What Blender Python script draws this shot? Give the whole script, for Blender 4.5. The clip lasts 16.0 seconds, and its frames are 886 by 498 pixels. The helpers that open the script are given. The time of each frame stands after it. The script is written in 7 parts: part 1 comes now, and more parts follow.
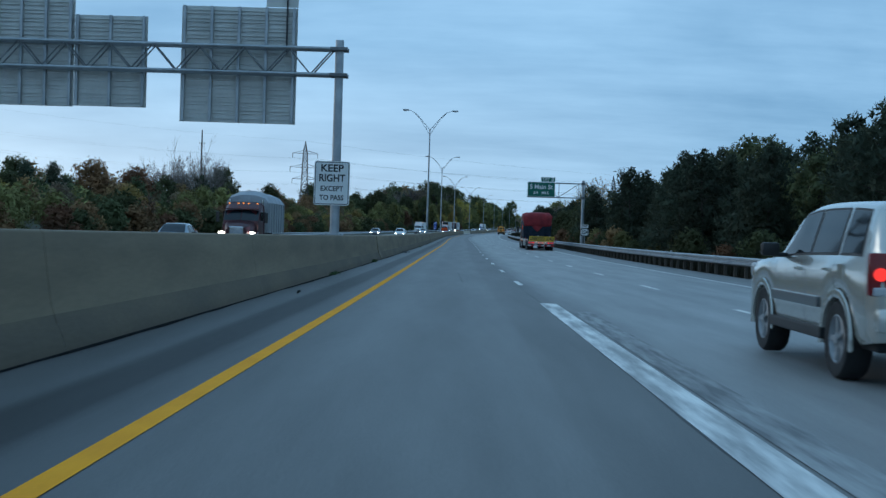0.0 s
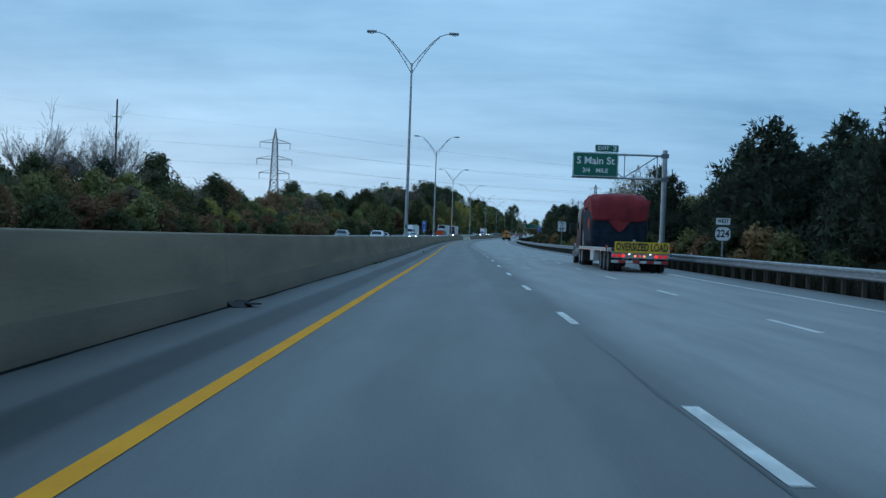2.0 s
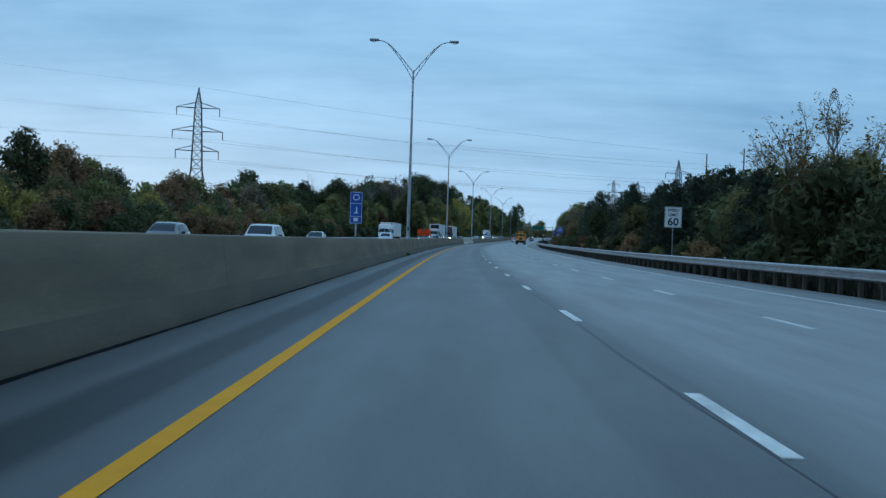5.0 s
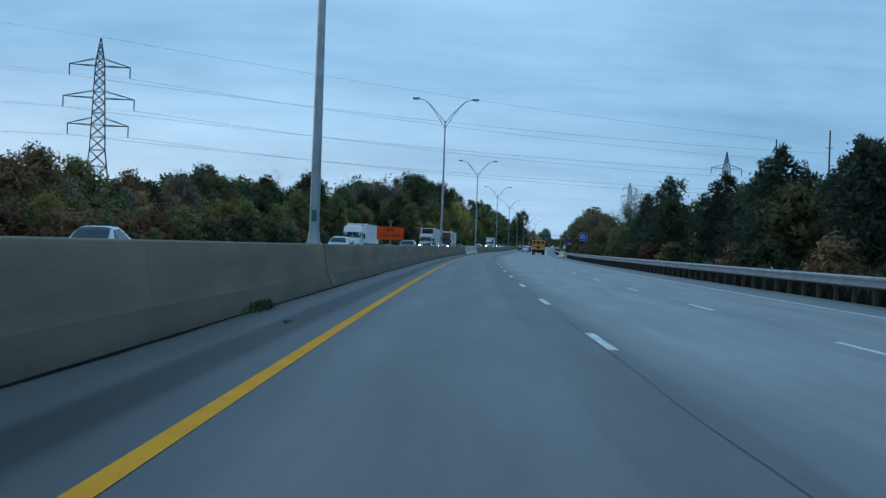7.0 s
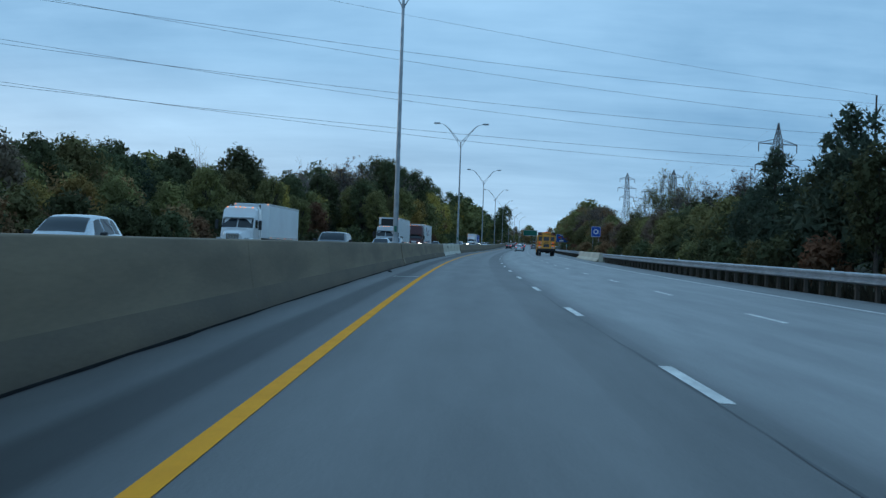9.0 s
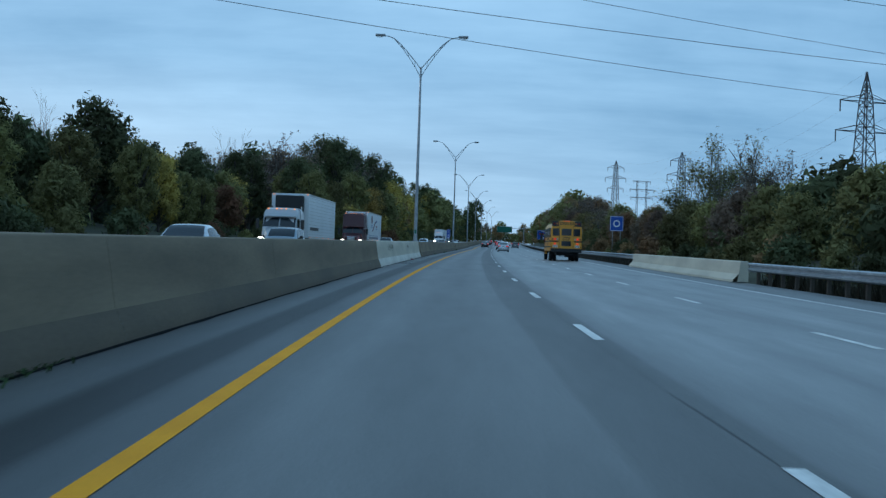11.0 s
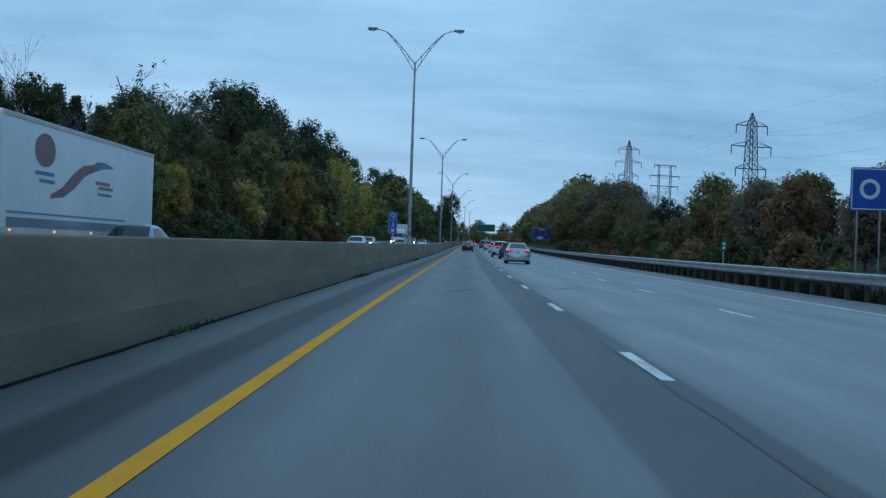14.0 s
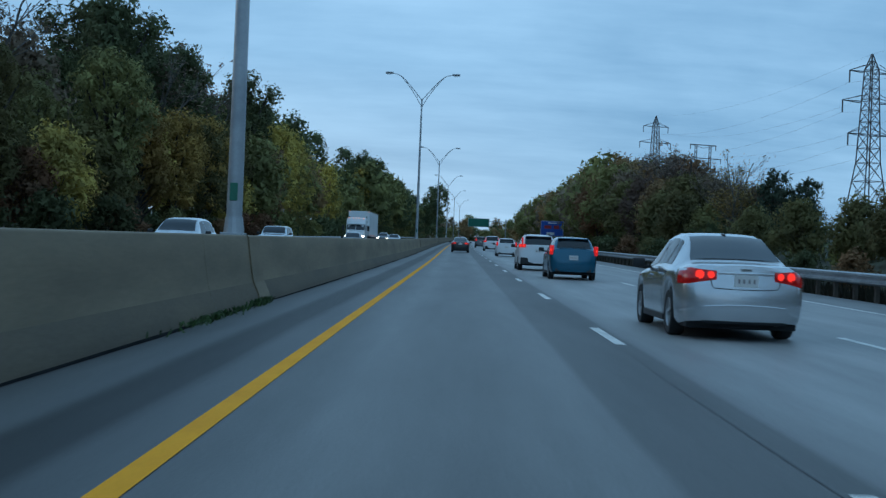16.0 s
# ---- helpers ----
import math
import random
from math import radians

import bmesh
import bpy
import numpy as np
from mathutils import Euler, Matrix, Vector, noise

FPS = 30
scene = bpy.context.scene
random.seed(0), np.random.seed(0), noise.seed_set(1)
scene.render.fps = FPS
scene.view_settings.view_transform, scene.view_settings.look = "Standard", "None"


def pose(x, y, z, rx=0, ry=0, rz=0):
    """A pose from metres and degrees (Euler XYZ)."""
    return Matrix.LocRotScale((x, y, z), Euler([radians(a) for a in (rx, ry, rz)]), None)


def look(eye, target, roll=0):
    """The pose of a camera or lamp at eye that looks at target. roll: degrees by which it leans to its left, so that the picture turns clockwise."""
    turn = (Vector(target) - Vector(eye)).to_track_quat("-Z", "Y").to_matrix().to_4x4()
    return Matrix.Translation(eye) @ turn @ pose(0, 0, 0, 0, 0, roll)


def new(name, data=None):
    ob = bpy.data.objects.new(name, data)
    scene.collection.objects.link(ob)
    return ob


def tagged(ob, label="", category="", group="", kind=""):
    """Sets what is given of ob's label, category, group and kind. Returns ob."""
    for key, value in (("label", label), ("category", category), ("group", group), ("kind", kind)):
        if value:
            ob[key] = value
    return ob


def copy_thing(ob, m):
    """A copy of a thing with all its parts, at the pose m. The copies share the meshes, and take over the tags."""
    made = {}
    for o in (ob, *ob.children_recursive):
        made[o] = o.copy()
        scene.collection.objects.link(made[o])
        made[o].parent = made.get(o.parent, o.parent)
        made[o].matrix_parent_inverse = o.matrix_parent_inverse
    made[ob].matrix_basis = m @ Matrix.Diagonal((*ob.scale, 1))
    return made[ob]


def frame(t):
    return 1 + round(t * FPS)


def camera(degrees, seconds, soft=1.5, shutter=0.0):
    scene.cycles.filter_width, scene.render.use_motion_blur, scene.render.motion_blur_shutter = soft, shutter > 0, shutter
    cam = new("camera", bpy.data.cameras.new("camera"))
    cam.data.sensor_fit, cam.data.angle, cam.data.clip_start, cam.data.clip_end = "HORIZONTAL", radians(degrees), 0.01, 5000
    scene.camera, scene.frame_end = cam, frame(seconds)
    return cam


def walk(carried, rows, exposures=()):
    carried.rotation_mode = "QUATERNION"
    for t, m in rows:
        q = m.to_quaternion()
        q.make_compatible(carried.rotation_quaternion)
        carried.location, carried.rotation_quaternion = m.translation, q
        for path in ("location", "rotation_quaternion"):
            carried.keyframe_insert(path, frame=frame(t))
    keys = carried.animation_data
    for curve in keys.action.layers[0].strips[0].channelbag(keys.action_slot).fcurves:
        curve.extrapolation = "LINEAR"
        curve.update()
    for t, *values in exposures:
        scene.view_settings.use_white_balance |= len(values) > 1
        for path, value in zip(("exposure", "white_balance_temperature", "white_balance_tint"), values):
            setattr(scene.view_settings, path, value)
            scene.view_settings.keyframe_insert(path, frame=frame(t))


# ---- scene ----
# camera and its way
PATH = [
    (0.0, 1.909, 4.242, 1.186, -0.832, -1.799, 1.346),
    (0.5, 1.680, 20.028, 1.090, -0.640, -1.822, 1.182),
    (1.0, 1.511, 35.829, 1.010, -0.533, -1.716, 1.184),
    (1.5, 1.360, 51.596, 0.944, -0.636, -1.655, 1.281),
    (2.0, 1.089, 67.489, 0.895, -0.551, -2.034, 1.255),
    (2.5, 0.872, 83.483, 0.865, -0.489, -2.369, 1.290),
    (3.0, 0.713, 99.576, 0.854, -0.298, -2.685, 1.220),
    (3.5, 0.596, 115.722, 0.858, -0.161, -2.584, 1.251),
    (4.0, 0.405, 131.906, 0.873, -0.076, -2.212, 1.214),
    (4.5, 0.284, 148.057, 0.889, -0.435, -1.893, 1.190),
    (7.0, -0.471, 229.202, 0.942, 0.033, -2.004, 1.153),
    (7.5, -0.603, 245.636, 0.974, 0.033, -2.125, 1.228),
    (8.0, -0.733, 262.238, 1.018, -0.133, -2.229, 1.000),
    (8.5, -0.760, 278.839, 1.071, -0.007, -2.026, 0.524),
    (9.0, -0.637, 295.529, 1.129, -0.025, -1.986, 0.109),
    (9.5, -0.443, 312.187, 1.188, 0.009, -1.900, -0.330),
    (12.0, 2.113, 396.590, 1.518, -0.118, -2.102, -1.830),
    (12.5, 2.909, 413.842, 1.599, -0.072, -2.127, -1.984),
    (13.0, 3.776, 430.930, 1.682, -0.114, -1.871, -2.257),
    (13.5, 4.654, 447.692, 1.760, -0.058, -2.047, -2.474),
    (14.0, 5.457, 464.383, 1.834, 0.024, -1.952, -2.635),
    (14.5, 6.451, 481.355, 1.904, -0.167, -2.401, -2.787),
    (15.0, 7.420, 498.612, 1.973, -0.113, -2.375, -2.877),
    (15.5, 8.522, 516.051, 2.044, -0.008, -2.177, -3.017),
    (16.0, 9.628, 533.526, 2.120, -0.088, -2.323, -3.176),
]
cam = camera(39.98, 16.0, soft=1.38, shutter=0.08)
walk(cam, [(t, pose(x, y, z, 90 + pitch, roll, yaw)) for t, x, y, z, pitch, roll, yaw in PATH])

# overcast evening sky and a very soft sun behind the clouds
SUN_AZ, SUN_EL = 62.0, 16.0      # degrees to the left of straight ahead, above the horizon
world = bpy.data.worlds.new("evening_sky")
scene.world = world
world.use_nodes = True
wn, wl = world.node_tree.nodes, world.node_tree.links
wn.clear()


def wnode(kind, **values):
    n = wn.new(kind)
    for k, v in values.items():
        n.inputs[k].default_value = v
    return n


def wmath(op, a, b=None, clamp=False):
    n = wn.new("ShaderNodeMath")
    n.operation, n.use_clamp = op, clamp
    for i, v in enumerate((a, b)):
        if v is None:
            continue
        if isinstance(v, (int, float)):
            n.inputs[i].default_value = v
        else:
            wl.new(v, n.inputs[i])
    return n.outputs[0]


sky_tex = wn.new("ShaderNodeTexSky")
sky_tex.sky_type = "NISHITA"
sky_tex.sun_disc = False
sky_tex.sun_elevation, sky_tex.sun_rotation = radians(SUN_EL), radians(-SUN_AZ)
coord = wn.new("ShaderNodeTexCoord")
axes = wn.new("ShaderNodeSeparateXYZ")
wl.new(coord.outputs["Generated"], axes.inputs[0])
height = wmath("MAXIMUM", axes.outputs[2], 0.0)
drop = wmath("ADD", height, 0.17)
flat = wn.new("ShaderNodeCombineXYZ")
wl.new(wmath("DIVIDE", axes.outputs[0], drop), flat.inputs[0])
wl.new(wmath("DIVIDE", axes.outputs[1], drop), flat.inputs[1])
banks = wnode("ShaderNodeTexNoise", Scale=0.55, Detail=7.0, Roughness=0.55, Distortion=0.35)
wl.new(flat.outputs[0], banks.inputs["Vector"])
wisps = wnode("ShaderNodeTexNoise", Scale=2.1, Detail=6.0, Roughness=0.6)
stretch = wnode("ShaderNodeMapping", Scale=(0.6, 1.7, 1.0))
wl.new(flat.outputs[0], stretch.inputs[0])
wl.new(stretch.outputs[0], wisps.inputs["Vector"])
cover = wmath("ADD", wmath("MULTIPLY", banks.outputs[0], 0.72), wmath("MULTIPLY", wisps.outputs[0], 0.28))
clouds = wn.new("ShaderNodeValToRGB")
clouds.color_ramp.elements[0].position, clouds.color_ramp.elements[1].position = 0.385, 0.615
clouds.color_ramp.elements[0].color = (0.166, 0.346, 0.560, 1)
clouds.color_ramp.elements[1].color = (0.335, 0.575, 0.825, 1)
wl.new(cover, clouds.inputs[0])
# paler and warmer towards the horizon, most where the sun went down
low = wn.new("ShaderNodeValToRGB")
low.color_ramp.elements[0].position, low.color_ramp.elements[1].position = 0.0, 0.15
low.color_ramp.elements[0].color, low.color_ramp.elements[1].color = (1, 1, 1, 1), (0, 0, 0, 1)
wl.new(height, low.inputs[0])
west = wmath("ADD", wmath("MULTIPLY", axes.outputs[0], -1.15), 0.30, True)
glow = wmath("MULTIPLY", low.outputs[0], west)
pale = wn.new("ShaderNodeMix")
pale.data_type = "RGBA"
wl.new(glow, pale.inputs["Factor"])
wl.new(clouds.outputs[0], pale.inputs["A"])
pale.inputs["B"].default_value = (0.66, 0.80, 0.95, 1)
both = wn.new("ShaderNodeMix")
both.data_type = "RGBA"
both.inputs["Factor"].default_value = 0.9
scaled = wn.new("ShaderNodeVectorMath")
scaled.operation = "SCALE"
scaled.inputs["Scale"].default_value = 0.10
wl.new(sky_tex.outputs[0], scaled.inputs[0])
wl.new(scaled.outputs[0], both.inputs["A"])
wl.new(pale.outputs["Result"], both.inputs["B"])
back = wn.new("ShaderNodeBackground")
back.inputs["Strength"].default_value = 0.87
wl.new(both.outputs["Result"], back.inputs["Color"])
wo = wn.new("ShaderNodeOutputWorld")
wl.new(back.outputs[0], wo.inputs["Surface"])

sun = new("sun", bpy.data.lights.new("sun", "SUN"))
sun.data.energy, sun.data.angle, sun.data.color = 0.22, radians(30), (1.0, 0.95, 0.90)
sun.matrix_world = look((0, 0, 60), (60 * math.sin(radians(SUN_AZ)), -60 * math.cos(radians(SUN_AZ)), 60 - 60 * math.tan(radians(SUN_EL))))
scene.view_settings.exposure = 0.42
scene.view_settings.use_white_balance = True
scene.view_settings.white_balance_temperature, scene.view_settings.white_balance_tint = 6250, 8


# ---- materials
def material(name, color, rough=0.6, metal=0.0, var=0.15, scale=3.0, fine=40.0, bump=0.0, tint=None, islands=0.0, objects=0.0,
             coat=0.0, emit=None, power=0.0, alpha=1.0, spec=0.5, uv=False, stretch=(1, 1, 1)):
    """A surface with variation at two scales: broad patches towards tint and fine grain."""
    m = bpy.data.materials.new(name)
    m.use_nodes = True
    n, l = m.node_tree.nodes, m.node_tree.links
    b = n["Principled BSDF"]
    b.inputs["Roughness"].default_value, b.inputs["Metallic"].default_value = rough, metal
    b.inputs["Coat Weight"].default_value = coat
    b.inputs["Coat Roughness"].default_value = 0.08
    b.inputs["Specular IOR Level"].default_value = spec
    b.inputs["Alpha"].default_value = alpha
    if emit:
        b.inputs["Emission Color"].default_value = (*emit, 1)
        b.inputs["Emission Strength"].default_value = power
    tc = n.new("ShaderNodeTexCoord")
    mp = n.new("ShaderNodeMapping")
    mp.inputs["Scale"].default_value = stretch
    l.new(tc.outputs["UV" if uv else "Object"], mp.inputs[0])
    big, small = n.new("ShaderNodeTexNoise"), n.new("ShaderNodeTexNoise")
    big.inputs["Scale"].default_value, small.inputs["Scale"].default_value = scale, fine
    big.inputs["Detail"].default_value, small.inputs["Detail"].default_value = 5, 3
    l.new(mp.outputs[0], big.inputs["Vector"]), l.new(mp.outputs[0], small.inputs["Vector"])
    dark = tint or tuple(c * (1 - 2.2 * var) for c in color)
    mix = n.new("ShaderNodeMix")
    mix.data_type = "RGBA"
    ramp = n.new("ShaderNodeMapRange")
    ramp.inputs["From Min"].default_value, ramp.inputs["From Max"].default_value = 0.35, 0.65
    l.new(big.outputs[0], ramp.inputs[0])
    l.new(ramp.outputs[0], mix.inputs["Factor"])
    mix.inputs["A"].default_value, mix.inputs["B"].default_value = (*dark, 1), (*color, 1)
    hsv = n.new("ShaderNodeHueSaturation")
    l.new(mix.outputs["Result"], hsv.inputs["Color"])
    g = n.new("ShaderNodeMapRange")
    g.inputs["To Min"].default_value, g.inputs["To Max"].default_value = 1 - var, 1 + var
    l.new(small.outputs[0], g.inputs[0])
    value = g.outputs[0]
    for amount, kind, socket in ((islands, "ShaderNodeNewGeometry", "Random Per Island"), (objects, "ShaderNodeObjectInfo", "Random")):
        if amount:
            r, mr, mul = n.new(kind), n.new("ShaderNodeMapRange"), n.new("ShaderNodeMath")
            mr.inputs["To Min"].default_value, mr.inputs["To Max"].default_value = 1 - amount, 1 + amount
            l.new(r.outputs[socket], mr.inputs[0])
            mul.operation = "MULTIPLY"
            l.new(value, mul.inputs[0]), l.new(mr.outputs[0], mul.inputs[1])
            value = mul.outputs[0]
            if kind == "ShaderNodeObjectInfo":
                hr = n.new("ShaderNodeMapRange")
                hr.inputs["To Min"].default_value, hr.inputs["To Max"].default_value = 0.5 - amount * 0.06, 0.5 + amount * 0.06
                l.new(r.outputs[socket], hr.inputs[0])
                l.new(hr.outputs[0], hsv.inputs["Hue"])
    l.new(value, hsv.inputs["Value"])
    l.new(hsv.outputs[0], b.inputs["Base Color"])
    if bump:
        bp = n.new("ShaderNodeBump")
        bp.inputs["Strength"].default_value, bp.inputs["Distance"].default_value = bump, 0.02
        l.new(small.outputs[0], bp.inputs["Height"])
        l.new(bp.outputs[0], b.inputs["Normal"])
    return m


def road_material(name):
    """Worn asphalt in the road's own coordinates (across, along, in tens of metres): wheel tracks, darker lane joints, oil, seams."""
    m = bpy.data.materials.new(name)
    m.use_nodes = True
    n, l = m.node_tree.nodes, m.node_tree.links
    b = n["Principled BSDF"]
    tc, sep = n.new("ShaderNodeTexCoord"), n.new("ShaderNodeSeparateXYZ")
    l.new(tc.outputs["UV"], sep.inputs[0])
    big = n.new("ShaderNodeTexNoise")
    big.inputs["Scale"].default_value, big.inputs["Detail"].default_value = 0.35, 4
    mp = n.new("ShaderNodeMapping")
    mp.inputs["Scale"].default_value = (3.0, 0.25, 1)
    l.new(tc.outputs["UV"], mp.inputs[0]), l.new(mp.outputs[0], big.inputs["Vector"])
    wob = n.new("ShaderNodeMath")
    wob.operation = "MULTIPLY_ADD"
    wob.inputs[1].default_value, wob.inputs[2].default_value = 0.16, -0.08
    l.new(big.outputs[0], wob.inputs[0])
    across = n.new("ShaderNodeMath")
    across.operation = "ADD"
    l.new(sep.outputs[0], across.inputs[0]), l.new(wob.outputs[0], across.inputs[1])
    pos = n.new("ShaderNodeMapRange")
    pos.inputs["From Min"].default_value, pos.inputs["From Max"].default_value = -4.0, 16.0
    l.new(across.outputs[0], pos.inputs[0])
    ramp = n.new("ShaderNodeValToRGB")
    ramp.color_ramp.interpolation = "LINEAR"
    stops = ((-2.0, 0.104), (-1.12, 0.098), (-1.00, 0.042), (-0.54, 0.040), (-0.44, 0.082), (0.25, 0.124), (0.75, 0.171), (1.25, 0.138), (1.9, 0.125), (2.5, 0.169),
             (2.72, 0.158), (2.80, 0.099), (3.66, 0.092), (3.82, 0.103), (3.90, 0.175), (4.75, 0.281), (5.55, 0.238), (6.4, 0.286), (7.1, 0.238), (7.9, 0.233), (8.5, 0.281), (9.3, 0.233),
             (10.3, 0.257), (10.9, 0.209), (11.3, 0.150), (13.4, 0.134))
    els = ramp.color_ramp.elements
    while len(els) < len(stops):
        els.new(0.5)
    for e, (d, v) in zip(els, stops):
        v *= 0.91 if -0.4 < d < 3.9 else 1.0
        e.position, e.color = (d + 4) / 20, (v * 1.02, v * 1.0, v * 0.96, 1)
    l.new(pos.outputs[0], ramp.inputs[0])
    # the newer surfacing before the bridge is more even: its wheel tracks and lane joints hardly show
    even = n.new("ShaderNodeValToRGB")
    plain = ((-2.0, 0.104), (-1.12, 0.098), (-1.00, 0.044), (-0.54, 0.042), (-0.44, 0.082), (0.25, 0.112), (0.8, 0.140), (1.5, 0.122), (2.3, 0.138), (3.0, 0.122), (3.7, 0.120),
             (4.0, 0.165), (4.75, 0.255), (6.4, 0.262), (7.1, 0.232), (8.5, 0.265), (10.3, 0.248), (10.9, 0.205), (11.3, 0.150), (13.4, 0.134))
    els = even.color_ramp.elements
    while len(els) < len(plain):
        els.new(0.5)
    for e, (d, v) in zip(els, plain):
        e.position, e.color = (d + 4) / 20, (v * 1.02, v * 1.0, v * 0.96, 1)
    l.new(pos.outputs[0], even.inputs[0])
    age, worn = n.new("ShaderNodeMapRange"), n.new("ShaderNodeMix")
    age.interpolation_type = "SMOOTHSTEP"
    age.inputs["From Min"].default_value, age.inputs["From Max"].default_value = 330, 425
    age.inputs["To Min"].default_value = 0.3
    worn.data_type = "RGBA"
    l.new(sep.outputs[1], age.inputs[0]), l.new(age.outputs[0], worn.inputs["Factor"])
    l.new(even.outputs[0], worn.inputs[6]), l.new(ramp.outputs[0], worn.inputs[7])
    grain = n.new("ShaderNodeTexNoise")
    grain.inputs["Scale"].default_value, grain.inputs["Detail"].default_value = 38, 3
    l.new(tc.outputs["UV"], grain.inputs["Vector"])
    patch = n.new("ShaderNodeTexNoise")
    patch.inputs["Scale"].default_value, patch.inputs["Detail"].default_value = 0.8, 6
    mp2 = n.new("ShaderNodeMapping")
    mp2.inputs["Scale"].default_value = (1.6, 0.16, 1)
    l.new(tc.outputs["UV"], mp2.inputs[0]), l.new(mp2.outputs[0], patch.inputs["Vector"])
    v1, v2, mul = n.new("ShaderNodeMapRange"), n.new("ShaderNodeMapRange"), n.new("ShaderNodeMath")
    v1.inputs["To Min"].default_value, v1.inputs["To Max"].default_value = 0.62, 1.38
    v2.inputs["From Min"].default_value, v2.inputs["From Max"].default_value = 0.3, 0.7
    v2.inputs["To Min"].default_value, v2.inputs["To Max"].default_value = 0.76, 1.18
    l.new(grain.outputs[0], v1.inputs[0]), l.new(patch.outputs[0], v2.inputs[0])
    mul.operation = "MULTIPLY"
    l.new(v1.outputs[0], mul.inputs[0]), l.new(v2.outputs[0], mul.inputs[1])
    # short streaks of polish, oil and grit along the lanes
    streak, mp3, v3, mul3 = n.new("ShaderNodeTexNoise"), n.new("ShaderNodeMapping"), n.new("ShaderNodeMapRange"), n.new("ShaderNodeMath")
    streak.inputs["Scale"].default_value, streak.inputs["Detail"].default_value, streak.inputs["Roughness"].default_value = 1.0, 5, 0.65
    mp3.inputs["Scale"].default_value = (4.5, 0.55, 1)
    l.new(tc.outputs["UV"], mp3.inputs[0]), l.new(mp3.outputs[0], streak.inputs["Vector"])
    v3.inputs["From Min"].default_value, v3.inputs["From Max"].default_value = 0.3, 0.7
    v3.inputs["To Min"].default_value, v3.inputs["To Max"].default_value = 0.93, 1.07
    l.new(streak.outputs[0], v3.inputs[0])
    mul3.operation = "MULTIPLY"
    l.new(mul.outputs[0], mul3.inputs[0]), l.new(v3.outputs[0], mul3.inputs[1])
    mul = mul3
    hsv = n.new("ShaderNodeHueSaturation")
    l.new(worn.outputs[2], hsv.inputs["Color"]), l.new(mul.outputs[0], hsv.inputs["Value"])
    l.new(hsv.outputs[0], b.inputs["Base Color"])
    b.inputs["Roughness"].default_value = 0.50
    polish = n.new("ShaderNodeMapRange")
    polish.inputs["From Min"].default_value, polish.inputs["From Max"].default_value = 0.04, 0.20
    polish.inputs["To Min"].default_value, polish.inputs["To Max"].default_value = 0.10, 0.55
    l.new(worn.outputs[2], polish.inputs[0])
    l.new(polish.outputs[0], b.inputs["Specular IOR Level"])
    bp = n.new("ShaderNodeBump")
    bp.inputs["Strength"].default_value, bp.inputs["Distance"].default_value = 0.35, 0.01
    l.new(grain.outputs[0], bp.inputs["Height"]), l.new(bp.outputs[0], b.inputs["Normal"])
    return m


def stain(name, color, strength, rough=0.8):
    """A blotch that thins out towards its edge, broken up by noise."""
    m = material(name, color, rough, var=0.2, scale=3.0)
    n, l = m.node_tree.nodes, m.node_tree.links
    tc, mp, grad, noise = (n.new("ShaderNode" + k) for k in ("TexCoord", "Mapping", "TexGradient", "TexNoise"))
    grad.gradient_type = "SPHERICAL"
    mp.inputs["Location"].default_value, mp.inputs["Scale"].default_value = (-1, -1, 0), (2, 2, 0)
    l.new(tc.outputs["UV"], mp.inputs[0]), l.new(mp.outputs[0], grad.inputs[0])
    noise.inputs["Scale"].default_value, noise.inputs["Detail"].default_value = 3.0, 5
    l.new(tc.outputs["Object"], noise.inputs["Vector"])
    a, b = n.new("ShaderNodeMapRange"), n.new("ShaderNodeMath")
    a.inputs["From Min"].default_value, a.inputs["From Max"].default_value = 0.35, 0.65
    a.inputs["To Min"].default_value, a.inputs["To Max"].default_value = 0.25, 1.0
    l.new(noise.outputs[0], a.inputs[0])
    b.operation = "MULTIPLY"
    l.new(a.outputs[0], b.inputs[0]), l.new(grad.outputs["Fac"], b.inputs[1])
    c = n.new("ShaderNodeMath")
    c.operation, c.use_clamp = "MULTIPLY", True
    c.inputs[1].default_value = strength
    l.new(b.outputs[0], c.inputs[0])
    l.new(c.outputs[0], n["Principled BSDF"].inputs["Alpha"])
    return m


ASPHALT = road_material("worn_asphalt")
YELLOW = material("yellow_road_paint", (1.0, 0.405, 0.016), 0.85, var=0.10, scale=1.5, fine=30, tint=(0.92, 0.36, 0.016), spec=0.22)
WHITE = material("white_road_paint", (0.88, 0.86, 0.81), 0.8, var=0.10, scale=5.0, fine=25, tint=(0.62, 0.605, 0.57), spec=0.2, stretch=(1, 0.3, 1))
SCUFFED_WHITE = material("scuffed_white_paint", (0.84, 0.83, 0.79), 0.8, var=0.14, scale=7.0, fine=40, tint=(0.40, 0.40, 0.39), spec=0.2, stretch=(1, 0.10, 1))
WORN_WHITE = material("worn_white_paint", (0.36, 0.36, 0.35), 0.8, var=0.18, scale=8.0, fine=30, tint=(0.16, 0.16, 0.16), stretch=(1, 0.10, 1))
FOOT_BLACK = material("black_grit", (0.016, 0.016, 0.018), 0.95, var=0.25, scale=2.0, spec=0.05)
TAR = material("tar_seal", (0.035, 0.035, 0.037), 0.5, var=0.2)
CONCRETE = material("stained_concrete", (0.248, 0.191, 0.122), 0.85, var=0.14, scale=0.9, fine=14, bump=0.12, tint=(0.168, 0.129, 0.083), stretch=(1, 0.24, 1.6))
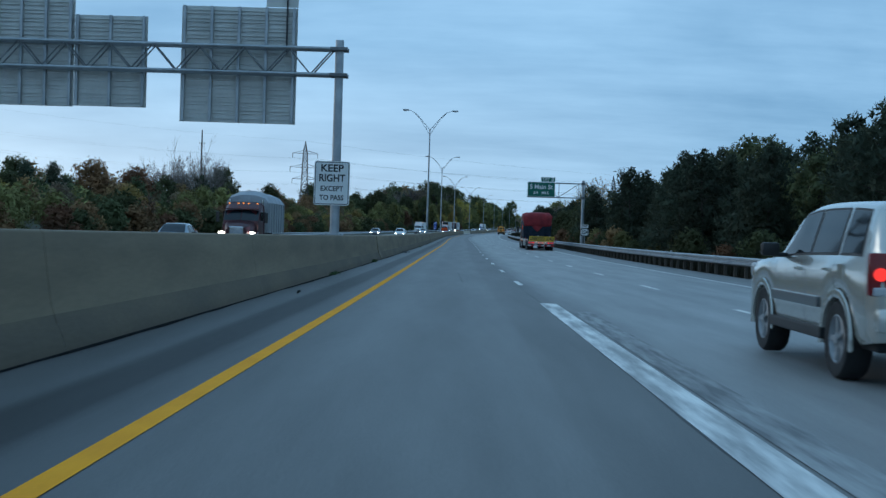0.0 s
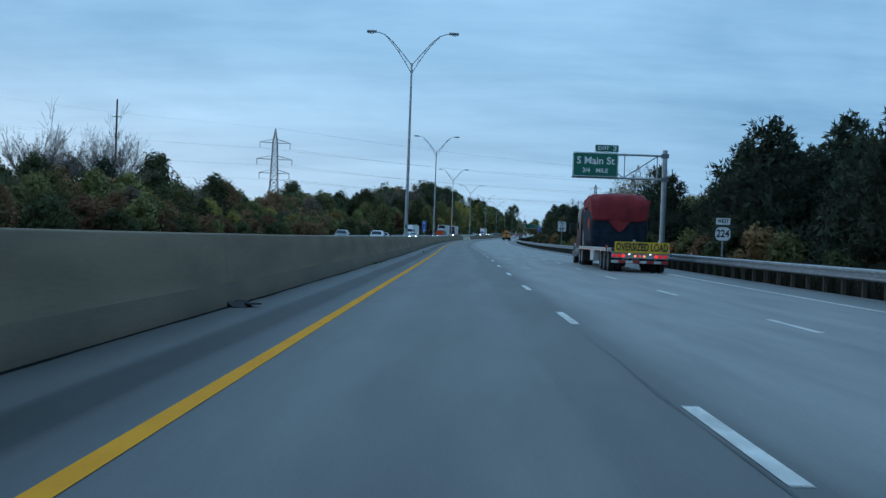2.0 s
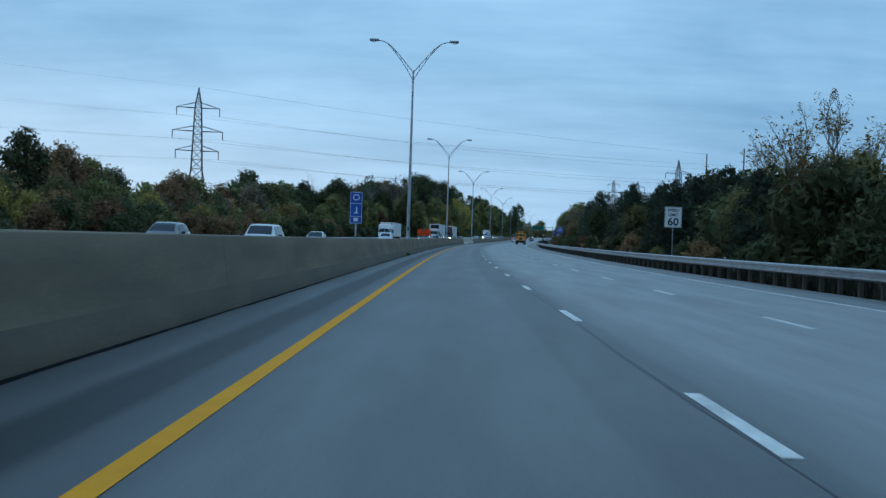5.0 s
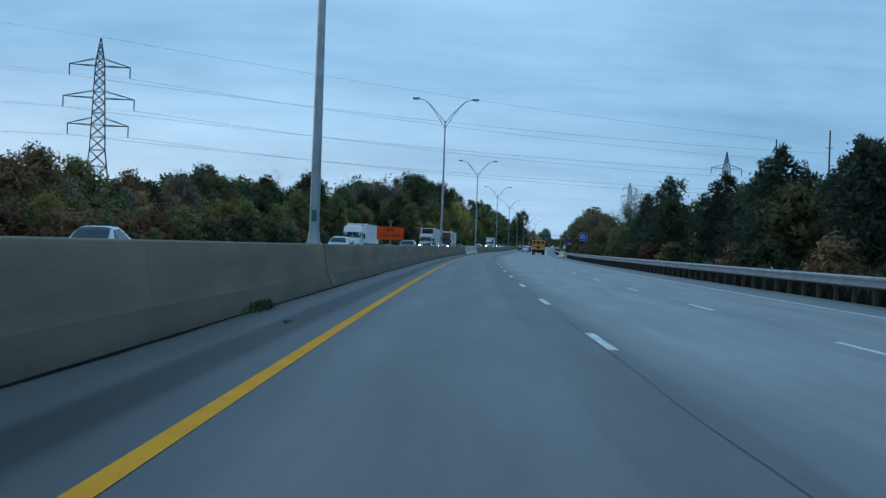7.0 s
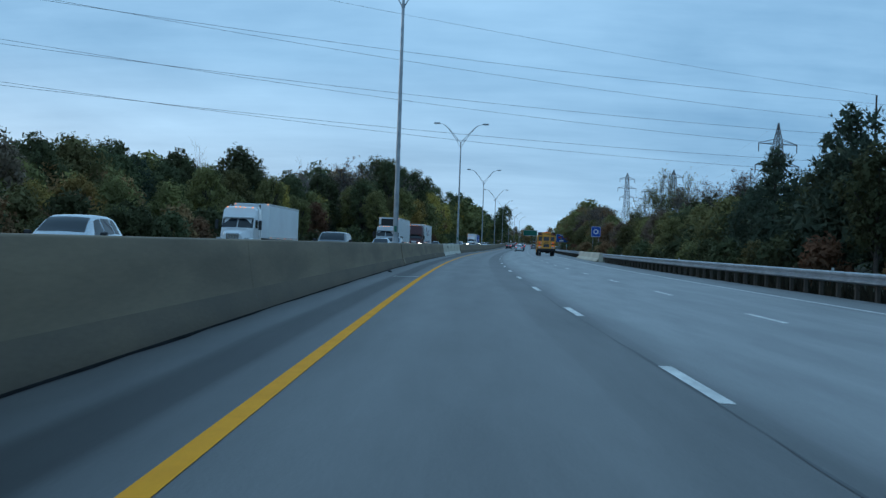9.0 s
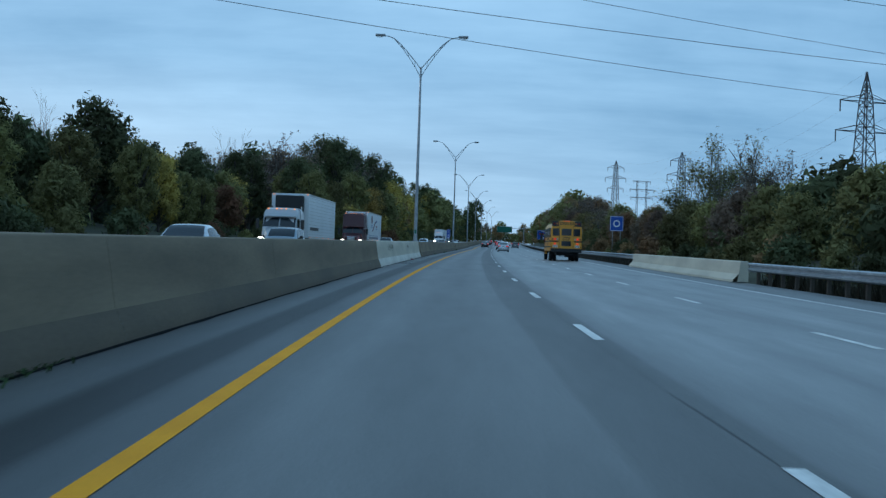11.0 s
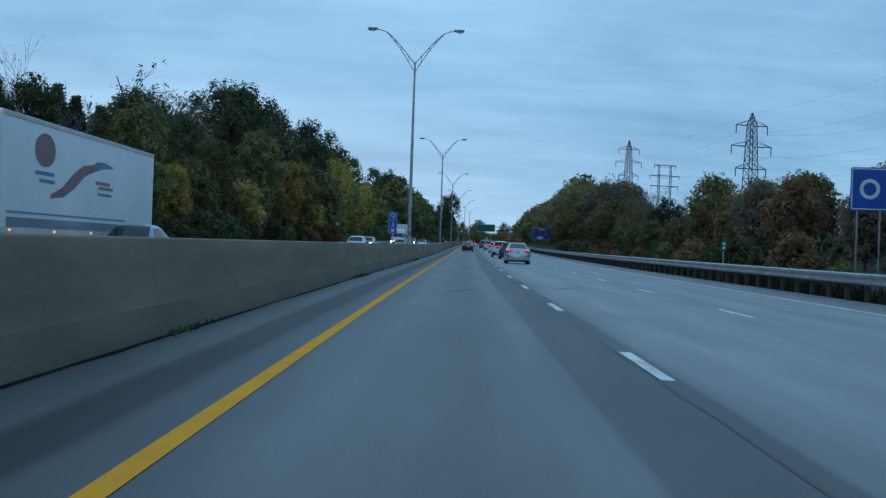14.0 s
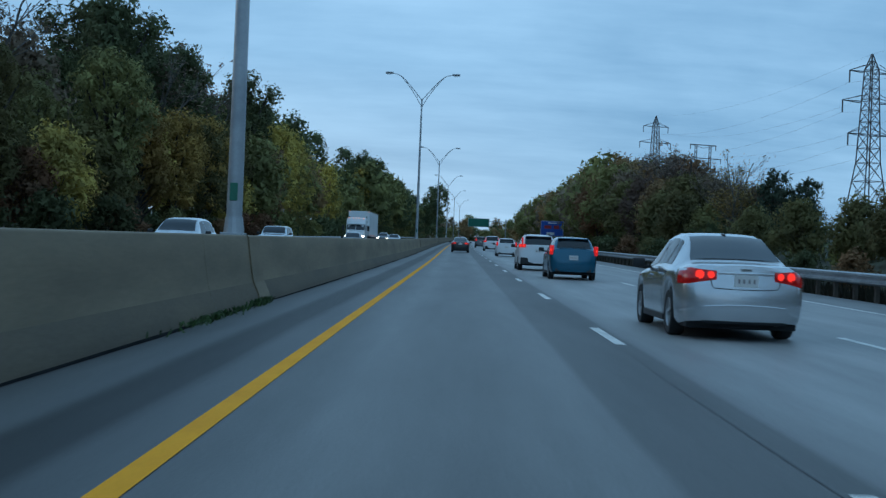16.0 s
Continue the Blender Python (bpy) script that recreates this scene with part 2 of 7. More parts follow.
PALE_CONCRETE = material("pale_concrete", (0.62, 0.565, 0.445), 0.85, var=0.07, scale=0.7, fine=14, bump=0.1, tint=(0.50, 0.455, 0.36), stretch=(1, 0.35, 1.6))
FOOT_CONCRETE = material("dirty_concrete_foot", (0.160, 0.122, 0.080), 0.9, var=0.15, scale=0.8, fine=14, bump=0.25, tint=(0.118, 0.094, 0.066), stretch=(1, 0.4, 1.6))
PALE_FOOT = material("whitewashed_concrete_foot", (0.74, 0.71, 0.62), 0.85, var=0.08, scale=0.9, fine=14, bump=0.1, tint=(0.60, 0.57, 0.49), stretch=(1, 0.35, 1.6))
GALV = material("galvanised_steel", (0.42, 0.44, 0.46), 0.45, 0.75, var=0.10, scale=2.0, fine=20, tint=(0.30, 0.32, 0.34))
DULL_STEEL = material("weathered_steel", (0.20, 0.205, 0.21), 0.6, 0.4, var=0.15, scale=2.0, fine=20)
DARK_STEEL = material("lattice_steel", (0.10, 0.10, 0.105), 0.65, 0.3, var=0.15, scale=1.0)
WIRE = material("dark_cable", (0.06, 0.06, 0.065), 0.6, 0.2)
TIMBER = material("weathered_timber", (0.075, 0.060, 0.046), 0.85, var=0.25, scale=2.0, fine=25, stretch=(1, 1, 0.2))
ALU_BACK = material("sign_back_aluminium", (0.60, 0.595, 0.565), 0.6, 0.1, var=0.10, scale=1.2, fine=12, tint=(0.48, 0.475, 0.45))
GREEN = material("green_sign_sheeting", (0.0, 0.13, 0.085), 0.45, var=0.06, scale=1.0)
SIGN_WHITE = material("white_sign_sheeting", (0.76, 0.76, 0.75), 0.5, var=0.05, scale=1.5)
SIGN_BLACK = material("black_lettering", (0.02, 0.02, 0.022), 0.5, var=0.1)
BLUE = material("blue_sign_sheeting", (0.015, 0.085, 0.42), 0.45, var=0.08, scale=1.0)
ORANGE = material("orange_sign_sheeting", (1.0, 0.095, 0.016), 0.7, var=0.05, scale=1.0, spec=0.1)
GRASS = material("autumn_grass", (0.062, 0.068, 0.032), 0.9, var=0.25, scale=0.15, fine=3.0, bump=0.6, tint=(0.038, 0.036, 0.022))
WEEDS = material("green_weeds", (0.06, 0.11, 0.03), 0.85, var=0.2, islands=0.35)
BRUSH = material("dead_weeds", (0.045, 0.038, 0.026), 0.95, var=0.25, scale=0.4, fine=6.0, tint=(0.028, 0.026, 0.018), islands=0.35, spec=0.1)
BARK = material("tree_bark", (0.085, 0.07, 0.058), 0.9, var=0.25, scale=2.0, fine=20)
TWIGS = material("pale_brown_twigs", (0.26, 0.215, 0.195), 0.9, var=0.2, scale=2.0, fine=20)
PALE_BARK = material("grey_twigs", (0.17, 0.15, 0.135), 0.9, var=0.2, scale=2.0, fine=20)


def leaves(name, color, tint):
    """Foliage that lets part of the light through its leaves."""
    m = material(name, color, 0.85, var=0.18, scale=0.22, fine=1.4, tint=tint, islands=0.16, objects=0.30, spec=0.1)
    n, l = m.node_tree.nodes, m.node_tree.links
    b, out = n["Principled BSDF"], n["Material Output"]
    thin, mix = n.new("ShaderNodeBsdfTranslucent"), n.new("ShaderNodeMixShader")
    mix.inputs[0].default_value = 0.25
    l.new(b.inputs["Base Color"].links[0].from_socket, thin.inputs["Color"])
    l.new(b.outputs[0], mix.inputs[1]), l.new(thin.outputs[0], mix.inputs[2])
    l.new(mix.outputs[0], out.inputs["Surface"])
    return m


LEAF = {
    "green": leaves("dark_green_leaves", (0.118, 0.126, 0.060), (0.084, 0.095, 0.050)),
    "olive": leaves("olive_leaves", (0.225, 0.200, 0.080), (0.150, 0.142, 0.065)),
    "yellow": leaves("yellowing_leaves", (0.50, 0.340, 0.095), (0.30, 0.225, 0.078)),
    "rust": leaves("rust_leaves", (0.310, 0.165, 0.085), (0.195, 0.128, 0.074)),
    "brown": leaves("brown_leaves", (0.255, 0.185, 0.132), (0.172, 0.130, 0.100)),
    "pine": leaves("pine_needles", (0.078, 0.092, 0.060), (0.058, 0.074, 0.052)),
}

# ---- the line of the road: heading and grade every 75 m, s along, d to the right of the yellow line
HEADING = (0.297, 0.723, 0.319, 0.708, -0.223, -1.241, -2.872, -3.508, -3.893, -3.81, -4.052, -4.31, -4.564, -4.819, -5.073, -5.327, -5.581)
GRADE = (-0.799, -0.408, 0.083, 0.035, 0.32, 0.368, 0.482, 0.398, 0.541, 0.829, 0.924, 0.93, 0.877, 0.786, 0.674, 0.553, 0.428)
GRID = np.arange(-200.0, 1500.0, 4.0)


def knots(values, s):
    u = min(max((s + 30.0) / 75.0, 0.0), len(values) - 1.0001)
    j = int(u)
    a = u - j
    w = ((-a**3 + 2 * a * a - a) / 2, (3 * a**3 - 5 * a * a + 2) / 2, (-3 * a**3 + 4 * a * a + a) / 2, (a**3 - a * a) / 2)
    return sum(w[q] * values[min(max(j - 1 + q, 0), len(values) - 1)] for q in range(4))


HD = np.array([radians(knots(HEADING, s)) for s in GRID])
GR = np.array([knots(GRADE, s) / 100 for s in GRID])
MID, MGR = (HD[1:] + HD[:-1]) / 2, (GR[1:] + GR[:-1]) / 2
GX = np.concatenate([[0], np.cumsum(-np.sin(MID) * 4)])
GY = np.concatenate([[0], np.cumsum(np.cos(MID) * 4)])
GZ = np.concatenate([[0], np.cumsum(MGR * 4)])
K0 = int(np.argmin(abs(GRID)))
GX, GY, GZ = GX - GX[K0], GY - GY[K0], GZ - GZ[K0]


def heading(s):
    return float(np.interp(s, GRID, HD))


def at(s, d, z=0.0):
    h = heading(s)
    return Vector((np.interp(s, GRID, GX) + math.cos(h) * d, np.interp(s, GRID, GY) + math.sin(h) * d, np.interp(s, GRID, GZ) + z))


def stand(s, d, z=0.0, turn=0.0, size=1.0, oncoming=False):
    """The pose of a thing that stands at (s, d), its y axis along the road."""
    return Matrix.Translation(at(s, d, z)) @ Matrix.Rotation(heading(s) + radians(turn) + (math.pi if oncoming else 0), 4, "Z") @ Matrix.Scale(size, 4)


# ---- mesh tools
class Geo:
    def __init__(self):
        self.v, self.f, self.uv, self.out = [], [], None, None

    def add(self, verts, faces):
        k = len(self.v)
        self.v += [tuple(p) for p in verts]
        self.f += [tuple(i + k for i in q) for q in faces]
        return self

    def box(self, c, s, cut=0.0, m=None):
        """A box with chamfered edges."""
        hx, hy, hz = (a / 2 for a in s)
        if not cut:
            vs = [Vector((x * hx, y * hy, z * hz)) for z in (-1, 1) for y in (-1, 1) for x in (-1, 1)]
            fs = [(0, 2, 3, 1), (4, 5, 7, 6), (0, 1, 5, 4), (2, 6, 7, 3), (0, 4, 6, 2), (1, 3, 7, 5)]
        else:
            cut = min(cut, hx * 0.9, hy * 0.9, hz * 0.9)
            bm = bmesh.new()
            bmesh.ops.create_cube(bm, size=1, matrix=Matrix.Diagonal((*s, 1)))
            bmesh.ops.bevel(bm, geom=bm.edges[:], offset=cut, segments=2, profile=0.6, affect="EDGES")
            bm.verts.index_update()
            vs, fs = [v.co.copy() for v in bm.verts], [tuple(v.index for v in f.verts) for f in bm.faces]
            bm.free()
        off = Vector(c)
        vs = [(m @ p if m else p) + off for p in vs]
        return self.add(vs, fs)

    def tube(self, pts, radii, n=8, caps=True):
        pts = [Vector(p) for p in pts]
        if isinstance(radii, (int, float)):
            radii = [radii] * len(pts)
        k = len(self.v)
        for i, p in enumerate(pts):
            d = (pts[min(i + 1, len(pts) - 1)] - pts[max(i - 1, 0)]).normalized()
            a = d.cross(Vector((0, 0, 1)) if abs(d.z) < 0.95 else Vector((1, 0, 0))).normalized()
            b = d.cross(a)
            for j in range(n):
                w = 2 * math.pi * j / n
                self.v.append(tuple(p + (a * math.cos(w) + b * math.sin(w)) * radii[i]))
        for i in range(len(pts) - 1):
            for j in range(n):
                q = k + i * n
                self.f.append((q + j, q + (j + 1) % n, q + n + (j + 1) % n, q + n + j))
        if caps:
            self.f.append(tuple(k + j for j in range(n))[::-1])
            self.f.append(tuple(k + (len(pts) - 1) * n + j for j in range(n)))
        return self

    def loft(self, rings, closed=True, caps=True):
        n, k = len(rings[0]), len(self.v)
        for r in rings:
            self.v += [tuple(p) for p in r]
        for i in range(len(rings) - 1):
            for j in range(n if closed else n - 1):
                a, b = k + i * n + j, k + i * n + (j + 1) % n
                self.f.append((a, b, b + n, a + n))
        if caps:
            self.f.append(tuple(k + j for j in range(n))[::-1])
            self.f.append(tuple(k + (len(rings) - 1) * n + j for j in range(n)))
        return self

    def lathe(self, profile, n=20, m=None):
        """Turns (radius, along x) pairs round the x axis."""
        rings = []
        for i in range(n):
            w = 2 * math.pi * i / n
            rings.append([Vector((x, r * math.cos(w), r * math.sin(w))) for r, x in profile])
        if m:
            rings = [[m @ p for p in r] for r in rings]
        rings.append(rings[0])
        return self.loft(rings, closed=False, caps=False)

    def mesh(self, name, mat, smooth=False, angle=40.0):
        me = bpy.data.meshes.new(name)
        me.from_pydata(self.v, [], self.f)
        me.materials.append(mat)
        if self.uv:
            layer = me.uv_layers.new(name="road")
            loops = np.zeros(len(me.loops), dtype=np.int32)
            me.loops.foreach_get("vertex_index", loops)
            layer.data.foreach_set("uv", np.array(self.uv, dtype=np.float32)[loops].ravel())
        if smooth:
            me.shade_smooth()
            me.set_sharp_from_angle(angle=radians(angle))
        me.validate()
        if self.out and len(self.out) == len(me.loops):
            me.shade_smooth()
            me.normals_split_custom_set(self.out)
        return me


def part(name, geo, mat, parent=None, label="", m=None, smooth=False, angle=40.0):
    ob = new(name, geo.mesh(name, mat, smooth, angle) if isinstance(geo, Geo) else geo)
    if parent:
        ob.parent = parent
    if m:
        ob.matrix_local = m
    return tagged(ob, label) if label else ob


def thing(name, label, category, m=None, group="", kind=""):
    ob = new(name)
    ob.empty_display_size = 0.2
    if m:
        ob.matrix_world = m
    return tagged(ob, label, category, group, kind)


def lettering(text, size, mat, parent, m, name="lettering", depth=0.004, width=None, weight=0.022):
    """Raised letters in the xz plane of m, read from the -y side, centred."""
    cu = bpy.data.curves.new(name, "FONT")
    cu.body, cu.size, cu.extrude, cu.align_x, cu.align_y = text, size, depth, "CENTER", "CENTER"
    cu.resolution_u, cu.offset = 3, size * weight
    tmp = bpy.data.objects.new(name, cu)
    scene.collection.objects.link(tmp)
    dg = bpy.context.evaluated_depsgraph_get()
    me = bpy.data.meshes.new_from_object(tmp.evaluated_get(dg))
    bpy.data.objects.remove(tmp)
    me.materials.clear()
    me.materials.append(mat)
    if width:
        xs = [v.co.x for v in me.vertices]
        k = width / max(max(xs) - min(xs), 0.01)
        for v in me.vertices:
            v.co.x *= k
    ob = new(name, me)
    ob.parent = parent
    ob.matrix_local = m @ Matrix.Rotation(radians(90), 4, "X")
    return ob


def strip(profile, s0, s1, step=4.0, closed=False, uv=False):
    """Sweeps (d, z) points along the road from s0 to s1."""
    g = Geo()
    n = max(1, round((s1 - s0) / step))
    rows = [s0 + (s1 - s0) * i / n for i in range(n + 1)]
    g.loft([[at(s, d, z) for d, z in profile] for s in rows], closed=closed, caps=closed)
    if uv:
        g.uv = [(d, s) for s in rows for d, z in profile]
    return g


# ---- ground, road and markings
END = 1300.0
land = Geo()
rows = [-160 + 20 * i for i in range(83)]
cross = (-900, -400, -150, -75, -45, -32, -24, -19.0, -17.8, 13.3, 15.0, 18.0, 24, 32, 45, 75, 150, 400, 900)
hills = (8, 8, 7, 5, 2.0, 0.3, -0.4, -0.55, -0.30, -0.30, -0.6, -0.8, 0.3, 1.9, 3.2, 5, 7, 8, 8)
rng = random.Random(5)
land.loft([[at(s, d, z + (rng.uniform(-0.25, 0.25) if abs(d) > 20 else 0)) for d, z in zip(cross, hills)] for s in rows], closed=False, caps=False)
tagged(part("ground", land, GRASS, smooth=True), "rough autumn grass verge beside the motorway", "ground", kind="structure")
base = Geo()
base.add([(-4500, -4500, -9), (4500, -4500, -9), (4500, 4500, -9), (-4500, 4500, -9)], [(0, 1, 2, 3)])
tagged(part("ground", base, GRASS), "distant flat land out to the horizon", "ground", kind="structure")
road = tagged(part("road", strip([(-2.4, 0), (0, 0), (3.66, 0), (7.4, 0), (11.15, 0), (13.4, -0.04), (14.4, -0.5)], -150, END, uv=True), ASPHALT),
              "worn grey asphalt carriageway with three lanes", "road", kind="structure")
far_uv = strip([(-19.0, -0.5), (-18.0, -0.04), (-16.1, 0), (-12.4, 0), (-8.6, 0), (-4.9, 0), (-2.5, 0)], -150, END, uv=True)
far_uv.uv = [(-4.9 - d, s) for d, s in far_uv.uv]
tagged(part("road", far_uv, ASPHALT), "grey asphalt carriageway of the opposite direction", "road", kind="structure")


def line(name, d, width, s0, s1, mat, label, z=0.005, parent=None):
    ob = part(name, strip([(d - width / 2, z), (d + width / 2, z)], s0, s1), mat, parent)
    return tagged(ob, label, "road marking", kind="structure")


line("edge_line", 0.014, 0.16, -60, 1100, YELLOW, "solid yellow edge line on grey asphalt")
line("edge_line", 10.92, 0.13, -60, 1100, WHITE, "solid white edge line on grey asphalt")
line("edge_line", -4.9, 0.15, -60, 1100, YELLOW, "solid yellow edge line of the opposite carriageway")
line("edge_line", -16.1, 0.13, -60, 1100, WHITE, "solid white edge line of the opposite carriageway")
line("gore_line", 3.73, 0.33, -60, 28.1, SCUFFED_WHITE, "broad solid white lane line, scuffed and cracked")
line("worn_line", 4.12, 0.36, -60, 25.5, WORN_WHITE, "faded remains of an older white line")
DASH0, PERIOD, DASH = 28.075, 12.192, 3.05
for lane, lo, hi, shift in ((3.69, 1, 80, 0.0), (7.40, -4, 80, 0.0), (-8.6, -4, 60, 4.0), (-12.4, -4, 60, 1.0)):
    for i in range(lo, hi):
        s1 = DASH0 + PERIOD * i + shift
        near = -10 < s1 < 760
        if near:
            g = strip([(lane - 0.07, 0.005), (lane + 0.07, 0.005)], s1 - DASH, s1, 3.05)
            ob = part("lane_dash", g, WHITE)
            tagged(ob, "white painted lane dash on grey asphalt", "road marking", "lane dashes", "structure")
# longitudinal paving joint beside the lane line, with ragged tar
rng = random.Random(11)
joint = Geo()
rowsj = [-20 + 1.5 * i for i in range(520)]
joint.loft([[at(s, 3.60 + 0.025 * math.sin(s * 0.31) + rng.uniform(-0.02, 0.02) + w * (0.25 + 0.75 * (math.sin(s * 0.11) + math.sin(s * 0.043 + 1) > -0.2)), 0.0035) for w in (-0.014 - 0.012 * rng.random(), 0.012)] for s in rowsj], closed=False, caps=False)
tagged(part("road_seam", joint, TAR), "ragged dark tar seam between the lanes", "road seam", kind="structure")

# expansion joints of the bridge
for s in (417.8, 453.8):
    g = Geo().loft([[at(s - (d / 11) * 0.5 - 0.09, d, 0.006), at(s - (d / 11) * 0.5 + 0.09, d, 0.006)] for d in (-1.9, 2, 6, 10, 13.2)], closed=False, caps=False)
    tagged(part("expansion_joint", g, TAR), "dark bridge expansion joint across the lanes", "expansion joint", "bridge joints", "structure")

# thin near-black strip with a ragged outer edge, all along the barrier's foot
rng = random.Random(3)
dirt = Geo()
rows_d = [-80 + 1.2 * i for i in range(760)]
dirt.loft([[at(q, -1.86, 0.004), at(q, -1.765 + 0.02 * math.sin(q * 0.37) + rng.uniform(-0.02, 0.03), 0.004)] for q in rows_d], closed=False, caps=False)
tagged(part("dirt_strip", dirt, FOOT_BLACK), "thin ragged black strip along the barrier's foot", "dirt", kind="stuff")

# ---- median barrier in cast lengths, and the paler bridge parapet
FACE = ((-1.84, -0.02), (-1.855, 0.08), (-1.885, 0.17), (-1.935, 0.28), (-1.972, 0.36), (-1.998, 0.46), (-2.018, 0.58), (-2.06, 0.86), (-2.10, 1.150), (-2.112, 1.168), (-2.135, 1.178))
PROFILE = FACE + tuple((-4.89 - d, z) for d, z in reversed(FACE))


def barrier(s0, s1, mat, foot, name, label):
    th = thing(name, label, "barrier", None, "barrier lengths", "structure")
    part("wall_body", strip(PROFILE[4:-4], s0, s1, 3.0, True), mat, th, smooth=True, angle=60)
    for k in (0, 1):
        prof = PROFILE[:5] if k == 0 else PROFILE[-5:]
        part("foot", strip(prof, s0, s1, 3.0), foot, th, smooth=True, angle=60)


for q in (65.4, 163.3, 262.89, 361.82, 457.45, 555.73, 652.19, 750.33):
    ped = [(d + 0.03, z) for d, z in FACE[1:]] + [(-4.89 - d - 0.03, z) for d, z in reversed(FACE[1:])]
    tagged(part("lamp_pedestal", strip(ped, q - 0.55, q + 0.55, 1.1, True), CONCRETE), "stained concrete pedestal under a lamp pole in the barrier", "pedestal", "lamp pedestals", "structure")
s = -80.0
while s < 1000:
    e = s + 12.0
    if s < 417 and e > 417:
        e = 417.2
    if 417 <= s < 455.4:
        if s < 418:
            barrier(417.25, 436.2, PALE_CONCRETE, PALE_FOOT, "bridge_parapet", "pale clean concrete median parapet on the bridge")
            barrier(436.23, 455.4, PALE_CONCRETE, PALE_FOOT, "bridge_parapet", "pale clean concrete median parapet on the bridge")
        s = 455.45
        continue
    barrier(s, e - 0.012, CONCRETE, FOOT_CONCRETE, "median_barrier", "weather-stained concrete median barrier with a dark sloped foot")
    s = e

# ---- guard rail and bridge parapet on the outer side
BEAM = [(13.42, 0.44), (13.34, 0.49), (13.34, 0.55), (13.42, 0.60), (13.42, 0.64), (13.34, 0.69), (13.34, 0.75), (13.42, 0.79)]
BEAM = BEAM + [(d + 0.012, z) for d, z in reversed(BEAM)]
POST = Geo().box((0, 0, 0.1), (0.12, 0.16, 1.3), 0.01).mesh("post", TIMBER)
BLOCK = Geo().box((-0.10, 0, 0.62), (0.10, 0.15, 0.36), 0.008).mesh("block", TIMBER)


def guard_rail(s0, s1, label):
    th = thing("guard_rail", label, "guard rail", stand(s0, 13.6), "guard rail lengths", "structure")
    inv = th.matrix_world.inverted()
    g = strip(BEAM, s0, s1, 4.0, True)
    g.v = [tuple(inv @ Vector(p)) for p in g.v]
    part("beam", g, GALV, th, smooth=True, angle=50)
    k = 0
    while s0 + 1.0 + 1.905 * k < s1:
        m = inv @ stand(s0 + 1.0 + 1.905 * k, 13.6)
        p = part("post", POST, None, th, m=m)
        part("block", BLOCK, None, p)
        k += 1
    return th


for a, b in [(-60 + 59 * i, -60 + 59 * (i + 1) - 0.05) for i in range(8)]:
    guard_rail(a, b, "galvanised steel guard rail on timber posts")
for a, b in [(446 + 59 * i, 446 + 59 * (i + 1) - 0.05) for i in range(5)]:
    guard_rail(a, b, "galvanised steel guard rail on timber posts")
tagged(part("guard_rail", strip([(d, z) for d, z in BEAM], 741.2, 1050, 8, True), GALV, smooth=True), "galvanised guard rail running into the distance", "guard rail", kind="structure")
th = thing("bridge_parapet", "pale concrete outer parapet of the bridge", "parapet", kind="structure")
part("wall_body", strip([(13.05, 0.30), (13.10, 0.80), (13.14, 0.84), (13.40, 0.84), (13.44, 0.80), (13.44, 0.0), (13.0, 0.0)], 412.2, 446, 4, True), PALE_CONCRETE, th)
part("foot", strip([(12.80, -0.02), (12.82, 0.08), (13.04, 0.31)], 412.2, 446, 4), PALE_CONCRETE, th)
tagged(part("guard_rail", strip([(-18.3, 0.45), (-18.22, 0.5), (-18.3, 0.62), (-18.22, 0.74), (-18.3, 0.8), (-18.33, 0.8), (-18.33, 0.45)], -60, 1000, 8, True), GALV),
       "galvanised guard rail of the opposite carriageway", "guard rail", kind="structure")

# ---- twin-arm street lamps on the median barrier
LAMP_HEAD = material("lamp_housing", (0.30, 0.31, 0.32), 0.5, 0.4, var=0.1)
LENS = material("lamp_lens", (0.55, 0.56, 0.55), 0.25, var=0.05)
GREEN_TAG = material("green_tag", (0.02, 0.16, 0.10), 0.5)


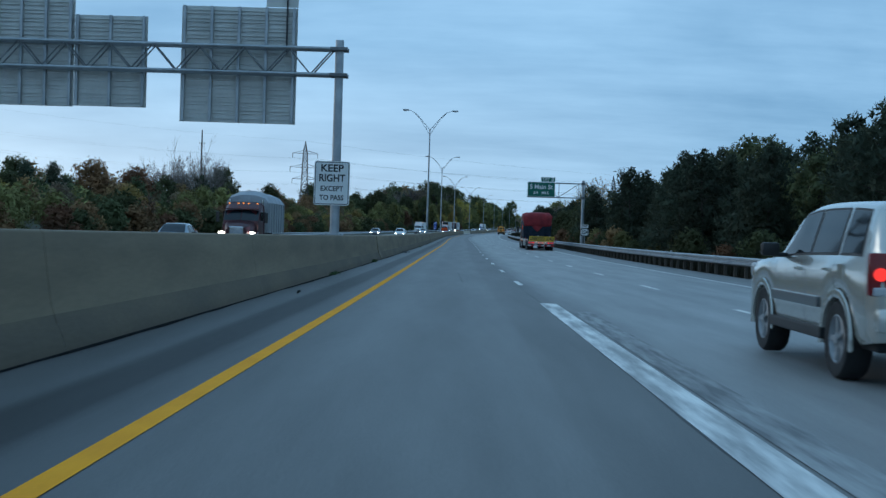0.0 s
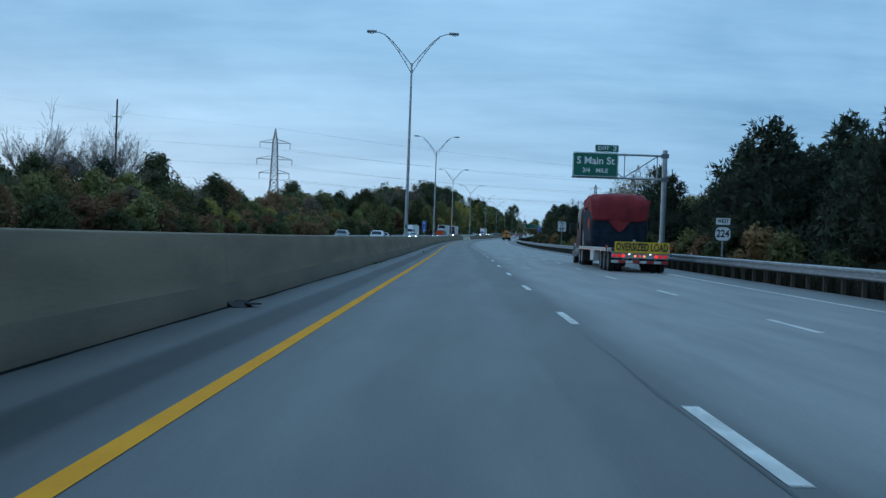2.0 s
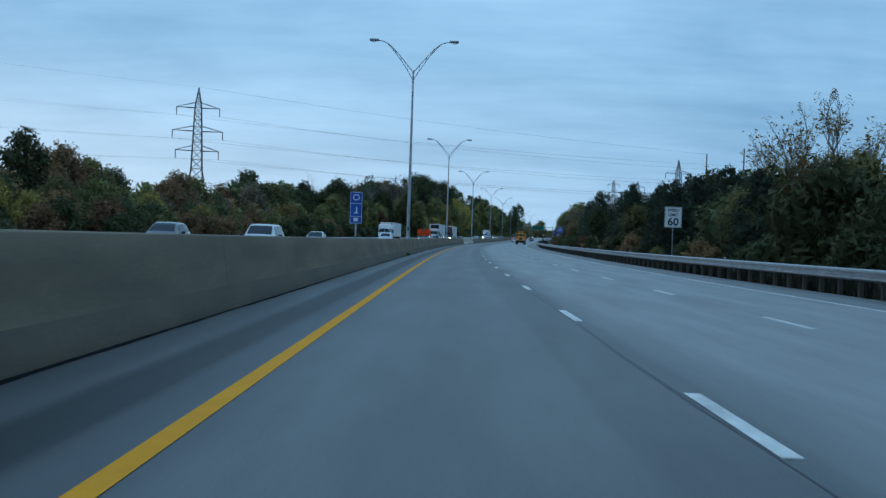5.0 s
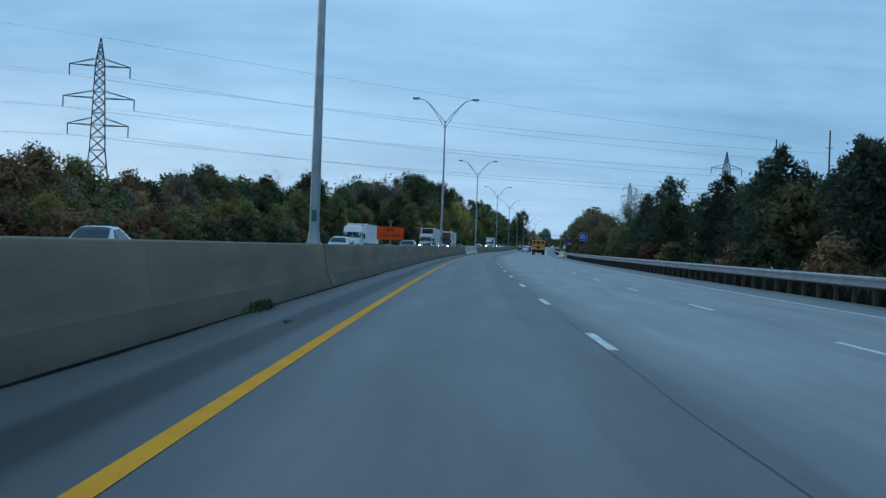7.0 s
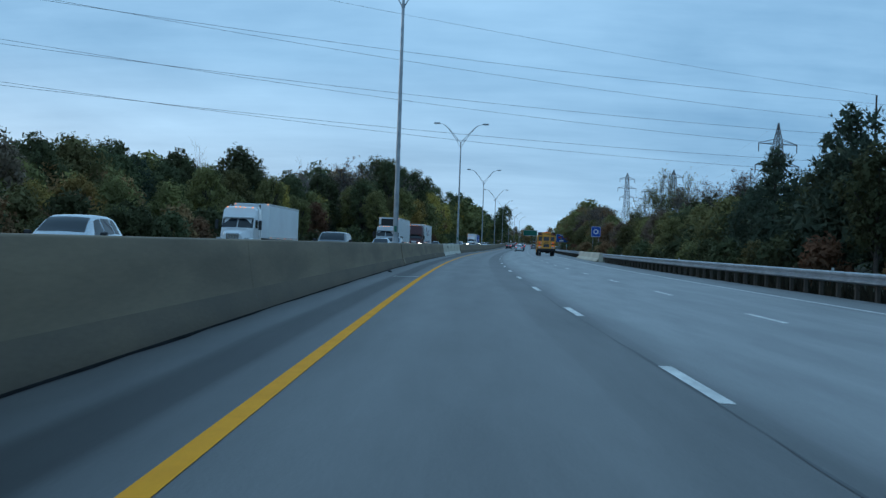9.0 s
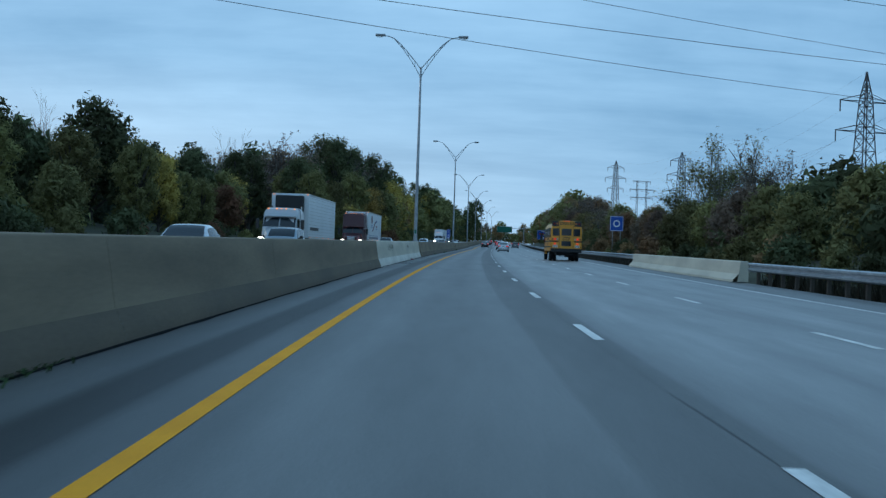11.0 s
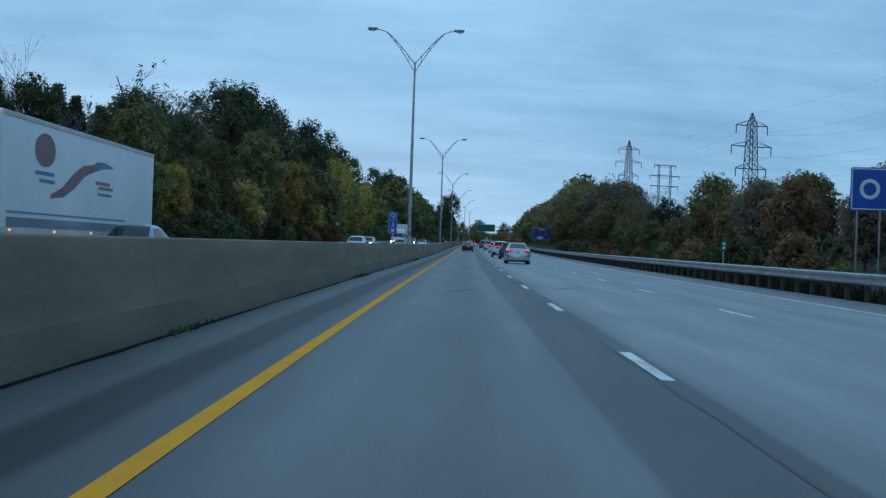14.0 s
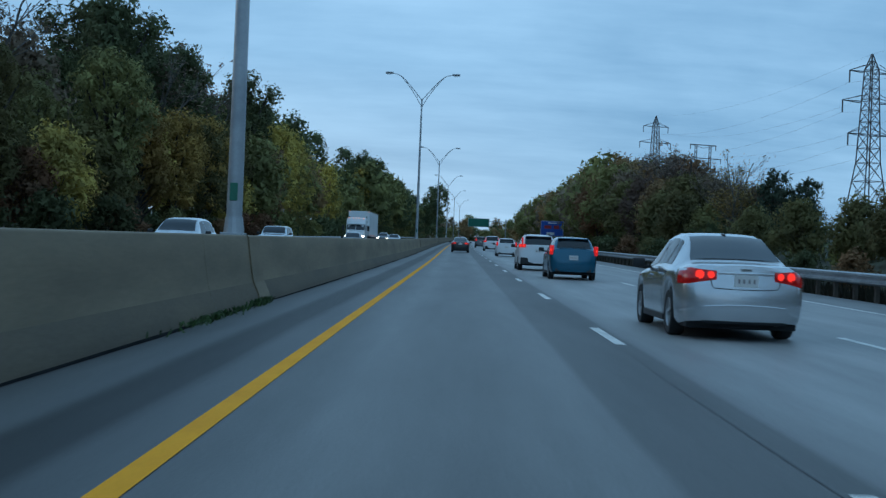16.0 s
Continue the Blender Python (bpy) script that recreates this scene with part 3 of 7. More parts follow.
def street_lamp():
    th = thing("street_lamp", "tall grey steel street lamp with two curved arms", "street lamp", None, "median street lamps")
    part("pole", Geo().tube([(0, 0, 1.15), (0, 0, 6), (0, 0, 11), (0, 0, 14.75)], [0.145, 0.12, 0.095, 0.075], 14), GALV, th, smooth=True)
    part("base_plate", Geo().box((0, 0, 1.19), (0.42, 0.42, 0.05), 0.01).tube([(0, 0, 1.2), (0, 0, 1.5)], [0.19, 0.155], 14), GALV, th)
    part("access_cover", Geo().box((0, -0.14, 1.95), (0.14, 0.05, 0.32), 0.015), GREEN_TAG, th, "dark green access cover")
    for z in (14.08, 14.70):
        part("collar", Geo().tube([(0, 0, z - 0.08), (0, 0, z + 0.08)], 0.105, 12), GALV, th)
    for k in (-1, 1):
        up = [(0.05, 14.7), (0.5, 15.25), (1.1, 15.95), (1.65, 16.55), (2.15, 16.95), (2.6, 17.12), (3.0, 17.17)]
        dn = [(0.06, 14.08), (0.45, 14.75), (0.95, 15.5), (1.4, 16.1), (1.85, 16.62), (2.15, 16.93)]
        g = Geo().tube([(k * x, 0, z) for x, z in up], 0.035, 8).tube([(k * x, 0, z) for x, z in dn], 0.030, 8)
        for (a, b), (c, d) in zip(up[1:5], dn[1:5]):
            g.tube([(k * a, 0, b), (k * c, 0, d)], 0.018, 6)
        arm = part("arm", g, GALV, th, smooth=True)
        head = Geo().loft([[(k * x, y * w, 17.17 + z) for y, z in ((-1, 0.0), (-0.8, 0.09), (0, 0.13), (0.8, 0.09), (1, 0.0), (0.7, -0.07), (-0.7, -0.07))] for x, w in ((2.86, 0.06), (2.98, 0.11), (3.2, 0.16), (3.5, 0.15), (3.62, 0.07))])
        lum = part("lamp_head", head, LAMP_HEAD, arm, smooth=True, angle=60)
        part("lens", Geo().loft([[(k * x, y * w, 17.08 - dz) for y in (-1, -0.5, 0.5, 1)] for x, w, dz in ((3.05, 0.09, 0), (3.2, 0.12, 0.05), (3.42, 0.12, 0.05), (3.55, 0.08, 0))], closed=True), LENS, arm)
    return th


POLES = [163.3 - 97.9, 163.3, 262.89, 361.82, 457.45, 555.73, 652.19, 750.33, 848.3, 946, 1044]
lamp = street_lamp()
for i, s in enumerate(POLES[1:]):
    copy_thing(lamp, stand(s, -2.445))
lamp.matrix_world = stand(-35, -2.445)


# ---- signs
def panel(w, h, r=0.08, t=0.02, n=5):
    """A flat plate with rounded corners, in the xz plane, centred."""
    ring = []
    for cx, cz, a0 in ((1, 1, 0), (-1, 1, 90), (-1, -1, 180), (1, -1, 270)):
        for i in range(n):
            a = radians(a0 + 90 * i / (n - 1))
            ring.append((cx * (w / 2 - r) + r * math.cos(a), cz * (h / 2 - r) + r * math.sin(a)))
    return Geo().loft([[(x, -t / 2, z) for x, z in ring], [(x, t / 2, z) for x, z in ring]])


def rim(w, h, r, width, y):
    """A raised border line round a plate."""
    rings = []
    for k in (0, 1):
        ww, hh, rr = w - 2 * width * k, h - 2 * width * k, max(r - width * k, 0.01)
        ring = []
        for cx, cz, a0 in ((1, 1, 0), (-1, 1, 90), (-1, -1, 180), (1, -1, 270)):
            for i in range(5):
                a = radians(a0 + 22.5 * i)
                ring.append((cx * (ww / 2 - rr) + rr * math.cos(a), y, cz * (hh / 2 - rr) + rr * math.sin(a)))
        rings.append(ring)
    return Geo().loft(rings, caps=False)


def place(x, y, z):
    return Matrix.Translation((x, y, z))


def bars(parent, rows, mat, y=-0.02):
    """Plain bars for writing that cannot be read: (x, z, width, height)."""
    for x, z, w, h in rows:
        part("bar", Geo().box((x, y, z), (w, 0.006, h)), mat, parent)


# sign gantry of the opposite carriageway, seen from behind
gantry = thing("sign_gantry", "grey steel truss sign gantry over the opposite carriageway", "sign gantry", stand(47.6, -2.46, 0.16))
part("post", Geo().tube([(0, 0, 0.98), (0, 0, 7.95)], [0.17, 0.15], 14), GALV, gantry, smooth=True)
part("base_plate", Geo().box((0, 0, 1.045), (0.6, 0.6, 0.06), 0.01), GALV, gantry)
part("post", Geo().tube([(-19.2, 0, -0.4), (-19.2, 0, 7.95)], [0.17, 0.15], 14), GALV, gantry, smooth=True)
for z in (6.70, 7.62):
    for y in (-0.22, 0.22):
        part("chord", Geo().tube([(0.32, y, z), (-19.5, y, z)], 0.062, 8), GALV, gantry, smooth=True)
    part("bracket", Geo().box((0.0, 0, z), (0.62, 0.62, 0.12), 0.02), DULL_STEEL, gantry)
for y in (-0.22, 0.22):
    for i in range(24):
        x = -0.2 - 0.8 * i
        a, b = (6.70, 7.62) if i % 2 else (7.62, 6.70)
        part("brace", Geo().tube([(x, y, a), (x - 0.8, y, b)], 0.028, 6), DULL_STEEL, gantry)


def sign_back(name, x0, x1, z0, z1, label):
    """The back of a large sign: ribbed panels on upright stringers."""
    th = thing(name, label, "road sign", gantry.matrix_world @ place((x0 + x1) / 2, 0.45, 0), "gantry sign backs")
    w = x1 - x0
    n = round((z1 - z0) / 0.305)
    h = (z1 - z0) / n
    for i in range(n):
        z = z0 + h * (i + 0.5)
        part("panel", Geo().box((0, 0.03, z), (w, 0.03, h - 0.006)).box((0, -0.01, z - h / 2 + 0.03), (w, 0.06, 0.025)).box((0, -0.005, z), (w, 0.05, 0.02)), ALU_BACK, th)
    m = max(2, round(w / 0.85))
    for i in range(m):
        x = -w / 2 + 0.12 + (w - 0.24) * i / (m - 1)
        part("stringer", Geo().box((x, -0.09, (z0 + z1) / 2), (0.10, 0.12, z1 - z0 - 0.02), 0.008), GALV, th)
    return th


sign_back("gantry_sign", -5.75, -1.58, 4.95, 9.12, "unpainted ribbed back of a large overhead sign")
sign_back("gantry_sign", -9.60, -6.98, 5.40, 8.68, "unpainted ribbed back of a wide overhead sign")
sign_back("gantry_sign", -14.3, -9.62, 5.36, 9.25, "unpainted ribbed back of a tall overhead sign")
tab = thing("exit_tab", "grey back of a small tab on top of a sign", "road sign", gantry.matrix_world @ place(-2.15, 0.45, 9.45))
part("plate", Geo().box((0, 0.03, 0), (1.15, 0.03, 0.6), 0.005), ALU_BACK, tab)
part("stringer", Geo().box((0.2, -0.06, -0.75), (0.06, 0.06, 2.4), 0.005), SIGN_BLACK, tab)

keep = thing("keep_right_sign", "white regulatory sign with black lettering on the gantry post", "road sign", stand(47.33, -2.57, 3.02))
part("plate", panel(1.26, 1.56, 0.09), SIGN_WHITE, keep)
part("border", rim(1.20, 1.50, 0.07, 0.025, -0.0125), SIGN_BLACK, keep)
for text, size, z, w in (("KEEP", 0.36, 0.52, 0.80), ("RIGHT", 0.36, 0.17, 0.92), ("EXCEPT", 0.25, -0.20, 0.80), ("TO PASS", 0.25, -0.52, 0.86)):
    lettering(text, size, SIGN_BLACK, keep, place(0, -0.013, z), width=w)

# cantilever exit sign
mast = thing("sign_mast", "grey steel cantilever mast with a truss arm beside the road", "sign mast", stand(164.9, 17.95))
part("post", Geo().tube([(0, 0, -0.9), (0, 0, 8.75)], [0.24, 0.20], 16), GALV, mast, smooth=True)
for z in (6.42, 8.30):
    part("chord", Geo().tube([(0.1, 0, z), (-3.9 if z > 7 else -7.4, -0.05, z)], 0.085, 10), GALV, mast, smooth=True)
    part("bracket", Geo().box((0, 0, z), (0.56, 0.56, 0.32), 0.03), DULL_STEEL, mast)
for a, b in (((-0.6, 8.3), (-0.6, 6.42)), ((-3.2, 8.3), (-3.2, 6.42)), ((-0.6, 8.25), (-3.2, 6.5)), ((-3.2, 6.42), (-5.6, 8.2)), ((-5.6, 8.2), (-5.6, 6.42))):
    part("brace", Geo().tube([(a[0], 0, a[1]), (b[0], 0, b[1])], 0.045, 8), GALV, mast)
exit_sign = thing("exit_sign", "green overhead exit sign with white lettering and border", "road sign", stand(164.6, 12.40, 7.42))
part("plate", panel(3.62, 1.94, 0.16, 0.05), GREEN, exit_sign)
part("border", rim(3.56, 1.88, 0.14, 0.045, -0.028), SIGN_WHITE, exit_sign)
lettering("S Main St", 0.80, SIGN_WHITE, exit_sign, place(0.0, -0.03, 0.30), width=3.02)
lettering("3/4", 0.52, SIGN_WHITE, exit_sign, place(-0.72, -0.03, -0.47), width=0.60)
lettering("MILE", 0.46, SIGN_WHITE, exit_sign, place(0.52, -0.03, -0.47), width=0.95)
for x in (-1.2, 0, 1.2):
    part("bracket", Geo().box((x, 0.08, 0), (0.08, 0.1, 1.9)), DULL_STEEL, exit_sign)
exit_tab = thing("exit_tab", "green exit number tab with white lettering", "road sign", stand(164.6, 13.27, 8.73))
part("plate", panel(1.86, 0.58, 0.09, 0.05), GREEN, exit_tab)
part("border", rim(1.82, 0.54, 0.08, 0.03, -0.028), SIGN_WHITE, exit_tab)
lettering("EXIT", 0.38, SIGN_WHITE, exit_tab, place(-0.28, -0.03, 0), width=0.92)
lettering("3", 0.52, SIGN_WHITE, exit_tab, place(0.62, -0.03, 0), width=0.28)
part("bracket", Geo().box((0, 0.05, -0.1), (0.08, 0.06, 0.8)), DULL_STEEL, exit_tab)


def post_sign(name, s, d, z, w, h, plate, label, category="road sign", foot=-0.6, oncoming=False, posts=(0,)):
    th = thing(name, label, category, stand(s, d, z, oncoming=oncoming))
    part("plate", panel(w, h, min(w, h) * 0.07), plate, th)
    for x in posts:
        part("post", Geo().box((x, 0.06, (foot - z + h / 2) / 2), (0.07, 0.05, h / 2 - (foot - z)), 0.008), GALV, th)
    return th


limit = post_sign("speed_limit_sign", 253.7, 17.4, 3.40, 1.26, 1.52, SIGN_WHITE, "white speed limit sign with black lettering on a post")
part("border", rim(1.20, 1.46, 0.07, 0.025, -0.0125), SIGN_BLACK, limit)
lettering("SPEED", 0.30, SIGN_BLACK, limit, place(0, -0.013, 0.50), width=0.86)
lettering("LIMIT", 0.30, SIGN_BLACK, limit, place(0, -0.013, 0.16), width=0.74)
lettering("60", 0.78, SIGN_BLACK, limit, place(0, -0.013, -0.36), width=0.80)
route = post_sign("route_marker", 126.0, 14.4, 1.88, 0.80, 0.72, SIGN_BLACK, "black and white route shield on a post beside the road")
part("shield", panel(0.72, 0.64, 0.22, 0.02), SIGN_WHITE, route, m=place(0, -0.012, 0))
lettering("224", 0.50, SIGN_BLACK, route, place(0, -0.025, 0.0), width=0.62)
part("direction_plate", panel(0.68, 0.32, 0.04), SIGN_WHITE, route, m=place(0, 0, 0.60))
lettering("WEST", 0.24, SIGN_BLACK, route, place(0, -0.013, 0.60), width=0.52)

for s, d in ((535.7, -2.44), (213.1, -2.30)):
    b = post_sign("blue_service_sign", s, d, 2.40, 0.50, 1.28, BLUE, "narrow upright blue sign with white symbols on the median barrier", foot=1.1)
    part("border", rim(0.47, 1.25, 0.03, 0.014, -0.0125), SIGN_WHITE, b)
    part("symbol", rim(0.26, 0.24, 0.10, 0.035, -0.0125), SIGN_WHITE, b, m=place(0, 0, 0.42))
    part("divider", Geo().box((0, -0.012, 0.17), (0.44, 0.006, 0.015)), SIGN_WHITE, b)
    part("divider", Geo().box((0, -0.012, -0.35), (0.44, 0.006, 0.015)), SIGN_WHITE, b)
    bars(b, ((0.02, -0.1, 0.05, 0.26), (0.0, -0.21, 0.16, 0.04), (0, -0.47, 0.18, 0.14)), SIGN_WHITE, -0.014)
info = post_sign("blue_information_sign", 788.5, 20.7, 4.0, 4.8, 3.2, BLUE, "large blue information sign with panels of writing", foot=-0.6, posts=(-1.6, 1.6))
part("border", rim(4.7, 3.1, 0.2, 0.06, -0.013), SIGN_WHITE, info)
RED_PANEL = material("red_panel", (0.45, 0.03, 0.03), 0.5)
bars(info, ((0, 1.15, 1.8, 0.22), (-0.3, -1.05, 1.6, 0.5)), SIGN_WHITE)
bars(info, ((-0.9, 0.3, 1.4, 0.7), (0.9, 0.3, 1.1, 0.7)), RED_PANEL)

work = thing("road_work_sign", "orange road work sign with black lettering on the median barrier", "road sign", stand(292.7, -2.40, 1.80))
part("plate", panel(1.40, 0.70, 0.05), ORANGE, work)
part("border", rim(1.36, 0.66, 0.04, 0.02, -0.0125), SIGN_BLACK, work)
lettering("END", 0.22, SIGN_BLACK, work, place(0, -0.013, 0.16), width=0.40)
lettering("ROAD WORK", 0.22, SIGN_BLACK, work, place(0, -0.013, -0.14), width=1.12)
part("post", Geo().box((0, 0.05, -0.1), (0.06, 0.05, 1.2), 0.006).box((0, 0.05, -0.62), (0.5, 0.1, 0.06), 0.01), GALV, work)
part("warning_lamp", Geo().box((0, 0.03, 0.62), (0.2, 0.1, 0.14), 0.02).box((0, 0.05, 0.45), (0.03, 0.03, 0.3)), DULL_STEEL, work)
small = post_sign("blue_guide_sign", 518.7, 19.6, 4.3, 1.7, 1.9, BLUE, "square blue guide sign with a white symbol", foot=-0.9, posts=(-0.5, 0.5))
part("border", rim(1.62, 1.82, 0.1, 0.05, -0.0125), SIGN_WHITE, small)
part("symbol", rim(0.9, 0.9, 0.44, 0.16, -0.0125), SIGN_WHITE, small)
green_far = post_sign("green_sign", 960, 6.0, 6.8, 7.5, 3.0, GREEN, "distant green overhead sign across the lanes", foot=6.8, posts=())
part("border", rim(7.4, 2.9, 0.2, 0.08, -0.013), SIGN_WHITE, green_far)
part("post", Geo().tube([(9.5, 0.2, -7.2), (9.5, 0.2, 1.4)], 0.22, 10).tube([(9.5, 0.2, 0.6), (-3.5, 0.2, 0.6)], 0.12, 8), GALV, green_far)


mile = post_sign("mile_marker", 525.0, 14.6, 1.62, 0.32, 0.52, GREEN, "small green mile marker plate behind the guard rail", foot=-0.6)
bars(mile, ((0, 0.10, 0.12, 0.13), (0, -0.10, 0.12, 0.13)), SIGN_WHITE, -0.014)


# ---- power line towers, cables, timber poles
def tower(h, arms, label, s, d, base=2.6, body=1.05):
    th = thing("power_tower", label, "power tower", stand(s, d, 0, turn=20))
    waist = min(z for z, w in arms) - 3.5

    def half(z):
        if z < waist:
            return base + (body - base) * z / waist
        top = max(z for z, w in arms) + 0.4
        return body + (0.62 - body) * (z - waist) / (top - waist) if z < top else max(0.05, 0.62 * (h - z) / (h - top))
    lv = [-0.6]
    while lv[-1] < h - 0.5:
        lv.append(min(h, lv[-1] + max(0.9, 1.75 * half(max(lv[-1], 0)))))
    cor = ((-1, -1), (1, -1), (1, 1), (-1, 1))
    for cx, cy in cor:
        part("leg", Geo().tube([(cx * half(z), cy * half(z), z) for z in lv], 0.085, 5), DARK_STEEL, th)
    for k in range(4):
        (ax, ay), (bx, by) = cor[k], cor[(k + 1) % 4]
        g = Geo()
        for z0, z1 in zip(lv[:-1], lv[1:]):
            a, b = half(z0), half(z1)
            g.tube([(ax * a, ay * a, z0), (bx * b, by * b, z1)], 0.045, 4, False)
            g.tube([(bx * a, by * a, z0), (ax * b, ay * b, z1)], 0.045, 4, False)
            g.tube([(ax * b, ay * b, z1), (bx * b, by * b, z1)], 0.04, 4, False)
        part("lattice", g, DARK_STEEL, th)
    for z, w in arms:
        for k in (-1, 1):
            b = half(z)
            g = Geo()
            for y in (-b, b):
                g.tube([(k * b, y, z), (k * w, 0, z + 0.05)], 0.06, 5).tube([(k * b, y, z + 1.0), (k * w, 0, z + 0.05)], 0.045, 4)
            arm = part("cross_arm", g, DARK_STEEL, th)
            part("insulator", Geo().tube([(k * (w - 0.1), 0, z), (k * (w - 0.1), 0, z - 1.5)], 0.09, 6), WIRE, arm)
    return th


T_A = (396.8, -53.2, 28.8, ((24.7, 4.2), (20.2, 4.9), (16.4, 4.2)))
T_B = (530.9, 54.1, 26.3, ((22.2, 4.2), (18.1, 4.8)))
T_F = (688.9, 53.1, 26.8, ((24.4, 3.4), (20.6, 4.3), (16.5, 3.3)))
T_E = (844.9, 49.8, 34.5, ((31.5, 3.6), (27.4, 4.5), (23.3, 3.5)))
T_G = (822.0, 57.7, 25.5, ((23.5, 4.5), (20.0, 4.5)))
T_L = (262.0, -168.0, 34.0, ((30.0, 4.2), (25.5, 4.9), (21.5, 4.2)))
for s, d, h, arms in (T_A, T_B, T_F, T_E, T_L):
    tower(h, arms, "dark lattice steel power line tower rising behind the trees", s, d)



def h_frame(h, label, s, d):
    """A flat-topped tower on two lattice posts."""
    th = thing("power_tower", label, "power tower", stand(s, d, turn=20), "power towers")
    for k in (-1, 1):
        post = Geo()
        for x in (-0.35, 0.35):
            post.tube([(k * 1.9 + x, 0, -0.6), (k * 1.9 + x * 0.8, 0, h)], 0.09, 5)
        for i in range(int(h / 1.1)):
            z = i * 1.1
            post.tube([(k * 1.9 - 0.33, 0, z), (k * 1.9 + 0.33, 0, z + 1.1)], 0.045, 4, False).tube([(k * 1.9 + 0.33, 0, z), (k * 1.9 - 0.33, 0, z + 1.1)], 0.045, 4, False)
        part("post", post, DARK_STEEL, th)
    for z, w in ((h - 0.1, 3.6), (h - 3.2, 5.0), (h - 6.2, 4.6)):
        arm = part("cross_arm", Geo().tube([(-w, 0, z), (w, 0, z)], 0.11, 5).tube([(-w, 0, z + 0.02), (0, 0, z - 0.7), (w, 0, z + 0.02)], 0.05, 4), DARK_STEEL, th)
        for x in (-w + 0.2, w - 0.2):
            part("insulator", Geo().tube([(x, 0, z), (x, 0, z - 1.1)], 0.08, 6), WIRE, arm)


h_frame(T_G[2], "flat-topped dark steel power tower on two posts beyond the trees", T_G[0], T_G[1])


def cable(p, q, sag, r=0.009):
    pts = [p.lerp(q, i / 16) - Vector((0, 0, sag * 4 * (i / 16) * (1 - i / 16))) for i in range(17)]
    ob = part("power_cable", Geo().tube(pts, r, 4, False), WIRE)
    tagged(ob, "thin dark power cable strung between towers", "cable", "power cables")


def ends(t, k, i):
    s, d, h, arms = t
    z, w = arms[min(i, len(arms) - 1)]
    return stand(s, d, 0, turn=20) @ Vector((k * w, 0, z - 1.5))


for a, b, sag in ((T_L, T_A, 3.2), (T_B, T_F, 3.5), (T_F, T_E, 3.0)):
    for k in (-1, 1):
        for i in range(3):
            if i == 2 and len(b[3]) < 3 and len(a[3]) < 3:
                continue
            cable(ends(a, k, i), ends(b, k, i) + Vector((0, 0, 0 if len(b[3]) > i else -3.5)), sag + 0.3 * i)
    cable(at(a[0], a[1], a[2]), at(b[0], b[1], b[2]), sag * 0.8)
# the span over the road runs from the near tower to two tall timber poles
POLES = ((465.3, 53.8, 23.5), (449.9, 60.2, 23.9))
for (s, d, h), k in zip(POLES, (1, -1)):
    for i, z in enumerate((19.8, 15.9, 12.7)):
        cable(ends(T_A, k, i), at(s, d, z), 1.3, 0.016)
cable(at(*T_A[:3]), at(*POLES[0]), 1.0, 0.014)


def timber_pole(s, d, h, label="weathered timber utility pole with a short cross arm"):
    th = thing("utility_pole", label, "utility pole", stand(s, d), "utility poles")
    part("pole", Geo().tube([(0, 0, -0.8), (0, 0, h)], [0.2, 0.13], 8), TIMBER, th, smooth=True)
    part("cross_arm", Geo().box((0, 0.1, h * 0.87), (1.3, 0.1, 0.12), 0.01), TIMBER, th)
    part("cross_arm", Geo().box((0.4, 0.1, h * 0.74), (0.9, 0.1, 0.1), 0.01), TIMBER, th)


timber_pole(258.2, -52.8, 21.0)
for s, d, h in POLES:
    timber_pole(s, d, h)
timber_pole(690.0, 31.0, 12.5)


# ---- trees
def clump(g, c, out, size, rng, needles=False):
    """One ragged tuft: a few leaf sprays (or a star of needles) scattered round a point."""
    for i in range(3):
        n = (out + Vector((rng.uniform(-1, 1), rng.uniform(-1, 1), rng.uniform(-0.6, 1)))).normalized()
        a = n.cross(Vector((rng.uniform(-1, 1), rng.uniform(-1, 1), rng.uniform(-1, 1)))).normalized()
        b = n.cross(a)
        k = len(g.v)
        if needles:
            p, l, w = c, size * rng.uniform(0.9, 1.7), size * 0.20
            a = (a + out * 0.8 + Vector((0, 0, 0.3))).normalized()
            g.v += [tuple(p + b * w), tuple(p - b * w), tuple(p + a * l)]
        else:
            p, l = c + Vector((rng.uniform(-1, 1), rng.uniform(-1, 1), rng.uniform(-1, 1))) * size * 0.75, size * rng.uniform(0.5, 1.0)
            w = l * rng.uniform(0.26, 0.48)
            g.v += [tuple(p - a * l * 0.6 + b * w), tuple(p - a * l * 0.4 - b * w), tuple(p + a * l)]
        p0, p1, p2 = (Vector(q) for q in g.v[-3:])
        g.f.append((k, k + 1, k + 2) if (p1 - p0).cross(p2 - p0).dot(out) > 0 else (k, k + 2, k + 1))
        g.out += [tuple((out + n * 0.40 + Vector((0, 0, 0.10))).normalized())] * 3


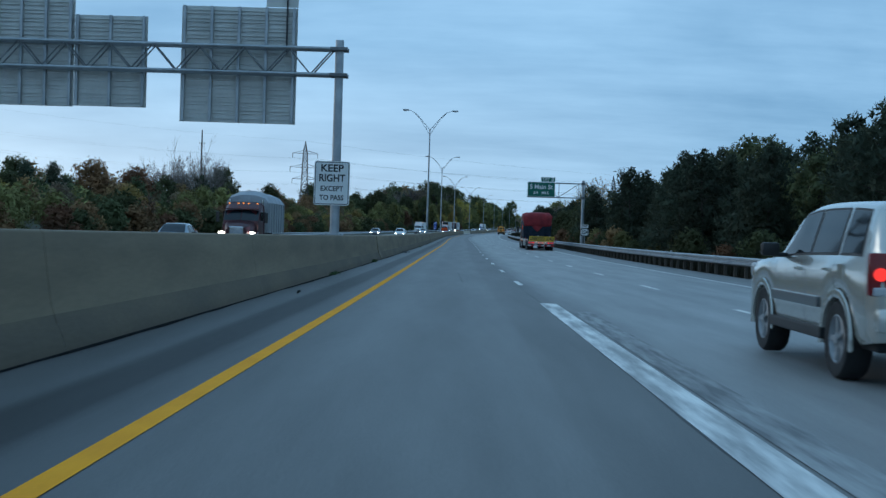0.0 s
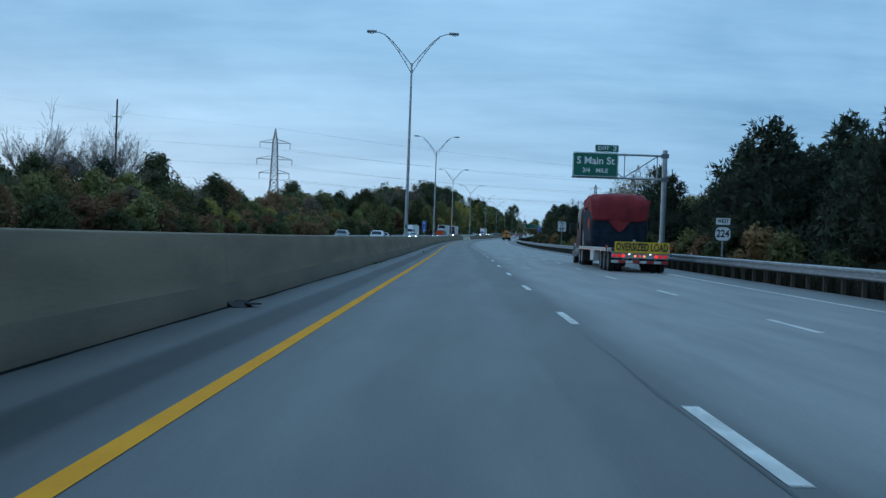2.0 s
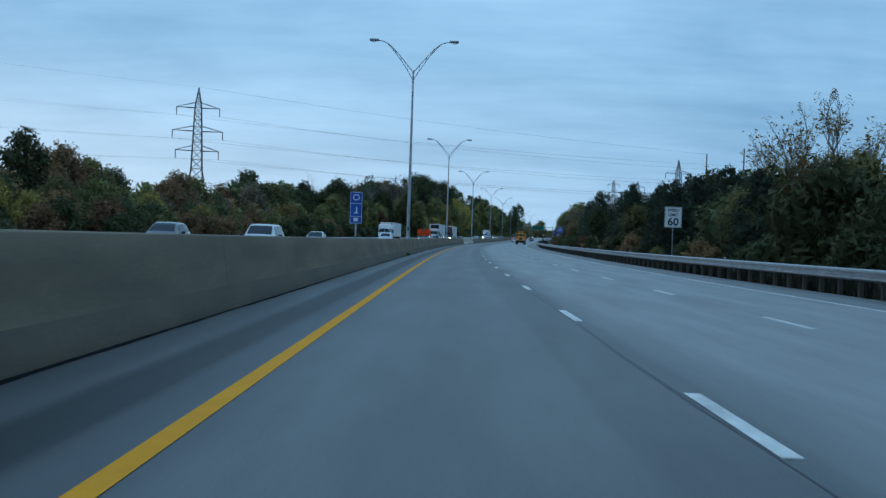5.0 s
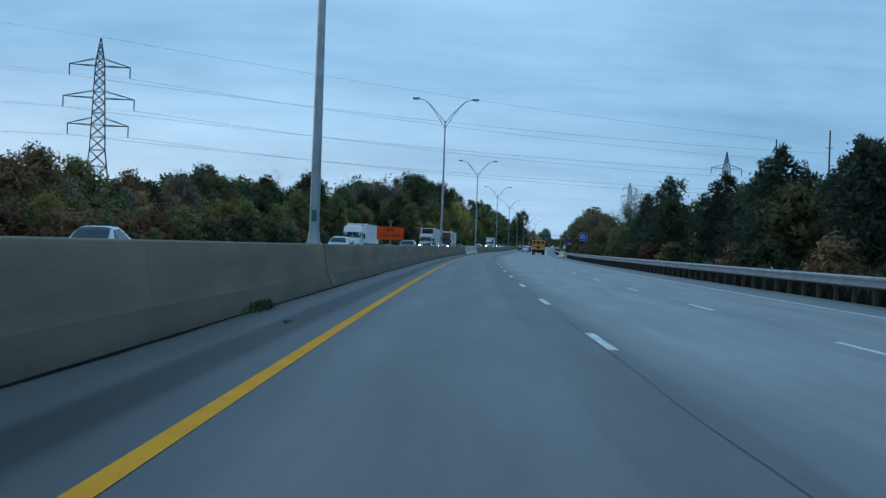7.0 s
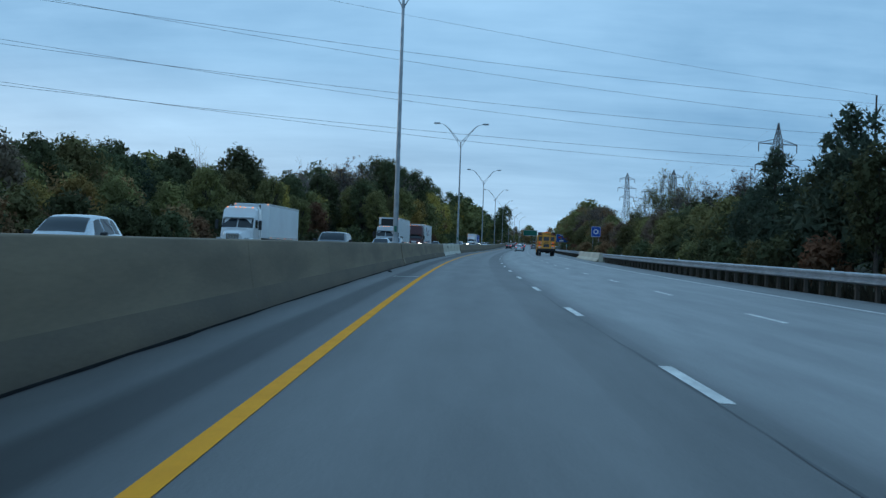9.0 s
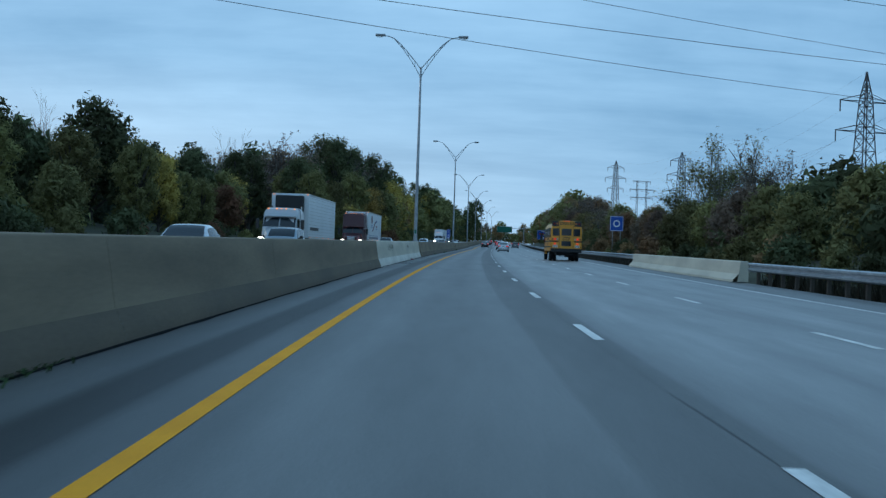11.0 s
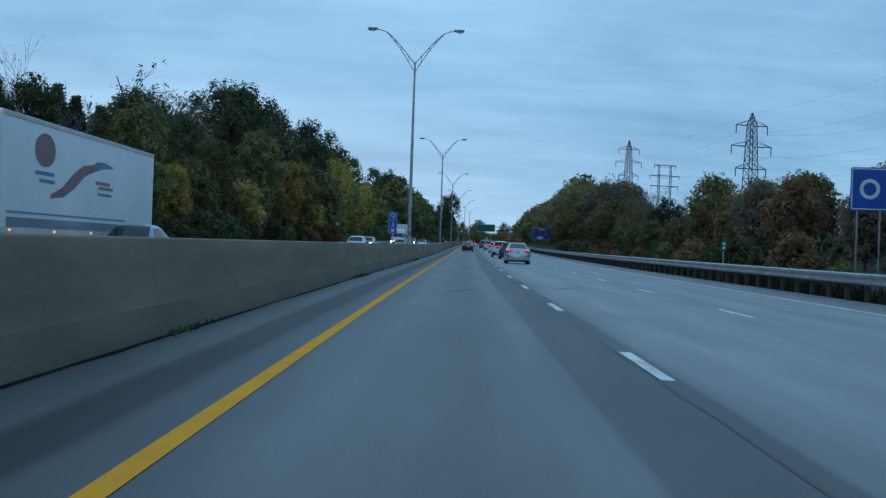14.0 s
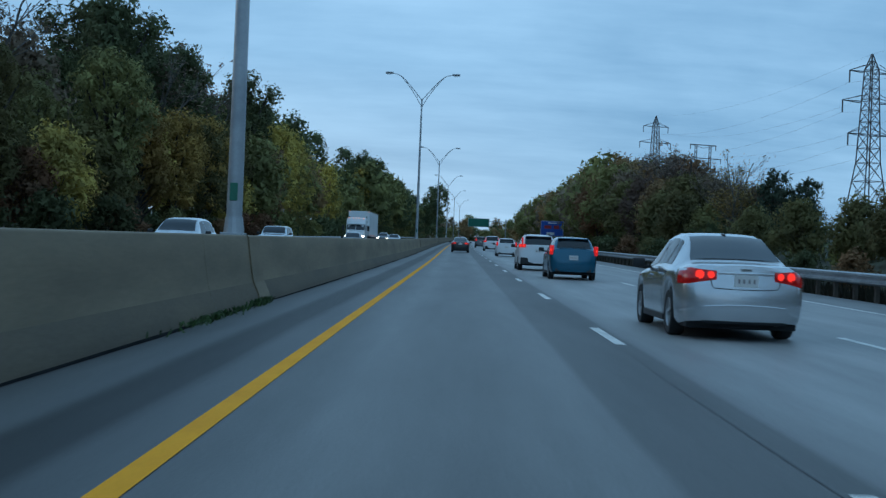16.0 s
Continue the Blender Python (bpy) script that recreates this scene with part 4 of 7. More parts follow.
def limbs(g, p, d, length, r, depth, rng, spread=0.6, tips=None, minimum=0.012):
    """A forking branch: a leader that carries on, and two side branches that start below its end."""
    q = p + d * length
    if depth > 1:
        mid = p.lerp(q, 0.5) + Vector((rng.uniform(-1, 1), rng.uniform(-1, 1), rng.uniform(-0.3, 0.5))) * length * 0.07
        g.tube([p, mid, q], [r, r * 0.86, r * 0.72], 5 if depth > 3 else 3, False)
    else:
        g.tube([p, q], [r, r * 0.6], 3, False)
    if tips is not None and depth <= 1:
        tips.append(q)
    if depth <= 0 or (depth < 4 and rng.random() < 0.10):
        return
    for i in range(3):
        k = 0.38 if i == 0 else 1.15
        v = (d + Vector((rng.uniform(-1, 1), rng.uniform(-1, 1), rng.uniform(-0.45, 0.75))) * spread * k + Vector((0, 0, 0.10))).normalized()
        at_u = rng.uniform(0.94, 1.0) if i == 0 else rng.uniform(0.45, 1.0)
        limbs(g, p.lerp(q, at_u), v, length * (rng.uniform(0.74, 0.92) if i == 0 else rng.uniform(0.52, 0.82)), max(r * (0.70 if i == 0 else 0.52), minimum), depth - 1, rng, spread, tips, minimum)


OUT = {}


def tree(kind, leaf, h, w, seed, label, count=2400, size=0.42):
    """A tapered trunk with limbs under a crown of many ragged leaf tufts. Heights in metres, crown radius w."""
    rng = random.Random(seed)
    th = thing({"pine": "pine_tree", "spruce": "spruce_tree", "shrub": "shrub", "bare": "bare_tree", "vase": "bare_tree"}.get(kind, "tree"), label, "shrub" if kind == "shrub" else "tree", None, "roadside shrubs" if kind == "shrub" else "roadside trees")
    trunk, crown = Geo(), Geo()
    crown.out = []
    V = Vector
    if kind == "vase":
        # several leaders fan out from a short bole into a broad crown of fine twigs
        trunk.tube([V((0, 0, -0.6)), V((0.05, 0, h * 0.12)), V((0.1, 0.05, h * 0.24))], [0.024 * h, 0.019 * h, 0.016 * h], 7)
        for i in range(count):
            a = i * 2.4 + rng.uniform(-0.3, 0.3)
            lean = rng.uniform(0.10, 0.40) if i % 3 == 0 else rng.uniform(0.55, 1.15)
            limbs(trunk, V((0.08, 0.04, h * rng.uniform(0.14, 0.26))), V((math.cos(a) * lean, math.sin(a) * lean, 1)).normalized(), h * rng.uniform(0.19, 0.23), 0.0058 * h, 6, rng, 0.74, None, 0.015)
        part("trunk", trunk, TWIGS, th, smooth=True)
        return th
    if kind == "bare":
        tips = []
        limbs(trunk, V((0, 0, -0.5)), V((0.03, 0.02, 1)), h * 0.20, 0.013 * h, 6, rng, 0.70, tips, 0.011)
        part("trunk", trunk, PALE_BARK, th, smooth=True)
        for q in tips:
            for i in range(2):
                if rng.random() < count:
                    clump(crown, q + V((rng.gauss(0, 0.26), rng.gauss(0, 0.26), rng.gauss(0, 0.24))), V((0, 0, 1)), size * rng.uniform(0.4, 0.85), rng)
        part("crown", crown, LEAF[leaf], th)
        return th
    lean = V((rng.uniform(-0.3, 0.3), rng.uniform(-0.3, 0.3), 0))
    trunk.tube([V((0, 0, -0.6)), V((0, 0, h * 0.3)) + lean * 0.4, V((0, 0, h * 0.62)) + lean, V((0, 0, h * 0.9)) + lean], [0.018 * h, 0.014 * h, 0.009 * h, 0.003 * h], 7)
    lobes = []
    if kind == "pine":
        n = int(h * 2.3)
        for i in range(n):
            z = h * (0.16 + 0.80 * i / n)
            taper = (1 - i / n) ** 0.7
            a = i * 2.4 + rng.uniform(-0.5, 0.5)
            r = w * (0.20 + 0.60 * taper) * rng.uniform(0.35, 1.1)
            c = V((math.cos(a) * r, math.sin(a) * r, z + 0.12 * r)) + lean
            rr = w * (0.20 + 0.34 * taper) * rng.uniform(0.7, 1.25)
            lobes.append((c, V((rr, rr, rr * 0.72))))
            trunk.tube([V((0, 0, z - 0.3 * r)) + lean, c], [0.05, 0.02], 4, False)
        lobes.append((V((0, 0, h * 0.97)) + lean, V((w * 0.16, w * 0.16, h * 0.05))))
    elif kind == "spruce":
        n = int(h * 2.2)
        for i in range(n):
            z = h * (0.08 + 0.9 * i / n)
            r = w * (1 - i / n) * 0.72
            for j in range(3):
                a = i * 1.9 + j * 2.1
                lobes.append((V((math.cos(a) * r, math.sin(a) * r, z - 0.15 * r)), V((0.10 + r * 0.5, 0.10 + r * 0.5, 0.14 + r * 0.2))))
    else:
        n = {"shrub": 9, "tall": 30}.get(kind, 16)
        z0 = 0.30 if kind != "shrub" else 0.16
        for i in range(n):
            u = (i + 0.5) / n
            z = h * (z0 + (0.90 - z0) * u)
            prof = math.sin(math.pi * (0.20 + (0.60 if kind == "tall" else 0.72) * u)) ** 0.8
            a = i * 2.4 + rng.uniform(-0.5, 0.5)
            r = w * 0.62 * prof * rng.uniform(0.55, 1.1)
            c = V((math.cos(a) * r, math.sin(a) * r, z)) + lean
            rr = w * rng.uniform(0.34, 0.52) * (0.55 + 0.5 * prof) * (0.72 if kind == "tall" else 1)
            lobes.append((c, V((rr, rr, rr * rng.uniform(0.7, 0.95)))))
            trunk.tube([V((0, 0, z * 0.62)) + lean * 0.5, c], [0.011 * h, 0.004 * h], 4, False)
        lobes.append((V((0, 0, h * 0.90)) + lean, V((w * 0.42, w * 0.42, w * 0.36))))
    area = [r.x * r.x for c, r in lobes]
    for (c, r), a in zip(lobes, area):
        for i in range(20 if kind == "pine" else 24):
            o = V((rng.gauss(0, 1), rng.gauss(0, 1), rng.gauss(0, 1))).normalized()
            clump(crown, c + V((o.x * r.x, o.y * r.y, o.z * r.z)) * rng.uniform(0.20, 0.72), o, max(size * 1.3, r.x * 0.38), rng)
        for i in range(int(count * a / sum(area)) + 4):
            o = V((rng.gauss(0, 1), rng.gauss(0, 1), rng.gauss(0.15, 1))).normalized()
            k = rng.uniform(0.72, 1.10) + (0.22 if rng.random() < 0.10 else 0)
            clump(crown, c + V((o.x * r.x, o.y * r.y, o.z * r.z)) * k, o, size * rng.uniform(0.55, 1.1), rng, kind in ("pine", "spruce"))
    part("trunk", trunk, BARK, th, smooth=True)
    part("crown", crown, LEAF[leaf], th)
    OUT[th] = crown.out
    return th


KINDS = {
    "oak": tree("broad", "green", 14, 4.6, 1, "tall dark green deciduous tree in a dense roadside wood", 1332, 0.46),
    "oak_b": tree("broad", "green", 14, 3.8, 2, "dark green deciduous tree with a narrow crown", 1090, 0.44),
    "olive": tree("broad", "olive", 11, 4.2, 3, "olive green deciduous tree beginning to turn", 1090, 0.42),
    "olive_b": tree("broad", "olive", 10, 4.4, 4, "broad olive green tree at the edge of the wood", 1090, 0.42),
    "yellow": tree("broad", "yellow", 8, 3.2, 5, "smaller tree with yellow autumn leaves", 1122, 0.36),
    "rust": tree("broad", "rust", 11, 4.0, 6, "deciduous tree with rust-brown autumn leaves", 1090, 0.42),
    "brown": tree("broad", "brown", 12, 4.2, 7, "thinning deciduous tree with dull brown leaves", 1122, 0.40),
    "pine": tree("pine", "pine", 10, 3.4, 8, "dark green pine with an open tufted crown", 1480, 0.31),
    "pine_b": tree("pine", "pine", 9.5, 3.0, 9, "dark pine with a ragged irregular crown", 1400, 0.31),
    "spruce": tree("spruce", "pine", 12, 3.3, 10, "narrow dark conifer with a pointed top", 1500, 0.28),
    "shrub": tree("shrub", "olive", 4.5, 2.8, 11, "low olive green shrub at the foot of the wood", 300, 0.43),
    "shrub_b": tree("shrub", "rust", 4.2, 2.8, 12, "low reddish-brown shrub at the foot of the wood", 300, 0.43),
    "shrub_c": tree("shrub", "green", 4.5, 3.0, 13, "low dark green shrub at the foot of the wood", 300, 0.43),
    "tall": tree("tall", "green", 24, 6.0, 21, "very tall dark green deciduous tree in a dense wood", 2436, 0.44),
    "tall_b": tree("tall", "green", 23, 5.2, 22, "very tall dark tree with a broken irregular crown", 2289, 0.44),
    "tall_c": tree("tall", "olive", 20, 5.4, 23, "tall olive green tree at the edge of the wood", 2192, 0.42),
    "tall_d": tree("tall", "yellow", 15, 4.2, 24, "tall narrow tree with yellowing leaves", 2104, 0.36),
    "vase": tree("vase", "brown", 16, 6, 31, "broad bare tree with a fan of fine pale twigs", 11),
    "thin": tree("bare", "brown", 15, 5, 15, "half-bare tree with thin brown leaves", 0.9, 0.27),
    "thin_b": tree("bare", "olive", 13, 5, 16, "half-bare tree with thin olive-brown leaves", 0.95, 0.27),
    "thin_c": tree("bare", "yellow", 13, 5, 17, "half-bare tree with thin yellow leaves", 0.95, 0.27),
}
BASE_H = {k: max(v.co.z for c in KINDS[k].children for v in c.data.vertices) for k in KINDS}
CROWN = {k: [o for o in KINDS[k].children if o.name.startswith("crown")] for k in KINDS}
for i, k in enumerate(KINDS):
    KINDS[k].matrix_world = stand(-60 - 5 * (i % 8), -48 - 7 * (i // 8) if i % 2 else 34 + 7 * (i // 8))
BACKWOOD = {}
OUT = {k: OUT.get(KINDS[k]) for k in KINDS}


def plant(kind, s, d, h, turn=None, back=False):
    """A single tree of its own, or, further back, one more crown in the joined backwood."""
    rr = random.Random(int(s * 31 + d * 17))
    m = stand(s, d, -0.4, turn if turn is not None else rr.uniform(0, 360), h / BASE_H[kind])
    if not back:
        return copy_thing(KINDS[kind], m)
    me = CROWN[kind][0].data
    co = np.empty(len(me.vertices) * 3, dtype=np.float32)
    me.vertices.foreach_get("co", co)
    mm = np.array(m)
    co = co.reshape(-1, 3)
    tri = np.array([tuple(p.vertices) for p in me.polygons if p.area > 0.2 or p.index % 6 == 0])
    corners = co[tri]
    mid = corners.mean(axis=1, keepdims=True)
    small = (np.linalg.norm(corners - mid, axis=2).max(axis=1) < 0.75)[:, None, None]
    corners = np.where(small, mid + (corners - mid) * 1.5, corners).reshape(-1, 3) @ mm[:3, :3].T + mm[:3, 3]
    keep_f = np.array([p.index for p in me.polygons if p.area > 0.2 or p.index % 6 == 0])
    nrm = np.array(OUT[kind], dtype=np.float32).reshape(-1, 3, 3)[keep_f].reshape(-1, 3) @ mm[:3, :3].T
    BACKWOOD.setdefault(me.materials[0].name, []).append((corners, np.arange(len(corners)).reshape(-1, 3).tolist(), (nrm / np.linalg.norm(nrm, axis=1, keepdims=True)).tolist()))


def height_left(s):
    return float(np.interp(s, (-20, 60, 120, 200, 260, 330, 405, 430, 465, 500, 560, 600, 630, 645, 660, 672, 690, 720, 760, 800, 845, 860, 900, 1050), (9, 8.8, 8.9, 11.2, 11.4, 10.9, 10.8, 13.0, 15.2, 16.8, 17.2, 17.2, 17.2, 17.6, 22.0, 25.4, 27.4, 26.4, 26.6, 28.2, 28, 23.5, 22.5, 21)))


rng = random.Random(21)
# the wood on the far side of the opposite carriageway: tall trees behind, smaller and brighter ones along its edge
s = 40.0
while s < 1060:
    far = s > 560
    h = height_left(s)
    back = s > 730
    kind = rng.choice(("tall", "tall_b", "tall", "tall_c", "tall_b", "thin")) if far else rng.choice(("oak", "oak", "oak_b", "olive", "rust", "brown", "oak_b", "rust", "pine", "thin"))
    plant(kind if not (back and kind == "thin") else "tall", s + rng.uniform(-3, 3), (-37 if far else -47) + (s > 850) * 8 + rng.uniform(-5, 4), h * (rng.uniform(0.9, 1.06) if far else rng.uniform(0.76, 1.08)), back=back)
    kind = rng.choice(("tall_c", "tall_d", "tall_d", "tall_c", "rust", "olive", "tall_c")) if s > 450 else rng.choice(("olive", "olive_b", "oak_b", "rust", "brown", "yellow", "olive", "yellow", "olive_b"))
    plant(kind, s + 4 + rng.uniform(-2, 2), (-29 if far else -38) + rng.uniform(-2.5, 2.5), h * (rng.uniform(0.50, 0.80) if s > 450 else rng.uniform(0.42, 0.70)), back=back)
    plant(rng.choice(("shrub_c", "shrub")), s + 5 + rng.uniform(-2, 2), (-33 if far else -41) + rng.uniform(-2, 2), rng.uniform(4.4, 6.0), back=True)
    if s < 700:
        plant(rng.choice(("shrub", "shrub_b", "shrub_c", "shrub_c")), s + 2 + rng.uniform(-2, 2), (-24.5 if far else -31) + rng.uniform(-2, 1.5), rng.uniform(2.6, 4.6))
    s += 9.8
s = 30.0
while s < 760:
    plant(rng.choice(("oak", "oak_b", "brown", "rust", "olive")), s, -62 + rng.uniform(-5, 5), height_left(s) * rng.uniform(0.84, 1.0), back=True)
    if s > 420:
        plant(rng.choice(("oak", "oak_b", "olive", "brown")), s + 3, -54 + rng.uniform(-2, 2), height_left(s) * rng.uniform(0.78, 0.95), back=True)
    s += 16 if s < 420 else 8
s = 36.0
while s < 740:
    plant(rng.choice(("shrub_c", "shrub", "shrub_b")), s, -54 + rng.uniform(-2, 2), rng.uniform(6, 8), back=True)
    if s < 300:
        plant(rng.choice(("shrub_c", "shrub")), s + 3.5, -57 + rng.uniform(-2, 2), rng.uniform(5, 7), back=True)
    s += 7
s = 34.0
while s < 450:
    plant(rng.choice(("shrub", "shrub_b", "shrub_c", "shrub_b")), s, -34 + rng.uniform(-2.5, 2.5), rng.uniform(3.6, 5.6))
    plant(rng.choice(("rust", "olive", "brown", "oak_b")), s + 3, -44 + rng.uniform(-2.5, 2.5), height_left(s) * rng.uniform(0.6, 0.82), back=True)
    s += 6.0
# single trees that stand out
plant("vase", 243, -49.5, 19.8, 40)
plant("vase", 214, -48.5, 17.0)
plant("yellow", 272, -41, 6.8)
plant("yellow", 150, -38, 6.5)
plant("rust", 96, -38, 9.0)
plant("oak", 294.6, -56, 16.2)
plant("oak", 540, -78, 21.5)
plant("tall", 660, -35, 26.8)
plant("vase", 586, -45, 21.4)
plant("vase", 514, -52, 19.6)
plant("oak", 454, -50, 13.8)
plant("vase", 599, -48, 22.6)
plant("thin", 634, -43.5, 25)
plant("thin", 648, -45, 25.5)
plant("brown", 652, -42, 22)
plant("tall", 668, -40, 28)
plant("oak_b", 555, -44, 16.6)
plant("tall_b", 678, -38, 27.5)
plant("spruce", 640, -52, 20)
plant("spruce", 609, -45.5, 18.0)
plant("spruce", 601, -45, 18.4)
plant("tall_d", 655, -27, 14)
plant("yellow", 618, -26.5, 9)
plant("tall_c", 636, -28, 17)
plant("rust", 615, -27.5, 7.5)
plant("yellow", 624, -28, 8.5)
plant("tall_d", 653, -29.5, 13)
plant("tall_d", 672, -28, 15)
plant("yellow", 690, -28, 10)
plant("tall", 1066, -12, 26, back=True)
plant("tall_b", 1058, -15, 24, back=True)


def height_right(s):
    return float(np.interp(s, (0, 60, 100, 120, 160, 185, 200, 230, 280, 300, 330, 380, 430, 500, 560, 600, 625, 650, 680, 712, 740, 780, 900, 1050), (8, 9.2, 9.4, 10.0, 9.6, 9.0, 6.8, 6.8, 8.0, 9.2, 8.8, 8.4, 7.4, 7.8, 7.8, 8.0, 5.2, 7.2, 11.0, 13.2, 15.0, 16.4, 17, 18)))


s = 34.0
while s < 1050:
    h = height_right(s)
    back = s > 740
    if s < 400:
        kinds = ("pine", "pine_b", "pine", "pine_b", "oak_b") if not 195 < s < 262 else ("pine_b", "olive", "shrub_c")
    elif s < 470:
        kinds = ("shrub", "shrub_c", "olive")
    elif 600 < s < 650:
        kinds = ("pine", "olive", "oak_b", "pine_b", "olive_b")
    else:
        kinds = ("olive", "rust", "brown", "brown", "olive_b", "olive", "rust") if s < 740 else ("olive", "rust", "brown", "oak_b", "brown")
    d = 22.5 if s < 400 else 25
    plant(rng.choice(kinds), s + rng.uniform(-2, 2), d + rng.uniform(-1.5, 2.5), h * rng.uniform(0.80, 1.08), back=back)
    plant(rng.choice(kinds), s + 3.5 + rng.uniform(-2, 2), d + 7.5 + rng.uniform(-2, 2), h * rng.uniform(0.98, 1.28), back=back)
    plant(rng.choice(("shrub_c", "shrub")), s + 1 + rng.uniform(-2, 2), 27 + rng.uniform(-2, 2), rng.uniform(3.4, 5.0), back=True)
    if s < 190 or 270 < s < 400:
        plant(rng.choice(("oak_b", "pine", "oak")), s + rng.uniform(-2, 2), 33 + rng.uniform(-2, 2), h * rng.uniform(1.05, 1.25), back=True)
    if s < 700:
        plant(rng.choice(("shrub", "shrub_c", "shrub_b", "shrub_c")), s + 2 + rng.uniform(-2, 2), 18.9 + rng.uniform(-0.5, 1.2), rng.uniform(1.6, 3.2))
    s += 7.8 if s < 740 else 12
plant("pine", 144, 21.4, 10.2)
plant("thin", 671, 32, 12.6)
plant("thin_c", 639, 25.5, 10.4)
plant("pine", 652, 31.5, 10.0)
plant("pine_b", 641, 32, 8.6)
plant("pine", 96.6, 20.5, 9.0)
plant("pine", 84, 22, 8.6)
plant("pine", 119, 22.5, 10.4)
plant("pine_b", 112, 23.5, 9.7)
plant("pine_b", 126, 23.0, 9.2)
plant("pine", 192, 22.5, 10.0)
plant("pine", 363, 22, 10.3)
plant("olive", 305, 21.5, 6.6)
plant("pine_b", 294, 22.5, 8.3)
plant("thin_c", 262, 30, 14.4)
plant("thin_c", 273, 31, 14.6)
plant("thin_c", 252, 29.5, 13.6)
plant("thin", 424, 29, 11.5)
plant("thin_b", 520.5, 32, 17.6)
plant("thin_b", 527, 33, 17.2)
plant("thin_b", 503, 30, 15)
plant("thin_b", 511, 35, 16.5)
plant("thin_b", 531, 37, 16.5)
plant("thin", 494, 33, 14)
plant("olive", 593, 27.5, 10.2)
plant("rust", 717.7, 26.3, 16.0)
plant("thin", 691, 28, 16)
plant("thin_b", 652, 28.5, 10.5)
plant("thin_b", 612, 29, 8.5)
plant("thin", 735, 30, 18)
plant("brown", 700, 28, 12)

# woods that close the far distance
rng = random.Random(77)
for i in range(150):
    s, d = 1060 + 260 * rng.random(), rng.uniform(-150, 190)
    if -22 < d < 26 and s < 1180:
        continue
    plant(rng.choice(("oak", "oak_b", "olive", "brown", "rust")), s, d, rng.uniform(11, 17), back=True)
for i in range(70):
    plant(rng.choice(("shrub_c", "shrub", "shrub_b")), 1185 + 60 * rng.random(), -75 + 150 * (i + rng.random()) / 70, rng.uniform(7, 10), back=True)
for i in range(60):
    plant(rng.choice(("shrub_c", "shrub")), 700 + 440 * (i + rng.random()) / 60, -24 + rng.uniform(-4, 2), rng.uniform(4, 6), back=True)
for i in range(44):
    s = 860 + 8.5 * i
    plant(rng.choice(("oak", "oak_b", "olive", "tall_b")), s, -23 + rng.uniform(-5, 3), 22 - 0.02 * (s - 860) + rng.uniform(-2, 2), back=True)
wood = Geo()
wood.out = []
wood_mats, wood_index = [], []
for name, items in BACKWOOD.items():
    for co, faces, nrm in items:
        wood.out += nrm
        k = len(wood.v)
        wood.v += co.tolist()
        wood.f += [tuple(i + k for i in f) for f in faces]
        wood_index += [len(wood_mats)] * len(faces)
    wood_mats.append(bpy.data.materials[name])
wood_mesh = wood.mesh("backwood", wood_mats[0])
for mat in wood_mats[1:]:
    wood_mesh.materials.append(mat)
wood_mesh.polygons.foreach_set("material_index", wood_index)
tagged(part("backwood", wood_mesh, None), "mixed autumn woods behind the roadside trees and in the distance", "wood", kind="stuff")


# ---- vehicle materials
def paint(name, color, metal=0.0, rough=0.35):
    return material(name, color, rough, metal, var=0.03, scale=1.2, fine=60, coat=0.6)


GLASS = material("tinted_glass", (0.012, 0.018, 0.024), 0.05, var=0.05, spec=0.5)
SIDE_GLASS = material("dark_side_glass", (0.010, 0.013, 0.016), 0.05, var=0.05, spec=0.18)
REAR_GLASS = material("reflecting_rear_glass", (0.016, 0.022, 0.028), 0.04, var=0.05, spec=1.0, coat=0.2)
RUBBER = material("tyre_rubber", (0.020, 0.020, 0.021), 0.8, var=0.2, scale=4)
TRIM = material("black_plastic", (0.022, 0.022, 0.024), 0.55, var=0.15, scale=4)
ALLOY = material("alloy_wheel", (0.40, 0.41, 0.42), 0.4, 0.5, var=0.08, scale=4)
CHROME = material("chrome", (0.62, 0.63, 0.64), 0.15, 0.95, var=0.04)
UNDER = material("underbody_grime", (0.018, 0.018, 0.019), 0.9, var=0.2)
TAIL = material("lit_tail_lamp", (0.55, 0.02, 0.02), 0.2, var=0.1, emit=(1.0, 0.02, 0.02), power=0.30)
BRAKE = material("bright_brake_lamp", (0.7, 0.05, 0.03), 0.2, var=0.1, emit=(1.0, 0.03, 0.02), power=0.75)
DULL_TAIL = material("unlit_red_lens", (0.22, 0.012, 0.012), 0.2, var=0.1)
AMBER = material("amber_lamp", (0.7, 0.22, 0.03), 0.25, var=0.1, emit=(1.0, 0.30, 0.05), power=1.2)
DULL_AMBER = material("amber_lens", (0.45, 0.13, 0.03), 0.3, var=0.1)
HEAD = material("lit_headlamp", (0.9, 0.9, 0.85), 0.2, var=0.02, emit=(1.0, 0.93, 0.80), power=7.0)
DIM_LAMP = material("small_work_lamp", (0.8, 0.8, 0.76), 0.2, var=0.02, emit=(1.0, 0.93, 0.80), power=1.0)
CLEAR = material("clear_lens", (0.45, 0.46, 0.47), 0.15, var=0.05)
DARK_TAIL = material("glowing_tail_lens", (0.30, 0.010, 0.010), 0.12, var=0.3, scale=14, fine=90, emit=(1.0, 0.012, 0.012), power=0.05)
PLATE = material("number_plate", (0.70, 0.67, 0.64), 0.5, var=0.06)
PLATE_BAR = material("plate_bars", (0.30, 0.25, 0.25), 0.6)


